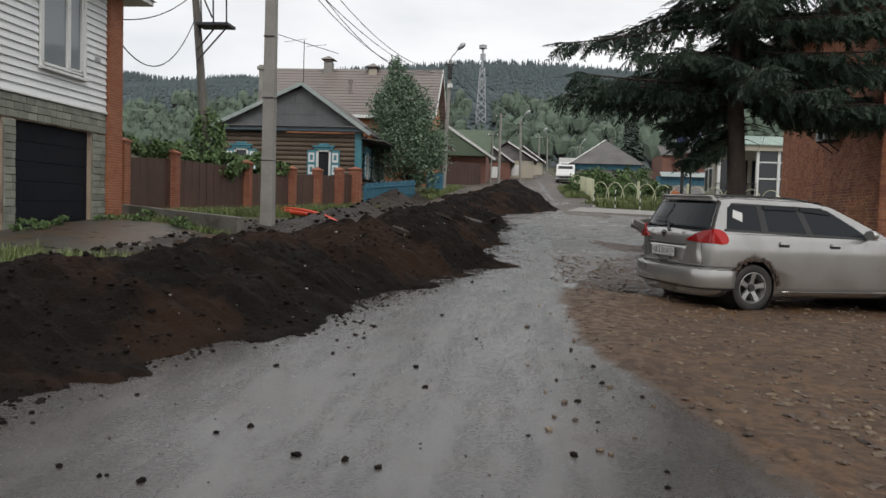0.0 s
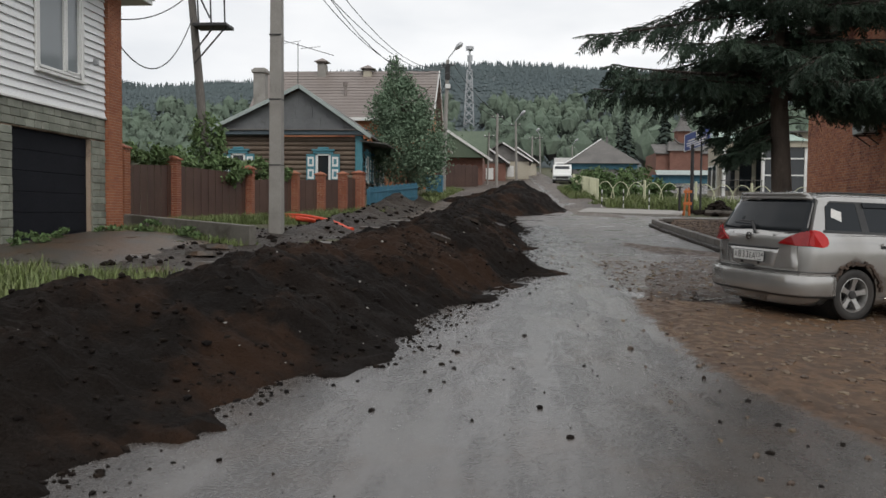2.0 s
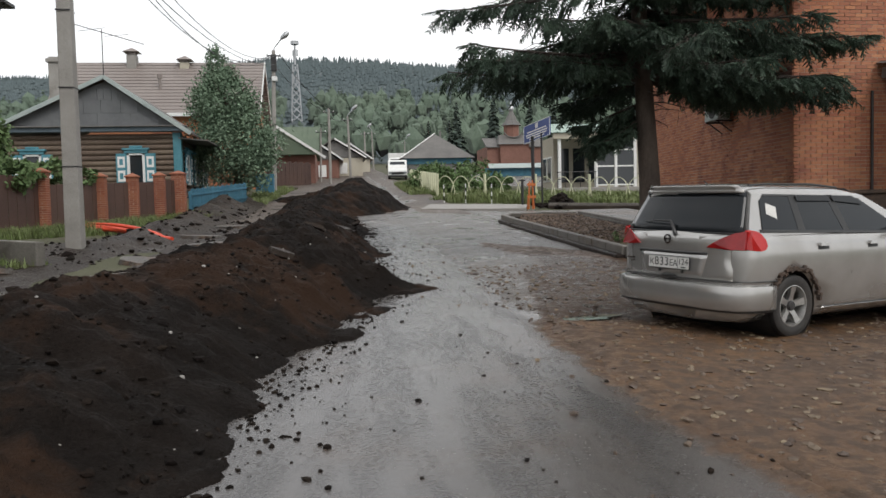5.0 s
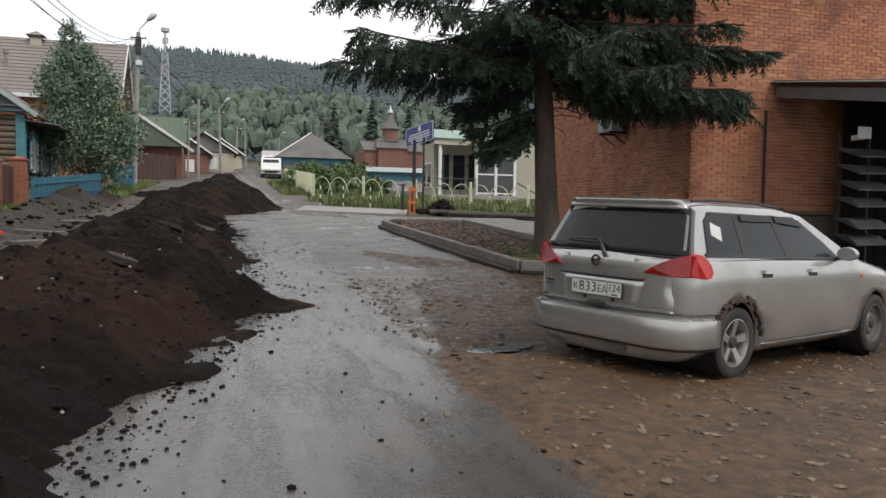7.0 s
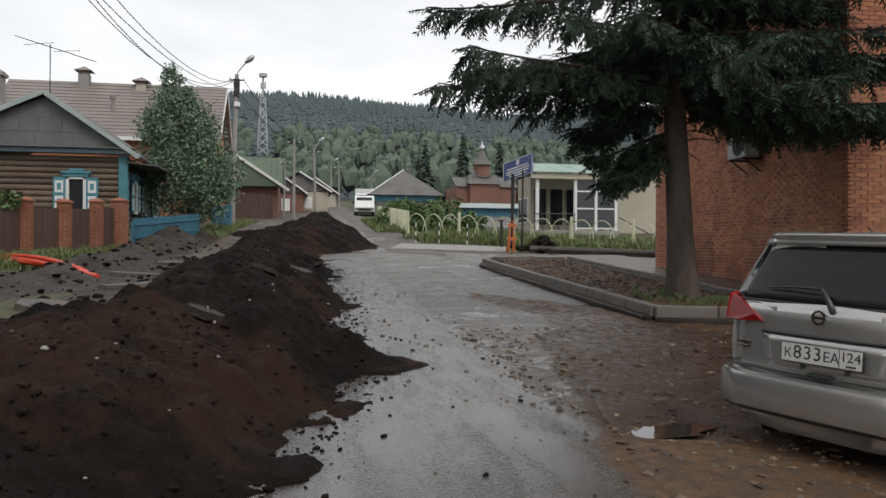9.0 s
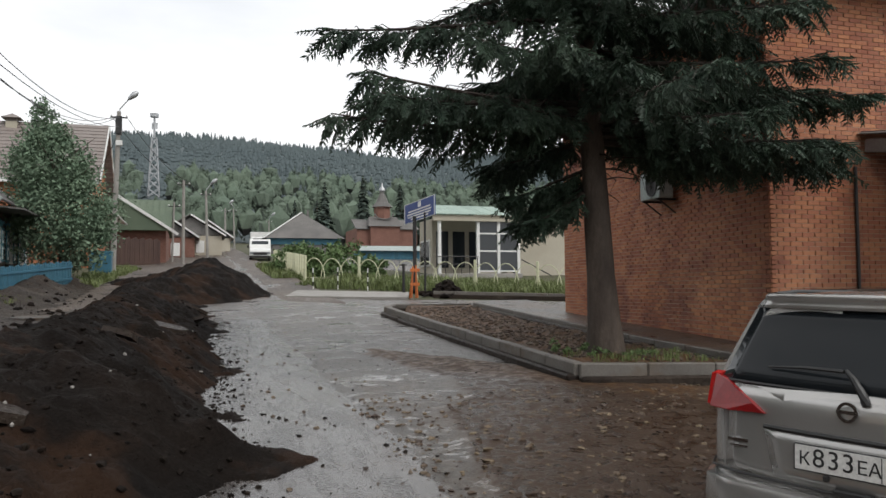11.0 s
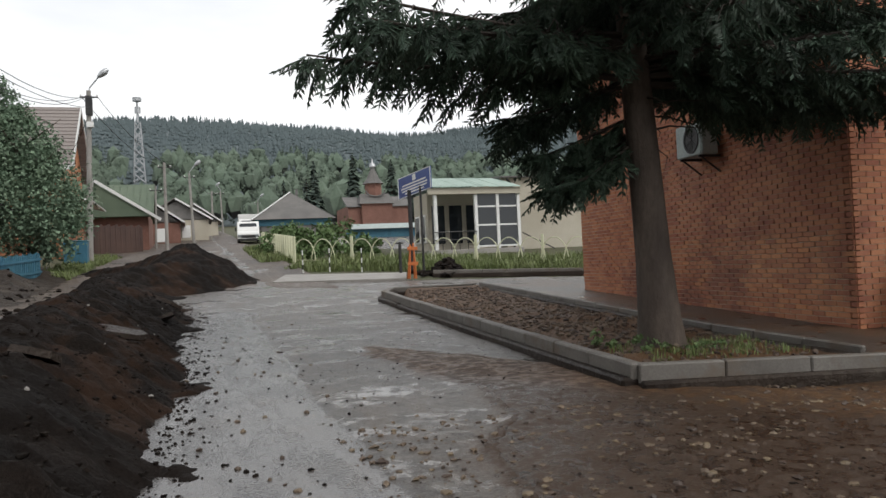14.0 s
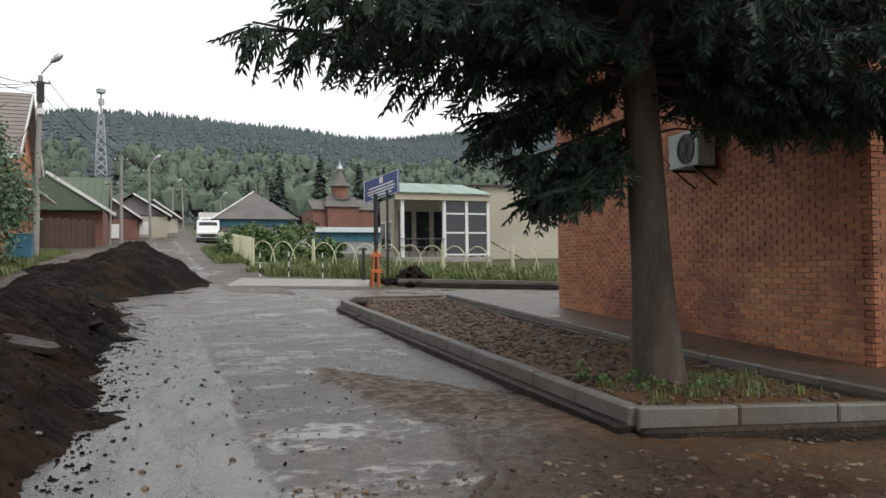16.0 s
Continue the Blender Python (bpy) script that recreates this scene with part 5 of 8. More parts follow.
build_spruce((5.32, 18.75, 0.78), 15.0, (-0.055, 0.0), "big dark spruce with long drooping boughs in the planting bed", 11,
             [(3.35, 178, 4.05, 0.15, 0.15), (3.7, 197, 3.9, 0.13, 0.13), (3.3, 150, 1.7, 0.0, 0.25), (2.9, 165, 1.3, -0.1, 0.35), (2.6, 150, 1.2, -0.15, 0.4), (2.5, 185, 1.0, -0.15, 0.4), (2.9, 110, 1.5, -0.1, 0.35), (3.4, 125, 1.5, -0.05, 0.3), (3.3, -10, 3.9, 0.02, 0.14), (3.4, -35, 3.2, 0.02, 0.16), (3.8, 15, 4.0, 0.04, 0.13), (4.1, -15, 4.2, 0.06, 0.13), (2.7, 130, 1.2, -0.15, 0.4), (3.6, 215, 2.4, 0.1, 0.2),
              (3.7, 0, 3.6, 0.02, 0.14), (3.5, -25, 3.6, 0.02, 0.16), (4.1, 30, 2.8, 0.0, 0.2), (3.6, -60, 2.8, 0.05, 0.2), (4.0, -100, 2.4, 0.1, 0.18), (4.2, -130, 2.8, 0.12, 0.18),
              (4.3, 100, 2.2, -0.05, 0.2), (4.6, 70, 2.4, 0.0, 0.2), (2.6, 175, 0.9, -0.2, 0.5), (3.9, 185, 3.6, 0.06, 0.16), (3.4, 10, 2.4, 0.0, 0.2), (4.4, -20, 3.6, 0.02, 0.16), (4.8, 25, 3.4, 0.02, 0.16), (4.2, 50, 3.0, 0.0, 0.2), (5.2, -45, 3.2, 0.04, 0.16), (5.6, 5, 3.4, 0.04, 0.16)])


# ---- white-sided house with garages ----
GX = -11.85
white_house = thing("garage_house", pose(0, 0, 0), "white-sided two-storey house over stone-clad garages with brick corner", "house")
# walls behind the cladding, with openings for doors and window
wall_s = Shape()
wall_s.box(GX - 8, GX - 0.16, 21.7, 22.5, 0.2, 7.5)
for a, b in ((8.0, 11.3), (13.9, 14.5), (17.22, 17.69), (21.11, 21.85)):
    wall_s.box(GX - 0.4, GX - 0.12, a, b, 0.2, 3.36)
wall_s.box(GX - 0.4, GX - 0.12, 8.0, 21.85, 3.36, 4.78)
for a, b in ((8.0, 14.1), (16.55, 18.66), (20.55, 21.85)):
    wall_s.box(GX - 0.4, GX - 0.12, a, b, 4.78, 7.2)
wall_s.box(GX - 0.4, GX - 0.12, 8.0, 21.85, 7.2, 7.5)
wall_s.box(GX - 8, GX - 0.4, 7.7, 8.0, 0.2, 7.5)
part("wall", wall_s, M["mortar"], white_house)
rng_h = random.Random(21)
z = 4.02
while z < 7.4:
    for a, b in (((8.0, 21.83),) if not (4.66 < z < 7.1) else ((8.0, 14.0), (16.65, 18.56), (20.66, 21.83))):
        s = Shape().prism([(GX - 0.11, z), (GX - 0.045, z), (GX - 0.05, z + 0.02), (GX - 0.095, z + 0.205), (GX - 0.11, z + 0.205)], a, b, "y")
        part("siding_board", s, M["siding"], white_house)
    z += 0.196
part("drip_edge", Shape().box(GX - 0.12, GX - 0.02, 8.0, 21.85, 3.96, 4.02, 0.01), M["white"], white_house, "white drip edge under the siding")
# stone cladding round the garage doors
rows = [(a, b, 0.3, 3.34) for a, b in ((13.92, 14.48), (17.24, 17.67), (21.13, 21.83))] + [(8.0, 21.83, 3.38, 3.95)]
for a, b, z0, z1 in rows:
    zz = z0
    while zz < z1 - 0.05:
        h = min(0.19, z1 - zz)
        y = a
        while y < b - 0.02:
            w = min(rng_h.uniform(0.25, 0.55), b - y)
            if b - y - w < 0.1:
                w = b - y
            d = rng_h.uniform(0.0, 0.02)
            part("cladding_stone", Shape().box(GX - 0.12, GX - 0.075 + d, y + 0.005, y + w - 0.005, zz + 0.005, zz + h - 0.005, 0.012), M["grey_stone"], white_house)
            y += w
        zz += h
for a, b in ((11.3, 13.9), (14.5, 17.22), (17.69, 21.11)):
    d = part("garage_door", Shape().box(GX - 0.3, GX - 0.24, a, b, 0.4, 3.36, 0.01), M["garage_door"], white_house, "dark sheet metal garage door")
    for k in range(6):
        zz = 0.42 + k * 0.49
        part("door_panel", Shape().box(GX - 0.24, GX - 0.225, a + 0.02, b - 0.02, zz, zz + 0.475, 0.006), M["garage_door"], d)


def pvc_window(parent, x, y0, y1, z0, z1, glass="glass_pale", split=0.6):
    w = part("window", Shape().box(x - 0.1, x, y0, y1, z0, z0 + 0.07, 0.008).box(x - 0.1, x, y0, y1, z1 - 0.07, z1, 0.008).box(x - 0.1, x, y0, y0 + 0.07, z0, z1, 0.008).box(x - 0.1, x, y1 - 0.07, y1, z0, z1, 0.008),
             M["white"], parent, "white plastic window")
    ym = y0 + (y1 - y0) * split
    part("mullion", Shape().box(x - 0.1, x + 0.01, ym - 0.05, ym + 0.05, z0 + 0.06, z1 - 0.06, 0.008), M["white"], w)
    part("sash", Shape().box(x - 0.08, x + 0.012, ym + 0.05, ym + 0.1, z0 + 0.07, z1 - 0.07).box(x - 0.08, x + 0.012, y1 - 0.12, y1 - 0.07, z0 + 0.07, z1 - 0.07).box(x - 0.08, x + 0.012, ym + 0.05, y1 - 0.07, z0 + 0.07, z0 + 0.12), M["white"], w)
    part("pane", Shape().box(x - 0.06, x - 0.045, y0 + 0.07, ym - 0.05, z0 + 0.07, z1 - 0.07), M[glass], w)
    part("pane", Shape().box(x - 0.06, x - 0.045, ym + 0.05, y1 - 0.07, z0 + 0.07, z1 - 0.07), M[glass], w)
    return w


for a, b in ((14.1, 16.55), (18.66, 20.55)):
    pvc_window(white_house, GX - 0.02, a, b, 4.85, 7.2)
    part("window_trim", Shape().box(GX - 0.06, GX + 0.0, a - 0.12, b + 0.12, 7.2, 7.32, 0.01).box(GX - 0.06, GX + 0.0, a - 0.12, a, 4.75, 7.2, 0.01).box(GX - 0.06, GX + 0.0, b, b + 0.12, 4.75, 7.2, 0.01).box(GX - 0.06, GX + 0.06, a - 0.14, b + 0.14, 4.72, 4.8, 0.01), M["white"], white_house)
part("hook", Shape().beam((GX - 0.05, 20.95, 5.35), (GX + 0.16, 20.95, 5.38), 0.03, 0.03).box(GX + 0.1, GX + 0.22, 20.9, 21.0, 5.3, 5.45, 0.01), M["galv"], white_house, "small lamp bracket")


def brick_pier(parent, x0, x1, y0, y1, z0, z1, mat="fence_brick", name="brick"):
    """A pier of brick courses on a mortar core."""
    part("pier_core", Shape().box(x0 + 0.012, x1 - 0.012, y0 + 0.012, y1 - 0.012, z0, z1), M["mortar"], parent)
    zz, k = z0, 0
    s = Shape()
    while zz < z1 - 0.03:
        h = 0.067
        for axis in (0, 1):
            lo, hi = ((x0, x1), (y0, y1))[axis]
            p = lo + (0.13 if k % 2 else 0.0)
            cells = ([(lo, lo + 0.12)] if k % 2 else []) + [(q, min(q + 0.25, hi)) for q in np.arange(p, hi - 0.03, 0.26)]
            for a, b in cells:
                if axis == 0:
                    s.box(a + 0.004, b - 0.004, y0, y0 + 0.05, zz, zz + h, 0.004)
                else:
                    s.box(x1 - 0.05, x1, a + 0.004, b - 0.004, zz, zz + h, 0.004)
        zz += 0.078
        k += 1
    ob = part(name, s, M[mat], parent, "courses of small red bricks")
    ob["kind"] = "stuff"
    return ob


brick_pier(white_house, GX - 0.5, GX + 0.03, 21.86, 22.62, 0.3, 7.5)
part("eave", Shape().box(GX - 8.2, GX + 0.55, 7.4, 23.5, 7.5, 7.66, 0.02), M["white"], white_house, "white boxed eave")
part("roof", Shape().prism([(GX + 0.6, 7.66), (GX - 4, 10.4), (GX - 8.4, 7.66)], 7.3, 23.6, "y"), M["roof_tan"], white_house)

# low concrete retaining wall at the end of the driveway
low = tagged(softened(part("low_wall", Shape().slab([(-11.6, 22.2, 0.5), (-7.15, 19.75, 0.5), (-7.15, 19.75, 1.12), (-11.6, 22.2, 1.36)], 0.22), M["old_concrete"]), 0.02), "low stained concrete retaining wall", "wall", kind="structure")

# ---- brick and sheet-metal fence ----
fence = thing("brick_fence", pose(0, 0, 0), "red brick piers with brown sheet-metal panels before a garden", "fence")
FP = [(-12.55, 24.0, 1.05, 2.3), (-12.2, 27.0, 1.2, 2.0), (-10.9, 31.0, 1.12, 2.0), (-9.75, 33.5, 1.3, 1.75), (-8.9, 34.7, 1.38, 1.7), (-8.1, 35.6, 1.4, 1.75), (-7.55, 36.6, 1.45, 1.8)]
for x, y, z0, h in FP:
    w = 0.2 if y < 36 else 0.26
    brick_pier(fence, x - w, x + w, y - w, y + w, z0 - 0.3, z0 + h)
    cap = Shape().add([(x - w - 0.04, y - w - 0.04, z0 + h), (x + w + 0.04, y - w - 0.04, z0 + h), (x + w + 0.04, y + w + 0.04, z0 + h), (x - w - 0.04, y + w + 0.04, z0 + h),
                       (x - w - 0.04, y - w - 0.04, z0 + h + 0.05), (x + w + 0.04, y - w - 0.04, z0 + h + 0.05), (x + w + 0.04, y + w + 0.04, z0 + h + 0.05), (x - w - 0.04, y + w + 0.04, z0 + h + 0.05), (x, y, z0 + h + 0.17)],
                      [(0, 1, 2, 3), (0, 1, 5, 4), (1, 2, 6, 5), (2, 3, 7, 6), (3, 0, 4, 7), (4, 5, 8), (5, 6, 8), (6, 7, 8), (7, 4, 8)])
    part("pier_cap", cap, M["fence_brick"], fence, "pyramid brick cap")
for (ax, ay, az, ah), (bx, by, bz, bh) in zip(FP, FP[1:]):
    a, b = Vector((ax, ay, 0)), Vector((bx, by, 0))
    d = (b - a).normalized()
    n_ = max(2, int((b - a).length / 0.2))
    h = min(ah, bh) - 0.18
    out = Vector((d.y, -d.x, 0))
    for k in range(n_):
        p, q = a.lerp(b, k / n_), a.lerp(b, (k + 1) / n_)
        zb = az + (bz - az) * (k + 0.5) / n_
        off = out * (0.018 if k % 2 else 0.0)
        part("metal_sheet", Shape().slab([p + off + Vector((0, 0, zb + 0.02)), q + off + Vector((0, 0, zb + 0.02)), q + off + Vector((0, 0, zb + h)), p + off + Vector((0, 0, zb + h))], 0.012), M["brown_metal"], fence)
    part("plinth", Shape().beam(a + Vector((0, 0, az - 0.05)), b + Vector((0, 0, bz - 0.05)), 0.25, 0.22, 0.02), M["fence_brick"], fence, "low brick plinth")

# ---- log house ----
LX0, LX1, LY, LYB = -16.6, -8.75, 43.0, 51.5
log_house = thing("log_house", pose(0, 0, 0), "old log house with grey gable, teal trim and carved shutters", "house")
z = 2.1
k = 0
while z < 5.5:
    for seg in (((LX0, LX1),) if not (3.05 < z < 4.75) else ((LX0, -15.9), (-14.85, -11.15), (-10.2, LX1))):
        part("log", Shape().tube([(seg[0], LY, z), (seg[1], LY, z)], 0.135, 10), M["log"], log_house, "", True)
    for seg in (((LY, LYB),) if not (3.05 < z < 4.75) else ((LY, 44.1), (45.0, 46.4), (47.3, 48.8), (49.7, LYB))):
        part("log", Shape().tube([(LX1, seg[0], z), (LX1, seg[1], z)], 0.135, 10), M["log"], log_house, "", True)
    z += 0.255
core = Shape().box(LX0, LX1 - 0.1, LY + 0.1, LYB, 1.5, 2.9).box(LX0, LX1 - 0.3, LY + 0.3, LYB, 2.9, 5.45)
part("inner_wall", core, M["grey_wood"], log_house)
part("foundation", Shape().box(LX0 - 0.1, LX1 + 0.1, LY - 0.12, LYB, 1.3, 2.0, 0.03), M["concrete"], log_house)
part("corner_board", Shape().box(LX1 - 0.18, LX1 + 0.2, LY - 0.2, LY + 0.18, 2.0, 5.6, 0.015), M["teal"], log_house, "teal corner casing")
AP = (-11.9, 8.25)
gab = Shape().prism([(LX0 - 0.3, 5.85), (LX1 + 0.3, 5.85), (AP[0], 8.05)], LY - 0.25, LY - 0.17, "y")
part("gable", gab, M["felt"], log_house, "gable clad with dark grey roofing felt")
for k, (zz, hh) in enumerate(((5.9, 0.62), (6.53, 0.6), (7.14, 0.55))):
    xa, xb = np.interp(zz + hh, [5.85, 8.05], [LX0 - 0.3, AP[0]]), np.interp(zz + hh, [5.85, 8.05], [LX1 + 0.3, AP[0]])
    cuts = [xa + (xb - xa) * q for q in (0, 0.3, 0.52, 0.78, 1)]
    for p, q in zip(cuts, cuts[1:]):
        part("felt_sheet", Shape().box(p + 0.01, q - 0.01, LY - 0.272 - 0.006 * (k % 2), LY - 0.252, zz, zz + hh, 0.003), M["felt"], log_house)
part("frieze", Shape().box(LX0 - 0.4, LX1 + 0.45, LY - 0.5, LY - 0.1, 5.62, 5.84, 0.02), M["frieze"], log_house, "faded blue-grey frieze board")
part("ledge", Shape().box(LX0 - 0.5, LX1 + 0.55, LY - 0.62, LY - 0.14, 5.84, 5.9, 0.01), M["roof_grey"], log_house)
for a, b in (((LX0 - 0.7, 5.7), AP), (AP, (LX1 + 0.75, 5.55))):
    d = Vector((b[0] - a[0], 0, b[1] - a[1])).normalized()
    part("roof_slope", Shape().slab([(a[0], LY - 0.6, a[1]), (b[0], LY - 0.6, b[1]), (b[0], LYB + 0.5, b[1]), (a[0], LYB + 0.5, a[1])], 0.07), M["roof_grey"], log_house, "grey slate-sheet roof slope")
    part("verge_board", Shape().beam((a[0], LY - 0.62, a[1] - 0.06), (b[0], LY - 0.62, b[1] - 0.06), 0.05, 0.2, 0.008), M["verge_grey"], log_house, "pale grey-green verge board")


def carved_window(parent, cx, z0, z1, m):
    """A window in a teal carved frame with white-panelled shutters, in the plane y = 0 of m."""
    w = new("window")
    w.parent = parent
    w.matrix_local = m
    hw = 0.42
    fr = part("frame", Shape().box(cx - hw, cx - hw + 0.13, -0.12, 0.05, z0, z1, 0.01).box(cx + hw - 0.13, cx + hw, -0.12, 0.05, z0, z1, 0.01).box(cx - hw, cx + hw, -0.12, 0.05, z1 - 0.1, z1, 0.01).box(cx - hw, cx + hw, -0.14, 0.05, z0, z0 + 0.1, 0.01), M["white"], w, "white window frame")
    part("pane", Shape().box(cx - hw + 0.13, cx + hw - 0.13, -0.03, -0.01, z0 + 0.1, z1 - 0.1), M["glass_dark"], w)
    part("head", Shape().box(cx - hw - 0.12, cx + hw + 0.12, -0.16, 0.03, z1, z1 + 0.14, 0.01).box(cx - hw - 0.2, cx + hw + 0.2, -0.22, 0.03, z1 + 0.14, z1 + 0.24, 0.015).box(cx - 0.3, cx + 0.3, -0.14, 0.0, z1 + 0.24, z1 + 0.36, 0.03), M["teal"], w, "carved teal window head")
    for e in (-1, 1):
        x0 = cx + e * (hw + 0.25)
        sh = part("shutter", Shape().box(x0 - 0.25, x0 + 0.25, -0.15, -0.1, z0 + 0.05, z1 - 0.02, 0.01), M["teal"], w, "open teal shutter with white panels")
        for q0, q1 in ((0.08, 0.45), (0.55, 0.92)):
            za, zb = z0 + 0.05 + (z1 - z0 - 0.1) * q0, z0 + 0.05 + (z1 - z0 - 0.1) * q1
            part("panel", Shape().box(x0 - 0.17, x0 + 0.17, -0.165, -0.15, za, zb, 0.004), M["white"], sh)
            part("inset", Shape().box(x0 - 0.08, x0 + 0.08, -0.172, -0.165, za + 0.12, zb - 0.12, 0.003), M["teal"], sh)
    return w


for cx in (-10.67, -15.37):
    carved_window(log_house, cx, 3.1, 4.62, pose(0, LY - 0.1, 0))
side_m = Matrix.Translation((LX1 + 0.1, 0, 0)) @ Matrix.Rotation(radians(90), 4, "Z")
for cy in (44.55, 46.85, 49.25):
    carved_window(log_house, cy, 3.1, 4.62, side_m)
part("chimney", Shape().box(-16.2, -15.5, 48, 48.7, 6.5, 10.2, 0.02).box(-16.3, -15.4, 47.9, 48.8, 9.9, 10.1, 0.02), M["concrete"], log_house, "white chimney")
part("tie_roof", Shape().slab([(LX1 + 0.1, LY - 0.3, 5.35), (LX1 + 1.5, LY - 0.3, 5.2), (LX1 + 1.5, LYB, 5.2), (LX1 + 0.1, LYB, 5.35)], 0.06), M["roof_grey"], log_house, "narrow side canopy")

# ---- picket fence in blue, with a metal box by the lamp post ----
pick = thing("picket_fence", pose(0, 0, 0), "low blue wooden picket fence with pointed slats", "fence")
A_, B_ = Vector((-7.45, 38.6, 0)), Vector((-5.7, 44.2, 0))
n_ = 44
for k in range(n_):
    p = A_.lerp(B_, (k + 0.5) / n_)
    d = (B_ - A_).normalized()
    zb = float(level(p.y)) + 0.12
    m = Matrix.Translation((p.x, p.y, zb)) @ d.to_track_quat("X", "Z").to_matrix().to_4x4()
    h = 1.05 + 0.03 * math.sin(k * 1.7)
    s = Shape().prism([(-0.045, 0), (0.045, 0), (0.045, h - 0.06), (0, h), (-0.045, h - 0.06)], -0.012, 0.012, "y")
    s.v = [tuple(m @ Vector(v)) for v in s.v]
    part("slat", s, M["blue_fence"], pick)
    if k % 11 == 0:
        part("post", Shape().box(-0.05, 0.05, 0.02, 0.12, -0.3, 0.95, 0.01, m), M["blue_fence"], pick)
for zr in (0.3, 0.8):
    part("rail", Shape().beam(A_ + Vector((0.04, 0, float(level(A_.y)) + 0.12 + zr)), B_ + Vector((0.04, 0, float(level(B_.y)) + 0.12 + zr)), 0.04, 0.08), M["blue_fence"], pick)
box = thing("metal_box", pose(-5.55, 53.5, float(level(53.5)) + 0.15), "turquoise painted metal box beside the lamp post", "box")
part("body", Shape().box(-0.55, 0.55, -0.4, 0.4, 0, 1.1, 0.02), M["blue_fence"], box)
part("lid", Shape().box(-0.58, 0.58, -0.43, 0.43, 1.1, 1.16, 0.02), M["teal"], box, "pale lid")

# ---- large brick house behind ----
big = thing("brick_house", pose(0, 0, 0), "large orange brick house with tan metal-tile roof", "house")
part("wall", Shape().box(-19.5, -6.6, 58.4, 66, 2.0, 8.7), M["brick"], big, "orange brick walls")
part("gable", Shape().prism([(58.0, 8.6), (66.4, 8.6), (62.2, 12.35)], -6.9, -6.6, "x"), M["brick"], big, "orange brick gable")
part("gable", Shape().prism([(58.0, 8.6), (66.4, 8.6), (62.2, 12.35)], -19.5, -19.2, "x"), M["brick"], big)
for e, y0 in ((1, 57.5), (-1, 66.9)):
    nrow = 16
    for k in range(nrow):
        a, b = k / nrow, (k + 1) / nrow
        ya, yb = y0 + (62.2 - y0) * a, y0 + (62.2 - y0) * b
        za, zb = 8.35 + 4.15 * a, 8.35 + 4.15 * b
        quad = [(-19.9, ya, za + 0.03), (-6.1, ya, za + 0.03), (-6.1, yb, zb), (-19.9, yb, zb)]
        part("tile_course", Shape().slab(quad if e > 0 else quad[::-1], 0.05), M["roof_tan"], big)
    part("verge_board", Shape().beam((-6.05, y0, 8.28), (-6.05, 62.2, 12.42), 0.06, 0.3, 0.01), M["white"], big, "white verge board")
part("eave_board", Shape().box(-19.9, -6.1, 57.48, 57.56, 8.12, 8.36, 0.01), M["white"], big)
for cx, cz in ((-15.2, 13.3), (-11.6, 12.75)):
    c_ = part("chimney", Shape().box(cx - 0.32, cx + 0.32, 61.6, 62.4, 11.2, cz - 0.35, 0.02), M["beige"] if cx > -14 else M["concrete"], big)
    part("cowl", Shape().add([(cx - 0.55, 61.4, cz - 0.15), (cx + 0.55, 61.4, cz - 0.15), (cx + 0.55, 62.6, cz - 0.15), (cx - 0.55, 62.6, cz - 0.15), (cx, 62, cz + 0.2)], [(0, 1, 4), (1, 2, 4), (2, 3, 4), (3, 0, 4), (3, 2, 1, 0)]).box(cx - 0.28, cx + 0.28, 61.7, 62.3, cz - 0.35, cz - 0.15), M["roof_tan"], c_)
part("vent_pipe", Shape().tube([(-12.9, 59.6, 9.9), (-12.9, 59.6, 11.0)], 0.1, 10).tube([(-12.9, 59.6, 10.95), (-12.9, 59.6, 11.2)], 0.18, 10), M["roof_tan"], big)
for y0, z0 in ((61.6, 9.0), (60.0, 5.2), (63.0, 5.2)):
    w = part("window", Shape().box(-6.62, -6.55, y0, y0 + 1.2, z0, z0 + 1.5, 0.01), M["white"], big, "white window")
    part("pane", Shape().box(-6.56, -6.53, y0 + 0.1, y0 + 1.1, z0 + 0.1, z0 + 1.4), M["glass_dark"], w)
part("side_porch", Shape().slab([(-6.6, 58.6, 6.9), (-5.2, 58.6, 6.5), (-5.2, 66, 6.5), (-6.6, 66, 6.9)], 0.08), M["white"], big, "white lean-to canopy")
part("antenna", Shape().tube([(-15.3, 55, 8.0), (-15.3, 55, 13.2)], 0.03, 5).tube([(-17.2, 55, 13.6), (-12.8, 55, 12.3)], 0.025, 5).tube([(-16.6, 54.6, 13.0), (-15.2, 55.4, 13.4)], 0.015, 4).tube([(-15.0, 54.6, 12.7), (-13.8, 55.4, 13.0)], 0.015, 4), M["dark_metal"], log_house, "thin television aerial on a mast")


# ---- things by the brick building ----
def lev(y):
    return float(level(y))


WA = (Vector((*BF, 0)) - Vector((*BC, 0))).normalized()
NA = Vector((-WA.y, WA.x, 0))
ac = thing("air_conditioner", Matrix.Translation(Vector((*BC, 0)) + WA * 3.35 + Vector((0, 0, 3.66))) @ WA.to_track_quat("X", "Z").to_matrix().to_4x4(), "white air conditioner unit hung on the brick wall", "air conditioner")
# Casing is greyer than its white: foliage shade is put into the colour.
part("casing", Shape().box(-0.42, 0.42, 0.12, 0.44, 0, 0.58, 0.02), M["verge_grey"], ac, "off-white casing greyed for the shade of the foliage")
part("grille", Shape().lathe([(0.24, 0.445), (0.24, 0.46), (0.2, 0.462), (0.2, 0.445)], 28, "y", Matrix.Translation((-0.1, 0, 0.29))), M["black"], ac, "dark fan grille")
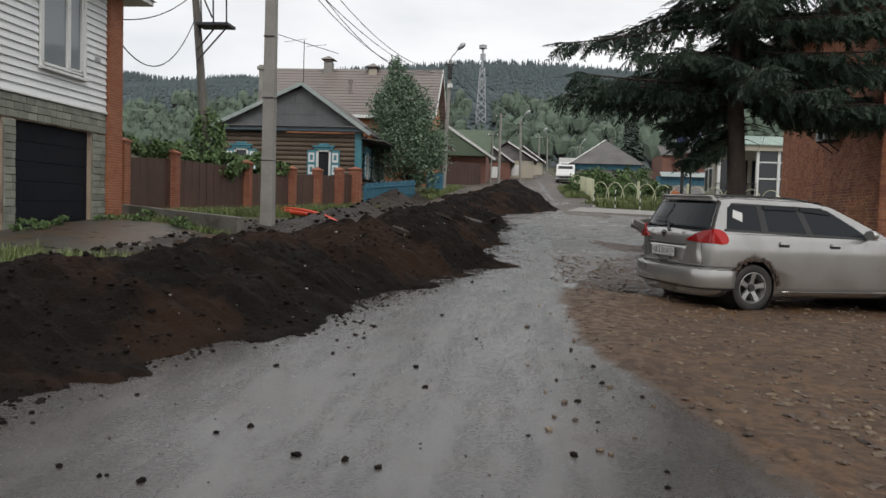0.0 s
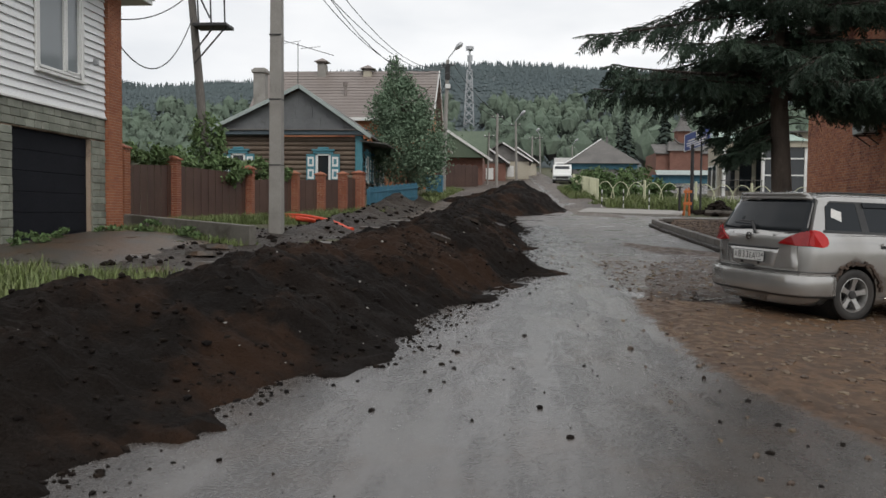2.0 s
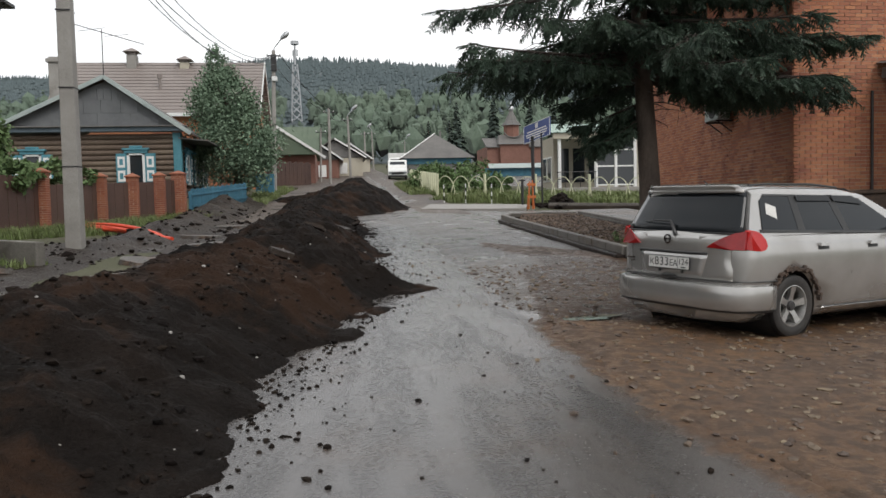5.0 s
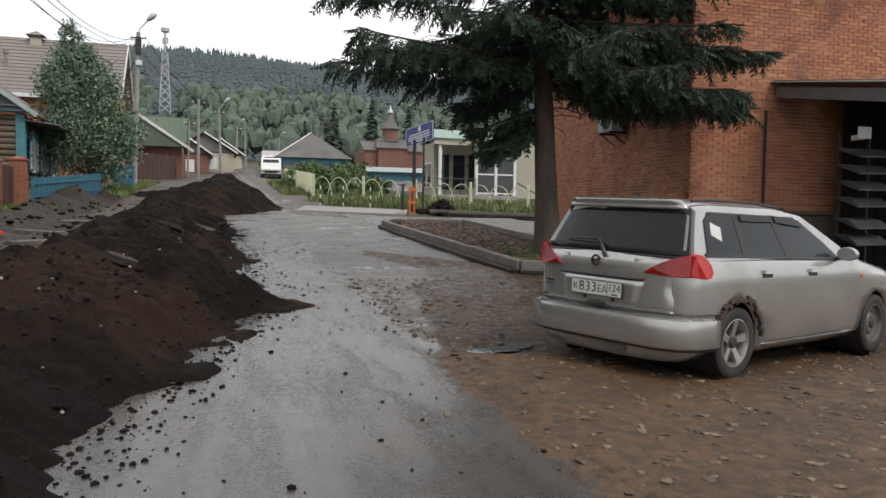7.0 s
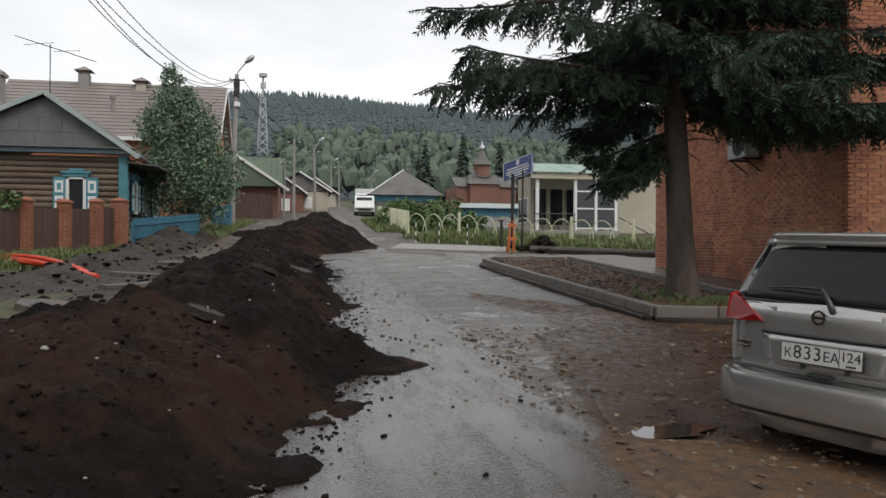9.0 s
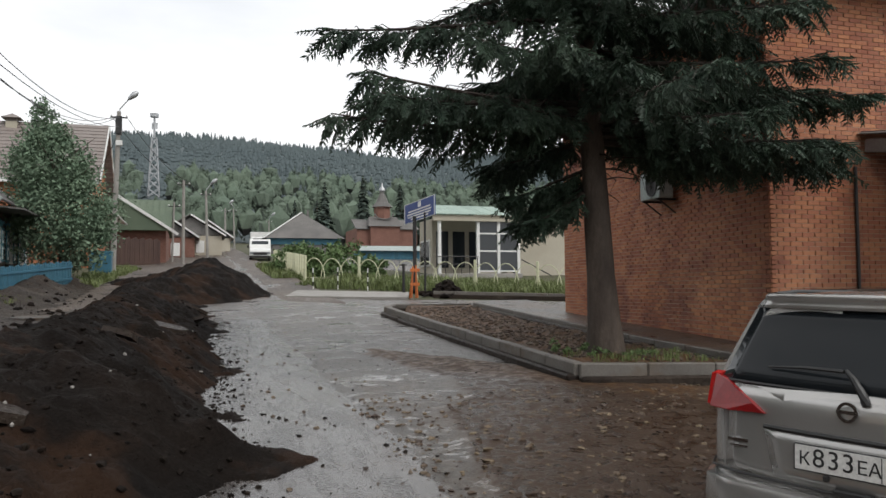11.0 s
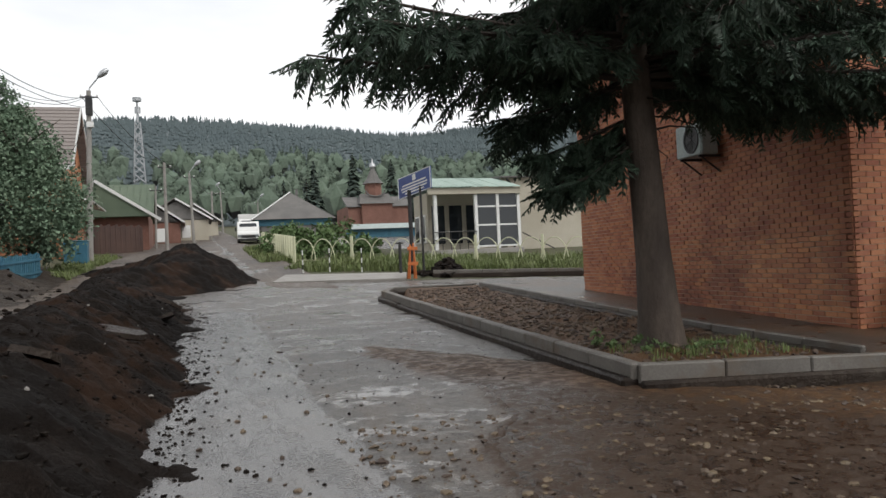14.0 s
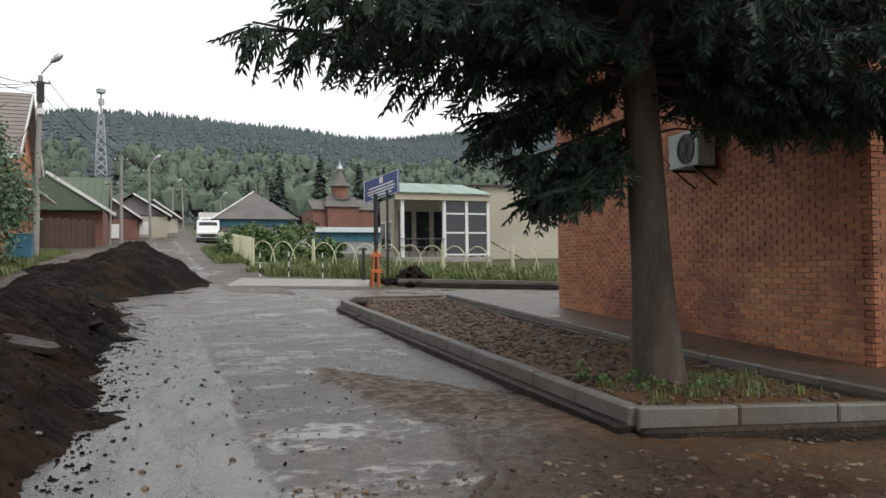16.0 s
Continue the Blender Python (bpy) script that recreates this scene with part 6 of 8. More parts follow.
# Flat black disc stands for the shade behind the fan grille.
part("fan_shade", Shape().lathe([(0.2, 0.447), (0.0, 0.447)], 28, "y", Matrix.Translation((-0.1, 0, 0.29))), M["black"], ac)
for k in range(5):
    a = k * math.pi / 5
    part("grille_bar", Shape().beam((-0.1 - 0.2 * math.cos(a), 0.455, 0.29 - 0.2 * math.sin(a)), (-0.1 + 0.2 * math.cos(a), 0.455, 0.29 + 0.2 * math.sin(a)), 0.008, 0.008), M["dark_metal"], ac)
for x in (-0.3, 0.3):
    part("bracket", Shape().box(x - 0.02, x + 0.02, 0.0, 0.44, -0.04, 0.0).beam((x, 0.02, -0.3), (x, 0.4, -0.02), 0.025, 0.025), M["dark_metal"], ac)

shed = thing("open_shed", pose(0, 0, 0), "dark open timber lean-to with corrugated roof against brick", "shed")
roof_s = Shape()
for k in range(60):
    x0 = 10.35 + k * 0.1
    z0 = 4.0 + 0.06 * (x0 - 10.35)
    zz = 0.03 if k % 2 else 0.0
    zn = 0.0 if k % 2 else 0.03
    roof_s.add([(x0, 15.4, z0 + zz), (x0 + 0.1, 15.4, z0 + zn + 0.006), (x0 + 0.1, 18.78, z0 + zn + 0.5), (x0, 18.78, z0 + zz + 0.5)], [(0, 1, 2, 3)])
solid(part("roof", roof_s, M["roof_grey"], shed, "grey corrugated sheet roof"), 0.012)
part("fascia", Shape().box(10.4, 16.2, 15.5, 15.62, 3.62, 3.92, 0.01), M["grey_wood"], shed)
part("side_beam", Shape().beam((10.5, 15.5, 3.78), (10.5, 18.7, 4.28), 0.14, 0.24, 0.01), M["grey_wood"], shed)
for x, y in ((10.55, 15.6), (16.0, 15.6), (13.2, 15.6)):
    part("post", Shape().box(x - 0.08, x + 0.08, y - 0.08, y + 0.08, 0.3, 3.7, 0.01), M["grey_wood"], shed)
# back and side boards near black, the interior's shade put into their colour
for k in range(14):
    part("plank", Shape().box(11.9 + k * 0.3, 12.18 + k * 0.3, 18.3, 18.34, 0.4, 4.2, 0.005), M["shed_shade"], shed, "plank darkened to show the shade inside the shed")
part("side_wall", Shape().box(16.2, 16.3, 15.5, 18.7, 0.3, 4.2), M["shed_shade"], shed)
stack = thing("metal_tray_stack", pose(11.35, 17.2, 0.5), "stack of grey curved metal trays on a rack", "tray stack")
for k in range(6):
    z0 = 0.75 + k * 0.32 - (0.1 if k < 2 else 0)
    part("tray", Shape().add([(-0.4, -0.3, z0), (0.4, -0.3, z0 + 0.02), (0.4, -0.05, z0 + 0.16), (0.4, 0.3, z0 + 0.2), (-0.4, 0.3, z0 + 0.2), (-0.4, -0.05, z0 + 0.16),
                              (-0.4, -0.3, z0 - 0.03), (0.4, -0.3, z0 - 0.01), (0.4, 0.3, z0 + 0.16), (-0.4, 0.3, z0 + 0.16)],
                             [(0, 1, 2, 5), (5, 2, 3, 4), (0, 6, 7, 1), (6, 9, 8, 7), (0, 5, 4, 9, 6), (1, 7, 8, 3, 2), (3, 8, 9, 4)]), M["tray"], stack)
for x in (-0.37, 0.37):
    part("upright", Shape().box(x - 0.02, x + 0.02, 0.26, 0.32, 0, 2.8), M["dark_metal"], stack)
part("white_card", Shape().box(-0.2, 0.12, -0.02, 0.0, 2.72, 2.95, 0.004).box(-0.06, -0.02, 0, 0.3, 2.7, 2.8), M["white"], stack, "white card on top")
bin_ = thing("rusty_bin", pose(9.9, 18.1, 0.45), "rusty brown metal bin against the brick wall", "bin")
part("body", Shape().box(-0.9, 1.3, -0.35, 0.35, 0, 1.25, 0.02), M["rust"], bin_)
part("rim", Shape().box(-0.95, 1.35, -0.4, 0.4, 1.25, 1.33, 0.015), M["rust"], bin_)
pipe = thing("wall_pipe", pose(10.25, 18.74, 0.6), "thin dark cable conduit down the brick wall", "pipe")
part("conduit", Shape().tube([(0, 0, 0.6), (0, 0, 3.3)], 0.03, 8), M["dark_metal"], pipe)

# ---- crossing: sign, posts, arched fence ----
sign = thing("street_sign", pose(0, 0, 0), "large blue sign board with white lines of text on a post", "sign")
SA, SB = Vector((8.36, 42.6, 0)), Vector((9.1, 40.3, 0))
s_l, s_r = (4.78, 5.66), (5.05, 5.93)
part("board", Shape().slab([SA + Vector((0, 0, s_l[0])), SB + Vector((0, 0, s_r[0])), SB + Vector((0, 0, s_r[1])), SA + Vector((0, 0, s_l[1]))], 0.05), M["sign_blue"], sign, "blue painted board")
sn = Vector(((SB - SA).normalized().y, -(SB - SA).normalized().x, 0))


def on_sign(u0, u1, v0, v1, mat, nm):
    p = lambda u, v: SA.lerp(SB, u) + Vector((0, 0, s_l[0] + (s_r[0] - s_l[0]) * u + 0.88 * v)) + sn * 0.006
    part(nm, Shape().slab([p(u0, v0), p(u1, v0), p(u1, v1), p(u0, v1)], 0.01), mat, sign)


on_sign(0.46, 0.56, 0.66, 0.93, M["white"], "crest")
for v, a, b in ((0.52, 0.14, 0.86), (0.38, 0.1, 0.9), (0.25, 0.12, 0.88), (0.12, 0.22, 0.8)):
    on_sign(a, b, v, v + 0.07, M["white"], "text_line")
for q in ((0, 0.02, 0, 1), (0.98, 1, 0, 1), (0, 1, 0, 0.03), (0, 1, 0.97, 1)):
    on_sign(*q, M["white"], "border")
part("post", Shape().tube([(8.6, 41.75, 1.6), (8.6, 41.75, 5.1)], 0.09, 12).tube([(8.86, 41.0, 1.5), (8.86, 41.0, 5.2)], 0.05, 10), M["dark_metal"], sign, "grey steel post")
bol = thing("green_post", pose(7.65, 40.1, lev(40.1)), "dark green steel post by the crossing", "post")
part("shaft", Shape().tube([(0, 0, -0.1), (0, 0, 1.25)], 0.06, 12), M["dark_metal"], bol)
part("arm", Shape().beam((-0.18, 0, 1.2), (0.14, 0, 1.2), 0.05, 0.05, 0.006), M["dark_metal"], bol)
barr = thing("orange_barrier", pose(7.45, 37.9, lev(37.9)), "orange wooden trestle barrier standing by the kerb", "barrier")
for a, b in (((-0.05, 0, 0), (0.02, 0.05, 1.25)), ((0.2, 0, 0), (0.14, 0.05, 1.3)), ((-0.02, 0.4, 0), (0.05, 0.08, 1.2)), ((0.24, 0.4, 0), (0.16, 0.08, 1.2))):
    part("leg", Shape().beam(a, b, 0.06, 0.04, 0.004), M["orange_paint"], barr)
for zz in (0.55, 1.1):
    part("board", Shape().beam((-0.1, 0.0, zz), (0.28, 0.0, zz), 0.03, 0.12, 0.004), M["orange_paint"], barr)
for x, y in ((5.4, 43.2), (4.2, 42.6), (6.6, 42.4)):
    st = thing("striped_stake", pose(x, y, lev(y) - 0.05), "thin black and white marker stake in the verge", "stake", "marker stakes")
    for k in range(5):
        part("band", Shape().tube([(0, 0, k * 0.2), (0, 0, k * 0.2 + 0.2)], 0.025, 8), M["black"] if k % 2 else M["white"], st)

arch_fence = thing("arched_fence", pose(0, 0, 0), "cream metal fence of overlapping arches between square posts", "fence")
F0, F1 = Vector((4.75, 49.4, 0)), Vector((22.3, 36.9, 0))
n_ = 7
post_me = mesh_of("post", Shape().box(-0.06, 0.06, -0.06, 0.06, -0.15, 1.28, 0.012), M["cream"])
arc_me = mesh_of("arch", Shape().tube([(0.62 * math.cos(a), 0, 0.04 + 1.08 * math.sin(a)) for a in (math.pi * k / 14 for k in range(15))], 0.024, 6), M["cream"], True)
fd = (F1 - F0).normalized()
turn_f = fd.to_track_quat("X", "Z").to_matrix().to_4x4()
for i in range(n_ + 1):
    p = F0.lerp(F1, i / n_)
    part("post", post_me, None, arch_fence).matrix_local = Matrix.Translation((p.x, p.y, lev(p.y))) @ turn_f
    if i < n_:
        q = F0.lerp(F1, (i + 1) / n_)
        for j in range(3):
            r = p.lerp(q, (j + 0.5) / 3)
            part("arch", arc_me, None, arch_fence).matrix_local = Matrix.Translation((r.x, r.y, lev(r.y) + 0.02)) @ turn_f
        part("rail", Shape().beam(p + Vector((0, 0, lev(p.y) + 0.12)), q + Vector((0, 0, lev(q.y) + 0.12)), 0.03, 0.03), M["cream"], arch_fence)
for k in range(16):
    p = F0.lerp(Vector((4.35, 62.0, 0)), (k + 1) / 16)
    part("post", post_me, None, arch_fence).matrix_local = Matrix.Translation((p.x, p.y, lev(p.y)))

# ---- beige building with glazed porch ----
hall = thing("beige_building", pose(0, 0, 0), "beige rendered hall with a glazed porch and pale green roof", "building")
part("wall", Shape().box(18.2, 34, 54.5, 66, 2.0, 7.1), M["beige"], hall, "beige rendered wall")
part("wall", Shape().box(13.55, 18.2, 55.6, 58.5, 2.0, 6.3), M["beige"], hall)
for k in range(2):
    w = part("window", Shape().box(13.48, 13.56, 56.0 + k * 1.2, 56.9 + k * 1.2, 3.3, 5.0, 0.01), M["white"], hall, "white side window")
    part("pane", Shape().box(13.46, 13.5, 56.08 + k * 1.2, 56.82 + k * 1.2, 3.4, 4.9), M["glass_dark"], w)
part("roof", Shape().slab([(17.9, 54.2, 7.12), (34.2, 54.2, 7.12), (34.2, 60, 7.5), (17.9, 60, 7.5)], 0.1), M["roof_grey"], hall)
cor = Shape()
for k in range(52):
    x0 = 12.4 + k * 0.11
    za, zb = (0.035, 0.0) if k % 2 else (0.0, 0.035)
    cor.add([(x0, 51.7, 6.22 + za), (x0 + 0.11, 51.7, 6.22 + zb), (x0 + 0.11, 55.7, 7.15 + zb), (x0, 55.7, 7.15 + za)], [(0, 1, 2, 3)])
solid(part("porch_roof", cor, M["roof_mint"], hall, "pale green corrugated porch roof"), 0.02)
part("fascia", Shape().box(12.5, 18.05, 51.85, 52.0, 5.85, 6.2, 0.01), M["beige"], hall)
part("porch_floor", Shape().box(12.4, 18.1, 51.8, 55.6, 2.0, 2.75, 0.02), M["concrete"], hall)
for x in (15.35, 17.95, 16.66, 12.95):
    part("column", Shape().box(x - 0.09, x + 0.09, 52.0, 52.18, 2.7, 5.86, 0.01), M["white"], hall, "white porch column")
for zz in (2.85, 4.05, 5.1):
    part("transom", Shape().box(15.4, 17.95, 52.04, 52.14, zz, zz + 0.09), M["white"], hall)
for a, b in ((15.44, 16.57), (16.75, 17.86)):
    for z0, z1 in ((2.94, 4.05), (4.14, 5.1), (5.19, 5.85)):
        part("pane", Shape().box(a, b, 52.08, 52.1, z0, z1), M["glass_dark"], hall)
# back windows; their dark glass also stands for the shade inside the porch
for k in range(4):
    part("window", Shape().box(13.8 + k * 1.1, 14.6 + k * 1.1, 55.5, 55.58, 3.2, 5.5, 0.01), M["glass_dark"], hall)
for zz in (3.3, 3.75):
    part("handrail", Shape().tube([(12.7, 51.9, zz), (15.3, 51.9, zz)], 0.03, 6), M["dark_metal"], hall)
for k in range(6):
    part("baluster", Shape().tube([(12.75 + k * 0.5, 51.9, 2.7), (12.75 + k * 0.5, 51.9, 3.75)], 0.02, 6), M["dark_metal"], hall)
part("downpipe", Shape().tube([(18.6, 54.35, 2.4), (18.6, 54.35, 6.6), (18.2, 54.2, 6.95)], 0.07, 8), M["dark_metal"], hall, "dark downpipe")
part("stair_rail", Shape().beam((18.2, 52.2, 3.6), (20.2, 52.2, 2.6), 0.06, 0.06), M["dark_metal"], hall)

# ---- wooden chapel, blue yard fence, hip-roofed house ----
chap = thing("chapel", pose(23.2, 110, 0), "small red-brown chapel with a shingled spire and silver cupola", "chapel")
part("nave", Shape().box(-3.7, 4.5, 0, 8, 4, 10.0), M["red_brick"], chap, "red-brown walls")
for x0, x1 in ((-3.9, -1.9), (2.0, 4.7)):
    part("wing_roof", Shape().slab([(x0, -0.3, 9.9), (x1, -0.3, 9.9), (x1, 3, 11.4), (x0, 3, 11.4)], 0.12), M["roof_grey"], chap)
part("front", Shape().box(-2.0, 2.0, -0.6, 2, 4, 10.3), M["red_brick"], chap)
part("front_roof", Shape().add([(-2.3, -0.9, 10.2), (2.3, -0.9, 10.2), (1.9, 0.8, 11.6), (-1.9, 0.8, 11.6), (-2.3, 3, 10.2), (2.3, 3, 10.2)], [(0, 1, 2, 3), (0, 3, 4), (1, 5, 2), (3, 2, 5, 4)]), M["roof_grey"], chap)
part("kokoshnik", Shape().tube([(1.25 * math.cos(a), 0.05, 11.95 - 0.75 * math.sin(a)) for a in (math.pi * k / 12 for k in range(13))], 0.11, 6), M["roof_grey"], chap, "rounded gable moulding")
part("drum", Shape().lathe([(1.1, 11.2), (1.1, 13.0)], 8, "z", Matrix.Translation((0, 1.2, 0))), M["red_brick"], chap)
part("spire", Shape().lathe([(1.45, 12.9), (0.85, 13.6), (0.34, 14.7), (0.26, 14.9)], 8, "z", Matrix.Translation((0, 1.2, 0))), M["roof_grey"], chap, "grey shingled spire")
part("cupola", Shape().lathe([(0.2, 14.85), (0.42, 15.15), (0.38, 15.45), (0.12, 15.75), (0.03, 16.3)], 16, "z", Matrix.Translation((0, 1.2, 0))), M["galv"], chap, "silver onion cupola", True)
yard = thing("yard_fence", pose(0, 0, 0), "teal sheet yard fence with a pale top strip", "fence")
for k in range(27):
    part("sheet", Shape().box(16.8 + k * 0.4, 17.19 + k * 0.4, 98, 98.05, 4.2, 6.4 + 0.02 * (k % 2), 0.004), M["blue_fence"], yard)
part("top_strip", Shape().slab([(17.3, 97.5, 6.4), (26.8, 97.5, 6.4), (26.8, 98.6, 7.0), (17.3, 98.6, 7.0)], 0.06), M["verge_grey"], yard, "pale sloping top sheet")
grey = thing("hip_roof_house", pose(9.45, 85, 0), "low dark house under a grey hipped slate roof", "house")
part("wall", Shape().box(-3.5, 3.4, 0.3, 8, 4, 7.0), M["grey_wood"], grey, "dark board walls")
part("frieze", Shape().box(-3.6, 3.5, 0.2, 8.1, 6.3, 6.9), M["blue_fence"], grey)
part("roof", Shape().add([(-4.0, -0.2, 6.9), (3.9, -0.2, 6.9), (3.9, 8.6, 6.9), (-4.0, 8.6, 6.9), (0.1, 3.6, 9.75), (0.1, 5.0, 9.75)], [(0, 1, 4), (1, 2, 5, 4), (2, 3, 5), (3, 0, 4, 5), (3, 2, 1, 0)]), M["roof_grey"], grey, "dark grey hipped roof")
part("verge", Shape().beam((-4.0, -0.25, 6.92), (0.1, 3.55, 9.78), 0.12, 0.08), M["white"], grey)
part("finial", Shape().box(0.7, 0.9, 4.0, 4.2, 9.3, 10.1), M["grey_wood"], grey, "small chimney")

# ---- houses down the street ----
grn = thing("green_roof_house", pose(0, 0, 0), "brick house with a mossy green sheet roof", "house")
part("wall", Shape().box(-9.5, -2.9, 72.2, 80, 3.4, 6.7), M["red_brick"], grn, "brown brick wall")
part("roof", Shape().slab([(-10, 71.6, 6.55), (-2.5, 71.6, 6.55), (-2.5, 76, 9.3), (-10, 76, 9.3)], 0.1), M["roof_green"], grn, "green sheet roof slope")
part("roof", Shape().slab([(-2.5, 80.4, 6.55), (-10, 80.4, 6.55), (-10, 76, 9.3), (-2.5, 76, 9.3)], 0.1), M["roof_green"], grn)
for k in range(16):
    part("seam", Shape().beam((-9.9 + k * 0.49, 71.6, 6.6), (-9.9 + k * 0.49, 76, 9.35), 0.04, 0.05), M["roof_green"], grn)
part("verge", Shape().beam((-6.4, 71.3, 9.1), (-2.0, 71.3, 6.2), 0.12, 0.2), M["white"], grn, "white verge of the front wing")
part("front_wing", Shape().prism([(-9.5, 6.5), (-2.6, 6.5), (-6.5, 8.95)], 71.4, 71.5, "y"), M["roof_green"], grn, "green boarded front wing")
gate = thing("metal_fence", pose(0, 0, 0), "rust-brown corrugated metal street fence", "fence")
for k in range(22):
    a, b = Vector((-6.5, 66.5, 0)).lerp(Vector((-3.2, 69.5, 0)), k / 22), Vector((-6.5, 66.5, 0)).lerp(Vector((-3.2, 69.5, 0)), (k + 1) / 22)
    o = Vector((0, -0.02 * (k % 2), 0))
    part("sheet", Shape().slab([a + o + Vector((0, 0, 3.5)), b + o + Vector((0, 0, 3.6)), b + o + Vector((0, 0, 5.6 + 0.06 * (k % 3))), a + o + Vector((0, 0, 5.6 + 0.06 * (k % 3)))], 0.02), M["brown_metal"], gate)
for nm, x, y, zr, w, mat in (("far_house", -1.2, 90, 9.5, 3.4, "roof_grey"), ("far_house", 0.6, 104, 10.2, 3.0, "roof_tan"), ("far_house", -3.4, 84, 8.9, 3.0, "roof_tan")):
    h = thing(nm, pose(x, y, 0), "small house with a weathered gabled roof down the street", "house", "houses down the street")
    e = zr - 2.1
    part("wall", Shape().box(-w + 0.4, w - 0.4, 0.4, 8, 3.5, e + 0.1), M["beige"] if y > 85 else M["red_brick"], h)
    part("gable", Shape().prism([(-w + 0.4, e), (w - 0.4, e), (0, zr - 0.2)], 0.4, 0.5, "y"), M["grey_wood"], h)
    part("roof", Shape().slab([(0, 0, zr), (0, 8.4, zr), (-w, 8.4, e), (-w, 0, e)], -0.1), M[mat], h)
    part("roof", Shape().slab([(w, 0, e), (w, 8.4, e), (0, 8.4, zr), (0, 0, zr)], -0.1), M[mat], h)
    part("verge", Shape().beam((0, -0.05, zr), (w, -0.05, e), 0.08, 0.16), M["white"], h)
    for wx in (-0.9, 0.9):
        part("window", Shape().box(wx - 0.4, wx + 0.4, 0.34, 0.42, e - 1.7, e - 0.5, 0.01), M["white"], h)


def build_van(m, label, box_body):
    v = thing("delivery_van", m, label, "van", "vans in the street")
    s = Shape()
    prof = [(0.0, 0.35), (0.0, 0.9), (0.12, 1.0), (0.7, 1.15), (1.35, 1.85), (1.6, 1.96), (4.7, 1.98), (4.85, 1.85), (4.85, 0.35)]
    s.add([(x, y, z) for x in (-0.92, 0.92) for y, z in prof], [tuple(range(9)), tuple(range(17, 8, -1))] + [(i, i + 9, (i + 1) % 9 + 9, (i + 1) % 9) for i in range(9)])
    softened(part("body", s, M["white"], v, "white painted body"), 0.06, 3)
    part("windscreen", Shape().slab([(-0.78, 0.75, 1.2), (0.78, 0.75, 1.2), (0.7, 1.3, 1.8), (-0.7, 1.3, 1.8)], 0.02), M["glass_dark"], v)
    part("grille", Shape().box(-0.6, 0.6, -0.03, 0.03, 0.55, 0.8, 0.01), M["black"], v)
    part("bumper", Shape().box(-0.92, 0.92, -0.1, 0.1, 0.3, 0.5, 0.03), M["black"], v)
    for x in (-0.72, 0.72):
        part("headlamp", Shape().box(x - 0.14, x + 0.14, -0.05, 0.02, 0.62, 0.82, 0.02), M["glass_pale"], v)
        part("mirror", Shape().box(x * 1.45 - 0.06, x * 1.45 + 0.06, 0.75, 0.85, 1.15, 1.45, 0.02), M["black"], v)
        for y in (0.9, 3.8):
            wh = part("wheel", Shape().lathe([(0.0, -0.1), (0.33, -0.1), (0.36, -0.06), (0.36, 0.06), (0.33, 0.1), (0.0, 0.1)], 20, "z", Matrix.Translation((x * 1.15, y, 0.36)) @ Matrix.Rotation(radians(90), 4, "Y")), M["rubber"], v)
    if box_body:
        part("cargo_box", Shape().box(-1.0, 1.0, 1.7, 5.2, 0.8, 2.45, 0.03), M["white"], v, "white cargo box")
    return v


build_van(pose(5.5, 89, lev(89), 3, 0, -4), "white box truck parked in the muddy street", True)
build_van(pose(4.75, 79.5, lev(79.5) - 0.1, 3, 0, -4), "white delivery van parked facing down the street", False)


# ---- poles, lamps and cables ----
def street_lamp(x, y, z0, top, lean, label, lamp=True, r=0.13, box_=False, dirn=(1, -0.2)):
    p = thing("street_lamp" if lamp else "utility_pole", pose(x, y, z0), label, "street lamp" if lamp else "utility pole", "street poles")
    h = top - z0
    part("pole", Shape().tube([(0, 0, -0.4), (lean * h * 0.5, 0, h * 0.5), (lean * h, 0, h)], [r, r * 0.85, r * 0.7], 10), M["concrete"], p, "pale concrete pole", True)
    tx = lean * h
    part("crossarm", Shape().beam((tx - 0.45, 0, h - 0.35), (tx + 0.45, 0, h - 0.35), 0.07, 0.07), M["dark_metal"], p)
    for e in (-0.4, 0.4):
        part("insulator", Shape().lathe([(0.03, 0), (0.05, 0.04), (0.05, 0.09), (0.02, 0.12)], 8, "z", Matrix.Translation((tx + e, 0, h - 0.31))), M["white"], p)
    if lamp:
        ex = dirn[0] * 0.55
        arm = part("arm", Shape().tube([(tx, 0, h - 0.3), (tx + 0.05, 0, h + 0.15), (tx + ex, dirn[1], h + 0.75)], 0.035, 8), M["galv"], p, "steel lamp arm")
        part("lamp_head", Shape().lathe([(0.03, -0.1), (0.1, 0.0), (0.17, 0.25), (0.17, 0.45), (0.08, 0.62), (0.0, 0.64)], 12, "z", Matrix.Translation((tx + ex - 0.05, dirn[1], h + 0.7)) @ Matrix.Rotation(radians(48), 4, "Y")), M["galv"], p, "grey lamp head", True)
    if box_:
        part("switch_box", Shape().box(tx - 0.17, tx + 0.17, -0.22, 0.1, h - 1.35, h - 0.3, 0.02), M["dark_metal"], p, "dark switch box")
        part("meter_box", Shape().box(tx - 0.15, tx + 0.2, -0.25, 0.0, h - 2.0, h - 1.7, 0.02), M["white"], p)
    return p


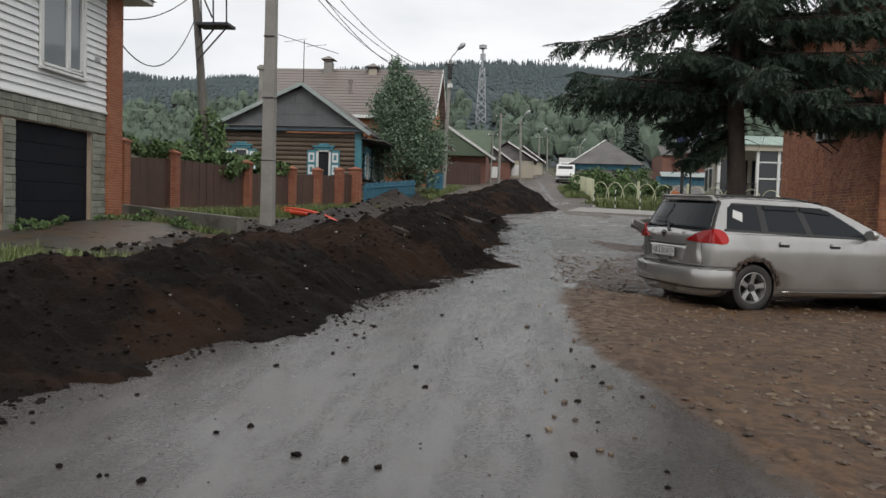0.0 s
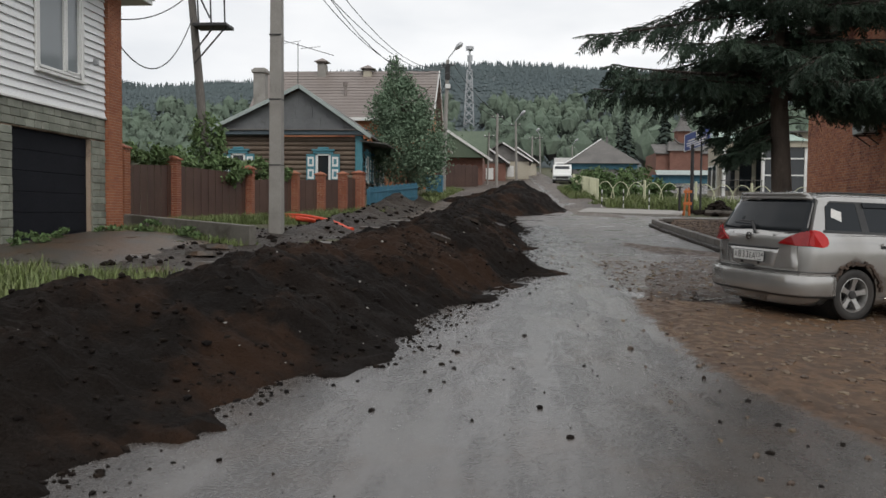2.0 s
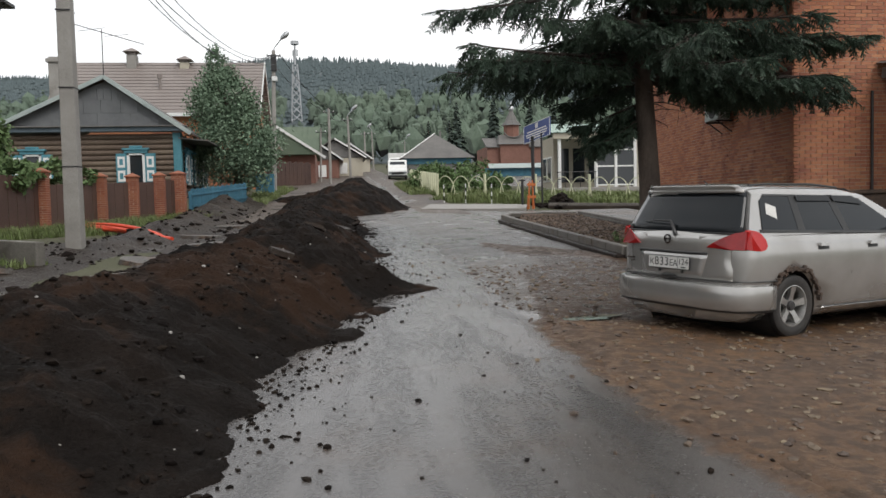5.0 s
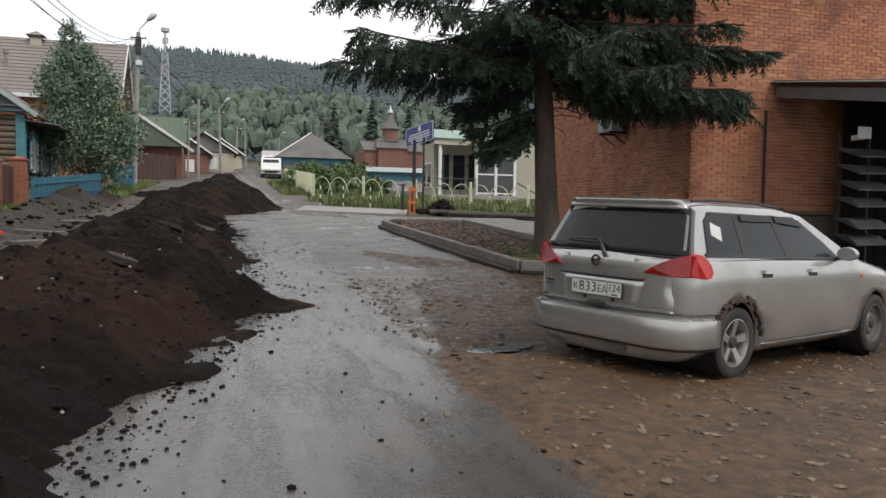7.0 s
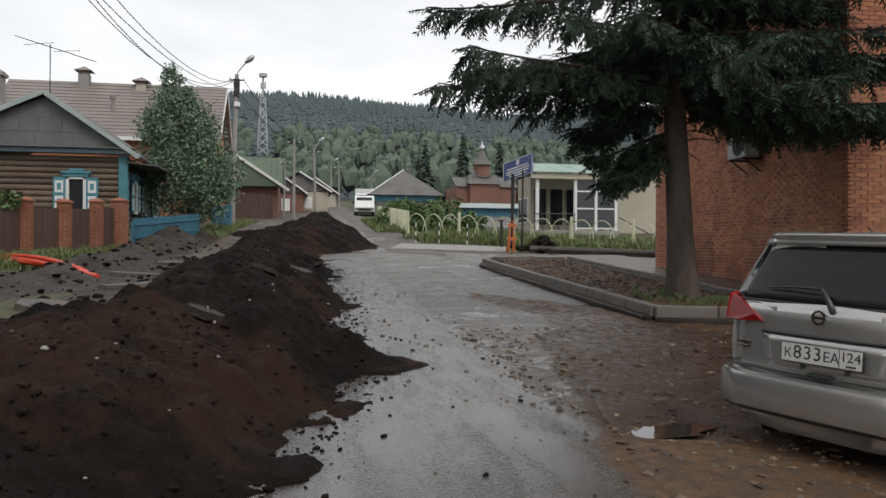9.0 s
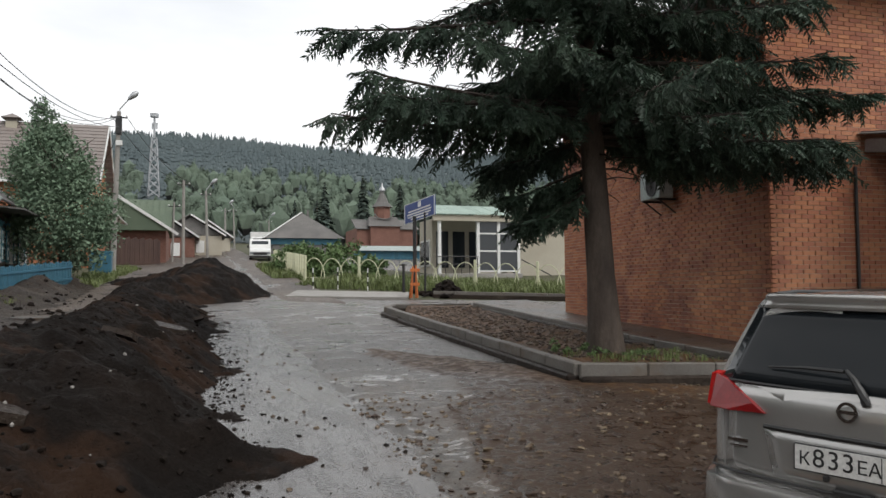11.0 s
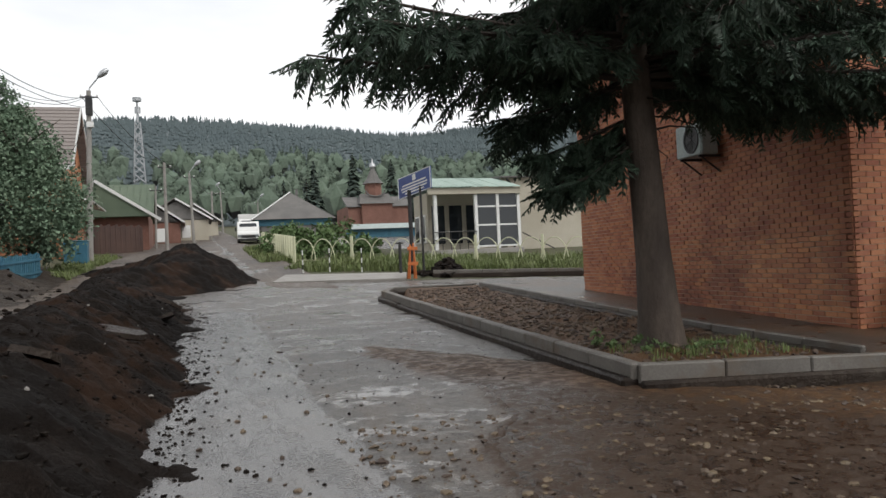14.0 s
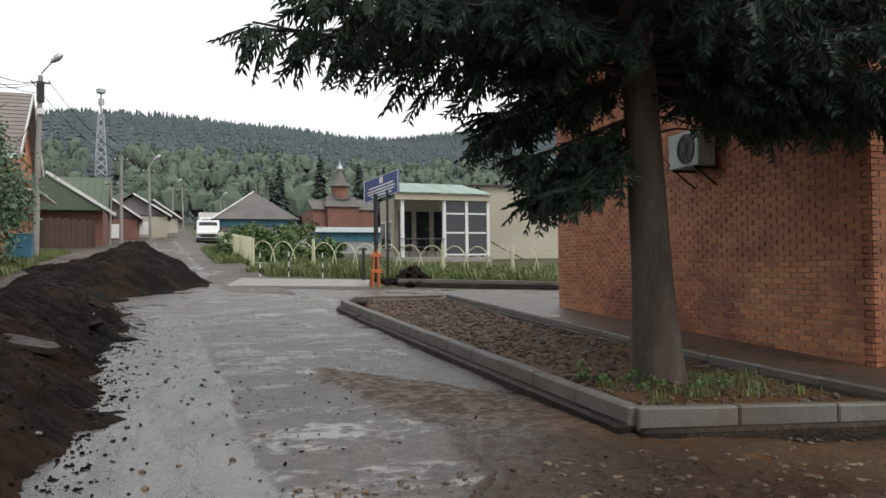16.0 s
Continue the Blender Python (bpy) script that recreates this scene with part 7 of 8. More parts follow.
street_lamp(-5.2, 56, 2.7, 12.15, 0.026, "tall pale concrete lamp post with switch box and cables", True, 0.17, True, (1.1, -0.3))
street_lamp(-1.62, 70, 3.85, 10.2, 0.003, "concrete utility pole beside the street", False, 0.14)
street_lamp(0.32, 82, 4.7, 10.9, -0.03, "concrete lamp post down the street", True, 0.14, False, (1.0, 0))
street_lamp(2.8, 110, 6.9, 12.2, 0.0, "distant utility pole by the street", False, 0.14)
street_lamp(4.3, 118, 7.5, 13.0, -0.03, "distant lamp post by the street", True, 0.13, False, (-0.8, 0))
street_lamp(9.9, 130, 8.4, 12.6, 0.0, "distant lamp post behind the hip-roofed house", True, 0.12, False, (0.9, 0))
street_lamp(-2.5, 73.5, 4.2, 8.9, 0.03, "short pole behind the brown metal fence", False, 0.1)
main_pole = thing("utility_pole", pose(-7.72, 24.0, 0.5), "square tapering concrete utility pole rising from the mud", "utility pole", "street poles")
pole_s = Shape()
pole_s.add([(-0.2, -0.2, -0.3), (0.2, -0.2, -0.3), (0.2, 0.2, -0.3), (-0.2, 0.2, -0.3), (-0.14, -0.15, 10.2), (0.16, -0.15, 10.2), (0.16, 0.15, 10.2), (-0.14, 0.15, 10.2)],
           [(0, 1, 2, 3), (4, 5, 6, 7), (0, 1, 5, 4), (1, 2, 6, 5), (2, 3, 7, 6), (3, 0, 4, 7)])
softened(part("shaft", pole_s, M["concrete"], main_pole, "pale grey concrete shaft"), 0.03)
for k, zz in enumerate((2.35, 4.3, 6.2)):
    part("band", Shape().box(-0.19 + k * 0.01, 0.195 - k * 0.01, -0.2, 0.2, zz, zz + 0.03), M["dark_metal"], main_pole)
part("crossarm", Shape().beam((-0.9, 0, 9.6), (0.9, 0, 9.6), 0.09, 0.09), M["dark_metal"], main_pole)
old = thing("wooden_pole", pose(-12.6, 31.5, 1.1), "leaning old wooden pole with a rusty steel platform", "utility pole", "street poles")
part("pole", Shape().tube([(0, 0, -0.3), (-0.42, 0, 5), (-0.95, 0, 11)], [0.19, 0.17, 0.13], 12), M["wood_pole"], old, "grey weathered wood", True)
part("stub", Shape().beam((-0.4, -0.22, -0.2), (-0.55, -0.22, 1.85), 0.22, 0.22, 0.02), M["concrete"], old, "concrete footing stub")
part("platform", Shape().box(-0.55, 0.82, -0.5, 0.4, 7.6, 7.72, 0.01), M["dark_metal"], old, "rusty steel platform")
for a, b in (((-0.55, -0.3, 6.15), (0.75, -0.3, 7.6)), ((-0.55, -0.3, 6.6), (0.25, -0.3, 7.6)), ((0.75, -0.45, 7.7), (0.7, -0.45, 9.6)), ((0.2, -0.45, 7.7), (0.15, -0.45, 9.4)), ((-0.3, -0.45, 7.7), (-0.4, -0.45, 9.6)), ((0.72, -0.45, 8.7), (-0.38, -0.45, 8.9)), ((0.15, -0.45, 7.9), (-0.7, -0.2, 9.5)), ((0.2, -0.45, 8.9), (0.75, -0.45, 8.6))):
    part("strut", Shape().beam(a, b, 0.05, 0.05), M["dark_metal"], old)


def cable(a, b, sag, r=0.018):
    a, b = Vector(a), Vector(b)
    ob = part("cable", Shape().tube([a.lerp(b, k / 14) - Vector((0, 0, sag * 4 * (k / 14) * (1 - k / 14))) for k in range(15)], r, 5), M["cable"])
    return tagged(ob, "thin black overhead cable strung between poles", "cable", "overhead cables")


for dx, dz, sag in ((-0.4, 0, 2.0), (0.0, 0.05, 2.3), (0.35, 0, 1.7), (0.1, -0.6, 1.2)):
    cable((-4.95 + dx * 0.6, 56, 11.85 + dz), (-7.72 + dx, 24, 10.1 + dz), sag, 0.016)
for dx in (-0.4, 0.4):
    cable((-4.95 + dx, 56, 11.85), (-1.6 + dx, 70, 10.0), 0.5)
    cable((-1.6 + dx, 70, 10.0), (0.15 + dx, 82, 10.6), 0.4)
    cable((0.15 + dx, 82, 10.6), (2.8 + dx, 110, 11.9), 0.6)
cable((-13.3, 31.5, 10.2), (-11.9, 22.6, 6.9), 0.35, 0.02)
cable((-13.3, 31.5, 9.2), (-11.9, 22.6, 6.2), 1.3, 0.02)
cable((-5.1, 56, 10.6), (-6.6, 59, 9.0), 0.3)

# ---- lattice mast on the hill ----
mast = thing("radio_mast", pose(-12.5, 252, 29.5) @ Matrix.Diagonal((0.62, 0.62, 0.87, 1)), "white steel lattice radio mast on the wooded hill", "mast")
lo, hi = 2.5, 1.1
for ex in (-1, 1):
    for ey in (-1, 1):
        part("leg", Shape().beam((ex * lo, ey * lo, 0), (ex * hi, ey * hi, 20), 0.4, 0.4), M["galv"], mast)
for k in range(7):
    z0, z1 = k * 20 / 7, (k + 1) * 20 / 7
    w0, w1 = lo + (hi - lo) * z0 / 20, lo + (hi - lo) * z1 / 20
    for e in (-1, 1):
        part("brace", Shape().beam((-w0, e * w0, z0), (w1, e * w1, z1), 0.22, 0.22), M["galv"], mast)
        part("brace", Shape().beam((w0, e * w0, z0), (-w1, e * w1, z1), 0.22, 0.22), M["galv"], mast)
part("shaft", Shape().tube([(0, 0, 20), (0, 0, 28)], 0.5, 8), M["galv"], mast)
part("platform", Shape().lathe([(0.3, 26.8), (2.0, 27.0), (2.0, 28.2), (0.3, 28.4)], 12), M["galv"], mast)
for k in range(5):
    a = k * 1.257
    part("aerial", Shape().box(-0.35, 0.35, -0.2, 0.2, 0, 2.2, 0, Matrix.Translation((1.1 * math.cos(a), 1.1 * math.sin(a), 23 - (k % 2) * 9))), M["galv"], mast)

# ---- hill and woods ----
RIDGE_X = [-900, -420, -272, -230, -175, -28, 35, 80, 121, 150, 185, 300, 900]
RIDGE_Z = [72, 72, 86, 79, 81, 93, 92, 89, 85, 86, 91, 102, 92]


def hill_height(X, Y):
    u = np.clip((Y - 150) / 370, 0, 1.4)
    ridge = np.interp(X, RIDGE_X, RIDGE_Z)
    up = np.where(u < 1, (0.55 * u + 0.45 * u * u * (3 - 2 * u)), 1 - 0.25 * (u - 1))
    return 8.5 + (ridge - 8.5) * up + 2.0 * fbm(X * 0.012, Y * 0.012, 3) * np.clip(u * 3, 0, 1)


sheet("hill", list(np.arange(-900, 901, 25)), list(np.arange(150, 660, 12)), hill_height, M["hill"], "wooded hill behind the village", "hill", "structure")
rs = np.random.RandomState(4)


def cloud_of(name, pieces, mat, label, category):
    """Joined geometry out of (vertices, faces) arrays."""
    v, f, k = [], [], 0
    for pv, pf in pieces:
        v.append(pv)
        f += [tuple(i + k for i in q) for q in pf]
        k += len(pv)
    me = bpy.data.meshes.new(name)
    me.from_pydata(np.concatenate(v).tolist(), [], f)
    me.materials.append(mat)
    return tagged(new(name, me), label, category, kind="stuff")


def conifers(n, x0, x1, y0, y1, hmin, hmax, girth):
    out = []
    X, Y = rs.uniform(x0, x1, n), rs.uniform(y0, y1, n)
    Z = hill_height(X, Y)
    H = rs.uniform(hmin, hmax, n)
    clear = (np.abs(X + 0.05 * Y) < 3.5) & (Y < 256)
    X, Y, Z, H = X[~clear], Y[~clear], (Z - (girth[0] > 0.3) * 0.35 * H)[~clear], H[~clear]
    for x, y, z, h in zip(X, Y, Z, H):
        w = h * rs.uniform(*girth)
        a = rs.uniform(0, 6.28) + np.arange(5) * 1.2566
        c, s_ = np.cos(a), np.sin(a)
        rings = []
        faces = []
        for t, (zb, zt, k) in enumerate(((0.1, 0.55, 1.0), (0.4, 0.8, 0.68), (0.68, 1.0, 0.38))):
            j = rs.uniform(0.75, 1.25, 5)
            rings.append(np.stack([x + w * k * c * j, y + w * k * s_ * j, np.full(5, z + h * zb)], 1))
            rings.append(np.array([[x, y, z + h * zt]]))
            o = t * 6
            faces += [(o + i, o + (i + 1) % 5, o + 5) for i in range(5)]
        out.append((np.concatenate(rings), faces))
    return out


cloud_of("far_conifers", conifers(15000, -340, 340, 232, 545, 4, 6, (0.34, 0.48)), M["far_conifer"], "dense conifer wood on the hill, haze in its colour", "forest")
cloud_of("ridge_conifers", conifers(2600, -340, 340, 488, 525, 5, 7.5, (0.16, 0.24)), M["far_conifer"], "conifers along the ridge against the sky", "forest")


def leaf_cloud(cx, cy, cz, rx, ry, rz, n, size, up=0.0):
    """n leaf quads in uneven clumps inside an ellipsoid."""
    clumps = max(6, n // 28)
    d = rs.normal(size=(clumps, 3))
    d /= np.linalg.norm(d, axis=1)[:, None]
    rad = rs.uniform(0.35, 1.0, clumps) ** 0.5
    cc = d * rad[:, None] * np.array([rx, ry, rz])
    cc[:, :2] *= (1 - up * np.clip(cc[:, 2:3] / rz, 0, 1))
    pick_ = rs.randint(0, clumps, n)
    p = cc[pick_] + rs.normal(size=(n, 3)) * np.array([rx, ry, rz]) * 0.13
    a = rs.normal(size=(n, 3))
    a /= np.linalg.norm(a, axis=1)[:, None]
    b = np.cross(a, rs.normal(size=(n, 3)))
    b /= np.linalg.norm(b, axis=1)[:, None]
    s1 = size * rs.uniform(0.6, 1.3, n)[:, None]
    c = p + np.array([cx, cy, cz])
    v = np.stack([c - a * s1, c + b * s1 * 0.55, c + a * s1, c - b * s1 * 0.55], 1).reshape(-1, 3)
    return v, [(4 * i, 4 * i + 1, 4 * i + 2, 4 * i + 3) for i in range(n)]


ico_far = bmesh.new()
bmesh.ops.create_icosphere(ico_far, subdivisions=1, radius=1.0)
ICO_FAR = np.array([tuple(v.co) for v in ico_far.verts])
ICO_FAR_F = [tuple(v.index for v in f.verts) for f in ico_far.faces]
ico_far.free()
pieces = []
for k in range(1500):
    x, y = rs.uniform(-130, 210), rs.uniform(140, 290)
    if (y < 165 and -4 < x < 9) or (y > 195 and abs(x + 0.05 * y) < 5):
        continue
    h = rs.uniform(5, 9)
    z = float(hill_height(np.array(x), np.array(max(y, 150.0))))
    pieces.append((ICO_FAR * np.array([h * 0.27, h * 0.27, h * 0.44]) * rs.uniform(0.7, 1.2, (len(ICO_FAR), 1)) + np.array([x, y, z + h * 0.55]), ICO_FAR_F))
    pieces.append(leaf_cloud(x, y, z + h * 0.6, h * 0.32, h * 0.32, h * 0.5, 110, 0.34, 0.6))
cloud_of("far_broadleaf_wood", pieces, M["far_leaves"], "pale green birch and poplar wood below the hill", "forest")


def far_spruce(x, y, h):
    t = thing("far_spruce_tree", pose(x, y, lev(y) - 1.7), "tall dark spruce behind the chapel", "tree", "spruces behind the chapel")
    part("trunk", Shape().tube([(0, 0, 0), (0, 0, h)], [0.25, 0.03], 6), M["bark"], t)
    v, f = [], []
    for k in range(int(h * 42)):
        u = rs.uniform(0.08, 1.0)
        a = rs.uniform(0, 6.283)
        r = h * 0.24 * (1 - u) ** 0.85 + 0.15
        r *= rs.uniform(0.5, 1.1)
        z = h * u
        c = np.array([r * math.cos(a), r * math.sin(a), z - 0.25 * r])
        i = np.array([0.15 * r * math.cos(a), 0.15 * r * math.sin(a), z + 0.12 * r])
        sd = np.array([-math.sin(a), math.cos(a), 0]) * (0.16 + r * 0.16)
        o = len(v)
        v += [tuple(i), tuple((i + c) / 2 + sd), tuple(c), tuple((i + c) / 2 - sd)]
        f.append((o, o + 1, o + 2, o + 3))
    s = Shape().add(v, f)
    me = bpy.data.meshes.new("crown")
    me.from_pydata(s.v, [], s.f)
    me.materials.append(M["mid_conifer"])
    part("crown", me, None, t)["kind"] = "stuff"


for x, y, h in ((16.5, 125, 9), (19.5, 137, 12.5), (30, 128, 12), (26.5, 140, 14), (33.5, 122, 10), (15.0, 140, 9.5), (36, 135, 12), (28.2, 90, 7.5), (32, 84, 8)):
    far_spruce(x, y, h)

# ---- rowan by the blue fence ----
row = thing("rowan_tree", pose(-6.65, 47.2, 2.15), "young leafy rowan tree beside the blue picket fence", "tree")
part("trunk", Shape().tube([(0, 0, -0.2), (0.05, 0, 2.5), (-0.3, 0, 5.5), (-0.7, 0, 7.6)], [0.13, 0.1, 0.06, 0.02], 8), M["bark"], row, "", True)
for k in range(9):
    a, z0 = k * 2.4, 1.2 + k * 0.55
    part("limb", Shape().tube([(0, 0, z0), (math.cos(a) * 0.8, math.sin(a) * 0.8, z0 + 0.7), (math.cos(a) * 1.5, math.sin(a) * 1.5, z0 + 1.3)], [0.05, 0.03, 0.012], 5), M["bark"], row)
lv = [leaf_cloud(0.0, 0, 3.2, 2.5, 1.9, 2.2, 15000, 0.085, 0.2), leaf_cloud(-0.4, 0, 5.4, 1.9, 1.5, 2.0, 11000, 0.085, 0.55), leaf_cloud(-0.75, 0, 7.2, 0.85, 0.7, 1.2, 1800, 0.08, 0.6), leaf_cloud(0.9, -0.3, 2.0, 1.3, 1.2, 1.4, 1600, 0.11)]
crown_s = Shape()
for v, f in lv:
    crown_s.add([tuple(p) for p in v.tolist()], f)
me_r = bpy.data.meshes.new("crown")
me_r.from_pydata(crown_s.v, [], crown_s.f)
me_r.materials.append(M["rowan"])
part("crown", me_r, None, row, "pale green pinnate foliage")["kind"] = "stuff"
cloud_of("vine", [leaf_cloud(-12.6, 27.5, 3.25, 0.6, 2.3, 0.42, 1700, 0.1), leaf_cloud(-11.6, 30.4, 3.0, 0.8, 1.1, 0.6, 1500, 0.1), leaf_cloud(-12.7, 31.4, 3.7, 0.75, 0.6, 1.7, 2000, 0.1), leaf_cloud(-11.0, 32.4, 3.15, 0.9, 0.8, 0.45, 900, 0.1), leaf_cloud(-13.6, 25.5, 3.4, 0.5, 1.8, 0.4, 700, 0.1), leaf_cloud(-10.2, 33.2, 3.05, 0.5, 0.7, 0.35, 500, 0.1)],
         M["leaves"], "climbing vine hanging over the brick fence", "vine")
for x, y, r in ((5.5, 53, 1.1), (7.0, 54.5, 1.2), (8.6, 53, 0.9), (4.9, 57, 1.2), (8.4, 57, 1.5), (10.2, 56, 0.6), (6.1, 60, 1.4)):
    cloud_of("bush", [leaf_cloud(x, y, lev(y) + r * 0.5, r, r, r * 0.85, int(700 * r), 0.13)], M["leaves"], "green overgrown bush behind the arched fence", "bush")
cloud_of("weed_clump", [leaf_cloud(GX + 0.45, y, 0.8, 0.35, 0.7, 0.22, 260, 0.07) for y in (17.4, 18.4, 20.6, 21.4, 22.2)] + [leaf_cloud(-10.2, 21.3, 0.95, 0.6, 0.4, 0.25, 300, 0.07), leaf_cloud(-8.6, 20.3, 0.9, 0.5, 0.3, 0.2, 240, 0.07)],
         M["leaves"], "green weeds growing along the garage wall", "weeds")
cloud_of("bed_weeds", [leaf_cloud(4.95, 18.5, 0.92, 0.25, 0.25, 0.1, 200, 0.03), leaf_cloud(4.8, 19.3, 0.92, 0.22, 0.25, 0.16, 180, 0.032), leaf_cloud(5.7, 18.3, 0.84, 0.35, 0.2, 0.06, 160, 0.03)], M["leaves"], "weeds round the foot of the spruce", "weeds")


# ---- hose, rubble, stones, grass ----
hose = thing("orange_hose", pose(0, 0, 0), "bundle of bright orange corrugated pipe lying over soil", "hose")
for k, (dy, dz) in enumerate(((0, 0), (0.3, 0.08), (-0.25, -0.06))):
    p0, p1 = Vector((-10.2, 31.3 + dy, 1.2)), Vector((-6.25 + 0.2 * k, 26.6 + dy, 0.92))
    part("pipe", Shape().tube([p0.lerp(p1, i / 40) + Vector((0, 0, (0.18 + dz) * math.sin(math.pi * min(1, i / 38)) ** 0.6)) for i in range(41)], [0.062 + (0.009 if i % 2 else 0) for i in range(41)], 10), M["orange_hose"], hose, "", True)
stake = thing("wooden_stake", pose(-9.3, 30.2, 1.1), "pale wooden stake leaning by the orange pipe", "stake")
part("shaft", Shape().beam((0, 0, -0.1), (-0.35, 0.1, 1.1), 0.06, 0.04, 0.004), M["wood_pole"], stake)

rng_s = random.Random(31)
np_rng = np.random.RandomState(12)


def at_height(fn, x, y):
    return float(fn(np.array([float(x)]), np.array([float(y)]))[0])


def rubble_slab(x, y, z, w, l, t, tilt, turn, mat, label):
    s = Shape()
    ring = [(w * math.cos(a) * rng_s.uniform(0.75, 1.1), l * math.sin(a) * rng_s.uniform(0.75, 1.1)) for a in (2 * math.pi * k / 7 for k in range(7))]
    s.add([(px, py, 0) for px, py in ring] + [(px * 0.95, py * 0.95, t) for px, py in ring], [tuple(range(6, -1, -1)), tuple(range(7, 14))] + [(i, (i + 1) % 7, (i + 1) % 7 + 7, i + 7) for i in range(7)])
    ob = part("asphalt_slab", s, mat)
    ob.matrix_world = pose(x, y, z, tilt[0], tilt[1], turn)
    return tagged(ob, label, "rubble", "broken slabs")


for x, y, w, l, tl in ((-1.25, 22.6, 0.55, 0.3, (8, 14)), (-0.75, 26.4, 0.3, 0.22, (12, 20)), (-0.45, 22.0, 0.2, 0.15, (20, 25)), (-1.6, 18.4, 0.3, 0.2, (5, 20)), (-0.7, 29.5, 0.35, 0.25, (10, 25)), (-1.9, 13.5, 0.2, 0.15, (10, 18))):
    rubble_slab(x, y, at_height(bank_height, x, y) - 0.02, w, l, 0.07, tl, rng_s.uniform(0, 180), M["mud"], "broken grey asphalt slab lying on the soil bank")
for x, y, w, l in ((-4.9, 17.5, 0.8, 0.5), (-5.4, 21, 0.9, 0.6), (-4.6, 24, 0.7, 0.5), (-5.2, 27.5, 1.0, 0.6), (-6.2, 15.5, 0.7, 0.5), (-4.9, 31.5, 0.9, 0.5), (-7.3, 17.0, 0.6, 0.4), (-7.0, 13.8, 0.7, 0.4), (-4.8, 14.6, 0.6, 0.4), (-7.6, 18.6, 0.5, 0.35)):
    rubble_slab(x, y, max(at_height(mud_height, x, y), at_height(bank_height, x, y)) - 0.03, w, l, 0.1, (rng_s.uniform(-4, 6), rng_s.uniform(-4, 6)), rng_s.uniform(0, 180), M["asphalt_worn"], "broken wet asphalt slab in the mud")


ico = bmesh.new()
bmesh.ops.create_icosphere(ico, subdivisions=1, radius=1.0)
ICO_V = np.array([tuple(v.co) for v in ico.verts])
ICO_F = [tuple(v.index for v in f.verts) for f in ico.faces]
ico.free()


def lumps(points, sizes, flat=0.7):
    out = []
    for (x, y, z), s in zip(points, sizes):
        v = ICO_V * np_rng.uniform(0.65, 1.25, (len(ICO_V), 1)) * np.array([s * np_rng.uniform(0.7, 1.4), s * np_rng.uniform(0.7, 1.3), s * flat])
        a = np_rng.uniform(0, 6.28)
        c, d = math.cos(a), math.sin(a)
        v = np.stack([v[:, 0] * c - v[:, 1] * d, v[:, 0] * d + v[:, 1] * c, v[:, 2]], 1) + np.array([x, y, z + s * flat * 0.3])
        out.append((v, ICO_F))
    return out


def strew(name, n, xf, y0, y1, fn, smin, smax, mat, label, category, power=3.0, flat=0.7):
    Y = np_rng.uniform(y0, y1, n)
    X = xf(Y, n)
    Z = fn(X, Y)
    S = smin + (smax - smin) * np_rng.uniform(0, 1, n) ** power
    cloud_of(name, lumps(list(zip(X, Y, Z)), S, flat), mat, label, category)


toe_x = lambda Y: np.interp(Y, TOE_Y, TOE_X)
strew("soil_clods", 6500, lambda Y, n: toe_x(Y) - np_rng.uniform(-0.1, 2.6, n), 3, 34, bank_height, 0.008, 0.036, M["clod"], "loose clods on the soil bank", "clods", 3.5)
strew("toe_clods", 3000, lambda Y, n: toe_x(Y) - 0.1 + np.abs(np_rng.normal(0, 0.24, n)), 1.5, 34, road_height, 0.004, 0.026, M["clod"], "soil crumbs spilled onto the asphalt", "clods", 3.0)
strew("bank_stones", 60, lambda Y, n: toe_x(Y) - np_rng.uniform(0.1, 2.0, n), 3, 34, bank_height, 0.008, 0.032, M["concrete"], "pale stones in the soil bank", "stones", 3.0)
strew("road_grit", 750, lambda Y, n: np_rng.uniform(-2.6, 1.2, n), 1.0, 30, road_height, 0.005, 0.028, M["clod"], "dark crumbs of mud on the road", "grit", 3.0)
strew("road_stones", 420, lambda Y, n: 0.9 + np_rng.normal(0, 0.5, n), 2.0, 30, road_height, 0.005, 0.03, M["stone"], "small stones along the road edge", "stones", 2.5)
strew("gravel", 7000, lambda Y, n: 0.9 + np_rng.uniform(0, 1, n) * 6.0 + np.clip(7.5 - Y, 0, 9) * 0.2, 2.2, 17.2, road_height, 0.007, 0.042, M["stone"], "gravel strewn over brown dirt", "gravel", 2.6, 0.5)
strew("bed_clods", 3600, lambda Y, n: np.interp(Y, [17, 29.2, 32], [4.55, 5.1, 5.7]) + np_rng.uniform(0, 2.2, n), 17.7, 31.4, bed_height, 0.01, 0.05, M["bed_clod"], "brown clods and stones in the planting bed", "clods", 2.2)
strew("mud_lumps", 900, lambda Y, n: np_rng.uniform(-9.0, -4.0, n), 11, 42, mud_height, 0.02, 0.12, M["clod"], "lumps of wet mud behind the bank", "clods", 3.0)
strew("corner_gravel", 1500, lambda Y, n: 2.0 + (5.5 - Y) * 0.25 + np_rng.uniform(0, 1, n) ** 1.3 * 3.5, 2.0, 5.8, road_height, 0.008, 0.05, M["stone"], "coarse gravel and litter on the dirt", "gravel", 2.6, 0.5)
strew("worn_gravel", 1300, lambda Y, n: 0.9 + np_rng.uniform(0, 1, n) * 3.6, 11.5, 34, lambda X, Y: road_height(X, Y) + 0.004, 0.004, 0.02, M["clod"], "small stones and mud crumbs on worn asphalt", "gravel", 2.6, 0.5)
far_heap = [(9.3 + np_rng.normal(0, 0.45), 39.4 + np_rng.normal(0, 0.4)) for _ in range(260)]
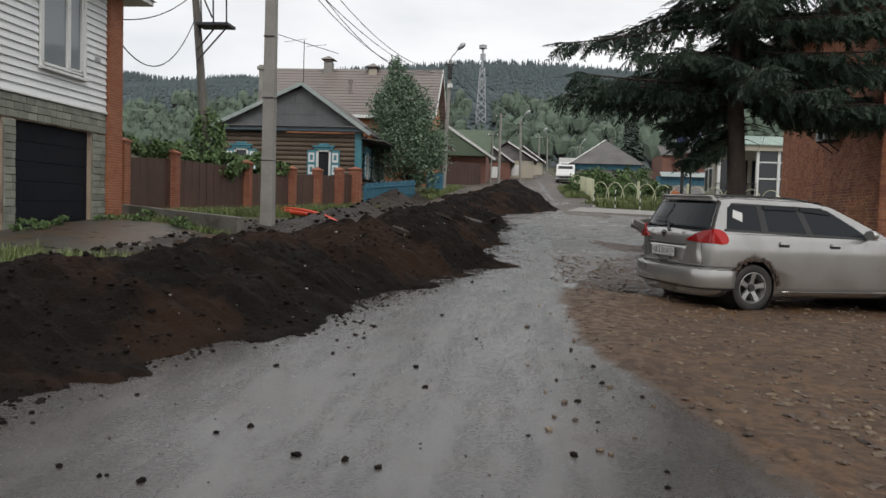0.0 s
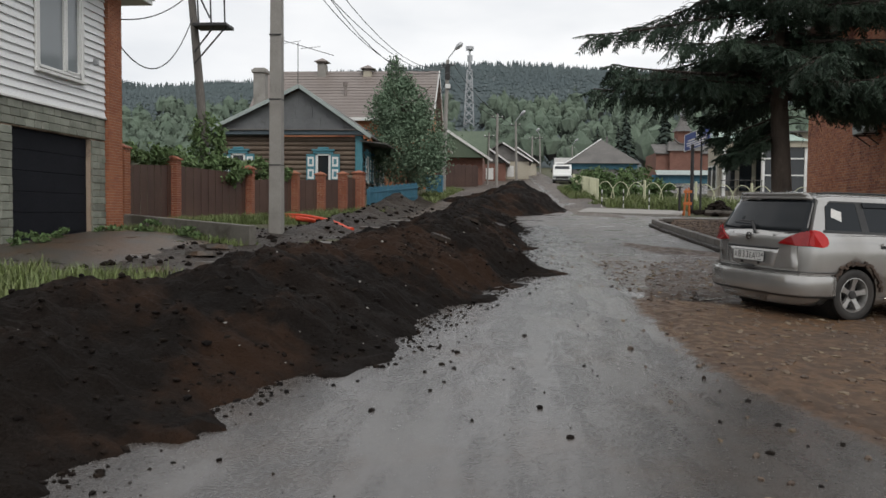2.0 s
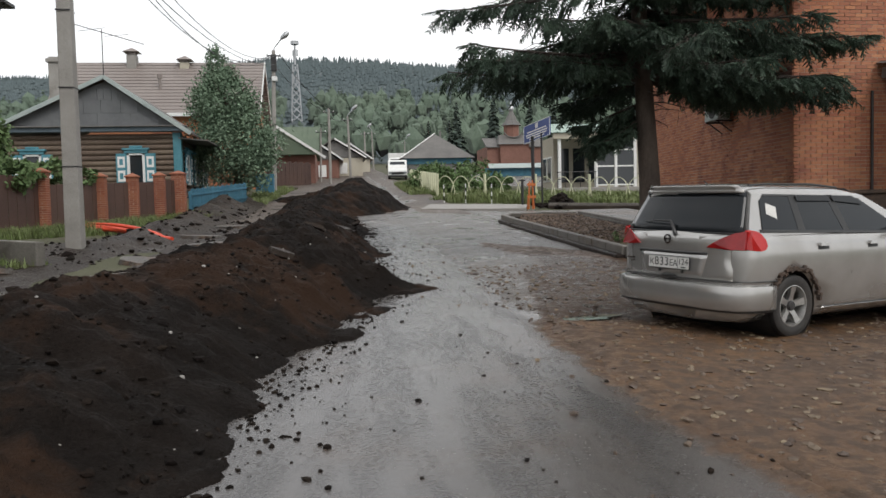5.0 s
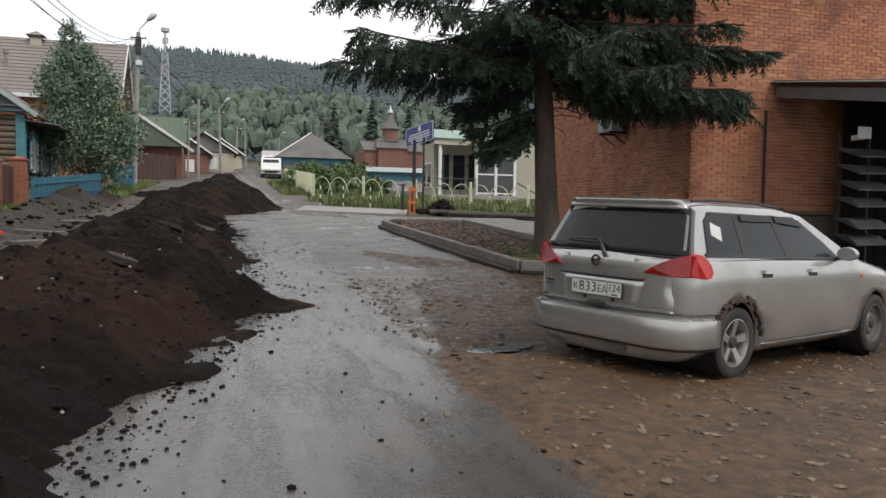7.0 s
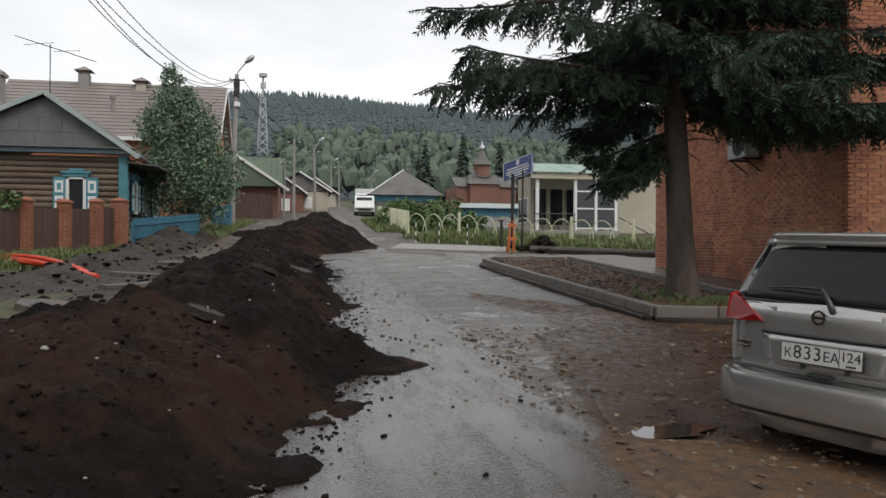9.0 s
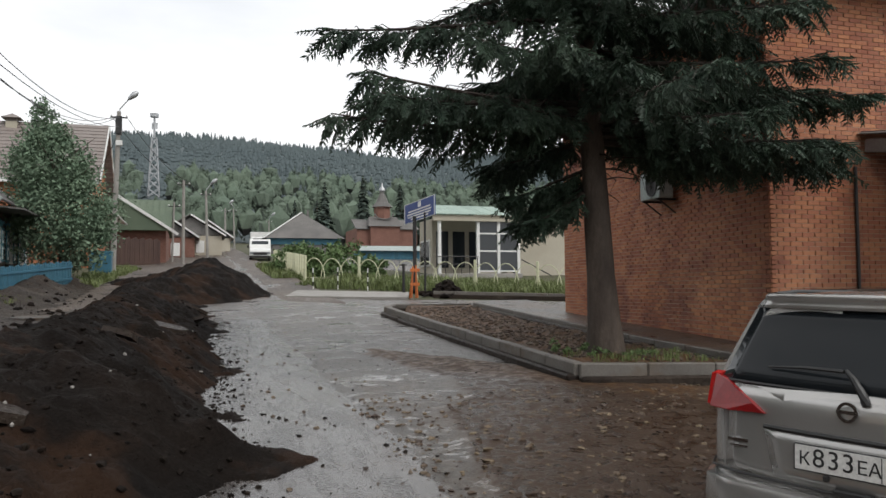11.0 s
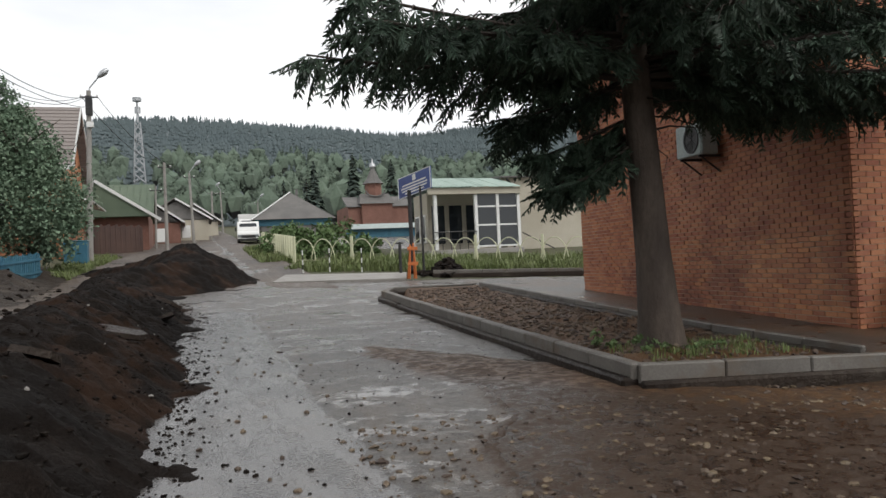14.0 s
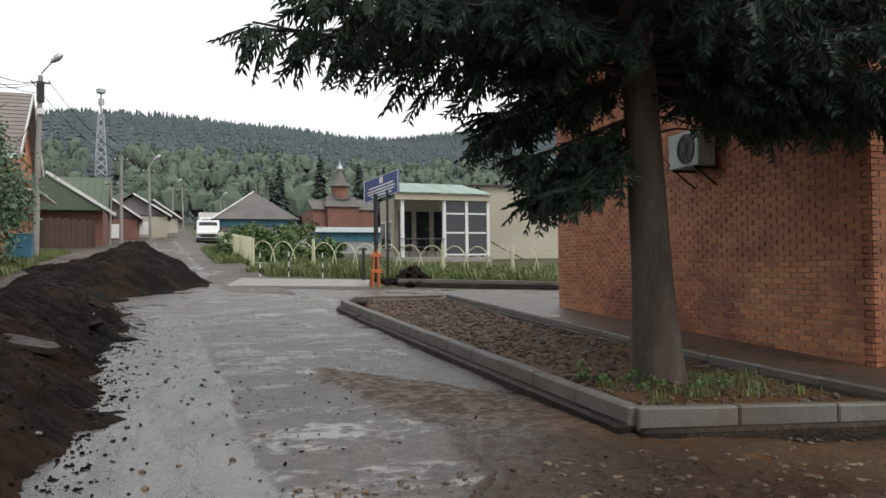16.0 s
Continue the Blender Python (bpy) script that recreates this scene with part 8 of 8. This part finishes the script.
cloud_of("small_soil_heap", lumps([(x, y, lev(y) + max(0, 0.55 - 0.75 * math.hypot(x - 9.3, y - 39.4))) for x, y in far_heap], np_rng.uniform(0.05, 0.16, 260)), M["clod"], "small heap of dark soil beside the kerb", "soil heap")

def grass(name, n, inside, fn, hmin, hmax, label, width=0.012):
    pts = inside(n)
    v, f = [], []
    Z = fn(pts[:, 0], pts[:, 1])
    for (x, y), z in zip(pts, Z):
        h = np_rng.uniform(hmin, hmax)
        for b in range(5):
            a = np_rng.uniform(0, 6.28)
            ox, oy = np_rng.normal(0, 0.05, 2)
            w = width * np_rng.uniform(0.7, 1.4)
            lean = np_rng.uniform(0.15, 0.6) * h
            dx, dy = math.cos(a), math.sin(a)
            hh = h * np_rng.uniform(0.6, 1.1)
            k = len(v)
            v += [(x + ox - dy * w, y + oy + dx * w, z - 0.02), (x + ox + dy * w, y + oy - dx * w, z - 0.02), (x + ox + dx * lean * 0.4 + dy * w * 0.7, y + oy + dy * lean * 0.4 - dx * w * 0.7, z + hh * 0.6),
                  (x + ox + dx * lean * 0.4 - dy * w * 0.7, y + oy + dy * lean * 0.4 + dx * w * 0.7, z + hh * 0.6), (x + ox + dx * lean, y + oy + dy * lean, z + hh)]
            f += [(k, k + 1, k + 2, k + 3), (k + 3, k + 2, k + 4)]
    me = bpy.data.meshes.new(name)
    me.from_pydata(v, [], f)
    me.materials.append(M["grass"])
    return tagged(new(name, me), label, "grass", kind="stuff")


def in_strip(ax, ay, bx, by, w0, w1):
    """Points beside the line from a to b, from w0 to w1 to its left."""
    def f(n):
        u, w = np_rng.uniform(0, 1, n), np_rng.uniform(w0, w1, n)
        d = np.array([bx - ax, by - ay])
        nrm = np.array([-d[1], d[0]]) / np.hypot(*d)
        return np.stack([ax + d[0] * u + nrm[0] * w, ay + d[1] * u + nrm[1] * w], 1)
    return f


grass("verge_grass", 5200, in_strip(4.3, 46.0, 21.5, 35.0, -1.2, 5.5), ground_height, 0.18, 0.55, "tall unmown grass verge before the arched fence", 0.022)
grass("street_grass", 900, in_strip(4.3, 50, 4.6, 66, -1.0, 1.2), ground_height, 0.2, 0.6, "rough grass along the fence down the street", 0.025)
grass("fence_grass", 2600, in_strip(-11.8, 24.5, -7.0, 37.0, -1.5, 0.3), ground_height, 0.12, 0.35, "grass along the foot of the brick fence", 0.016)
grass("left_grass", 1500, in_strip(-9.2, 8.0, -7.6, 13.2, -1.9, 1.6), ground_height, 0.12, 0.4, "rough green grass beyond the soil bank", 0.012)
grass("driveway_grass", 500, in_strip(-11.2, 22.2, -7.0, 20.0, -0.7, 0.1), ground_height, 0.1, 0.3, "grass and weeds at the low wall", 0.012)
grass("lamp_grass", 900, in_strip(-5.2, 44.5, -4.4, 62, -0.4, 1.0), ground_height, 0.15, 0.45, "grass round the foot of the lamp post", 0.02)
grass("bed_grass", 130, in_strip(4.7, 18.0, 6.8, 18.0, -0.1, 1.1), bed_height, 0.05, 0.13, "sparse grass round the spruce", 0.007)


# ---- bricks of the brick building, piece by piece ----
def lay_bricks(origin, along, outward, length, z0, z1, near):
    """Courses of bricks on a wall. near(u, z): those to be parts of their own."""
    rng = random.Random(17)
    rest = Shape()
    meshes = {}
    rot = Matrix((( along.x, outward.x, 0, 0), (along.y, outward.y, 0, 0), (0, 0, 1, 0), (0, 0, 0, 1)))
    z, k = z0, 0
    while z < z1:
        u = -0.125 if k % 2 else 0.0
        while u < length - 0.02:
            a, b = max(u, 0), min(u + 0.25, length)
            d = 0.012 + rng.uniform(-0.005, 0.006)
            if b - a > 0.04:
                if near((a + b) / 2, z):
                    key = round(b - a, 2)
                    if key not in meshes:
                        meshes[key] = mesh_of("brick", Shape().box(0.0035, key - 0.0035, -0.03, 0.0, 0.0, 0.066, 0.005), M["brick"])
                    ob = part("brick", meshes[key], None, brick_house)
                    ob.matrix_local = Matrix.Translation(origin + along * a + outward * d + Vector((0, 0, z + rng.uniform(-0.004, 0.004)))) @ rot
                else:
                    p = [origin + along * (a + 0.005) + outward * d, origin + along * (b - 0.005) + outward * d]
                    q = [origin + along * (a + 0.005) - outward * 0.02, origin + along * (b - 0.005) - outward * 0.02]
                    lo, hi = Vector((0, 0, z)), Vector((0, 0, z + 0.066))
                    rest.add([p[0] + lo, p[1] + lo, p[1] + hi, p[0] + hi, q[0] + lo, q[1] + lo, q[1] + hi, q[0] + hi], [(0, 1, 2, 3), (4, 5, 1, 0), (3, 2, 6, 7), (4, 0, 3, 7), (1, 5, 6, 2)])
            u += 0.258
        z += 0.078
        k += 1
    me = bpy.data.meshes.new("brickwork")
    me.from_pydata(rest.v, [], rest.f)
    me.materials.append(M["brick"])
    ob = part("brickwork", me, None, brick_house, "weathered orange brickwork")
    ob["kind"] = "stuff"


lay_bricks(Vector((*BC, 0)), WA, NA, (Vector((*BF, 0)) - Vector((*BC, 0))).length, 0.72, 6.95, lambda u, z: u < 4.4 and 0.9 < z < 2.2)
lay_bricks(Vector((*BC, 0)), Vector((1, 0, 0)), Vector((0, -1, 0)), 8.0, 0.72, 6.95, lambda u, z: False)
lay_bricks(Vector((*BF, 0)), Vector((1, 0, 0)), Vector((0, 1, 0)), 2.0, 0.72, 6.95, lambda u, z: False)
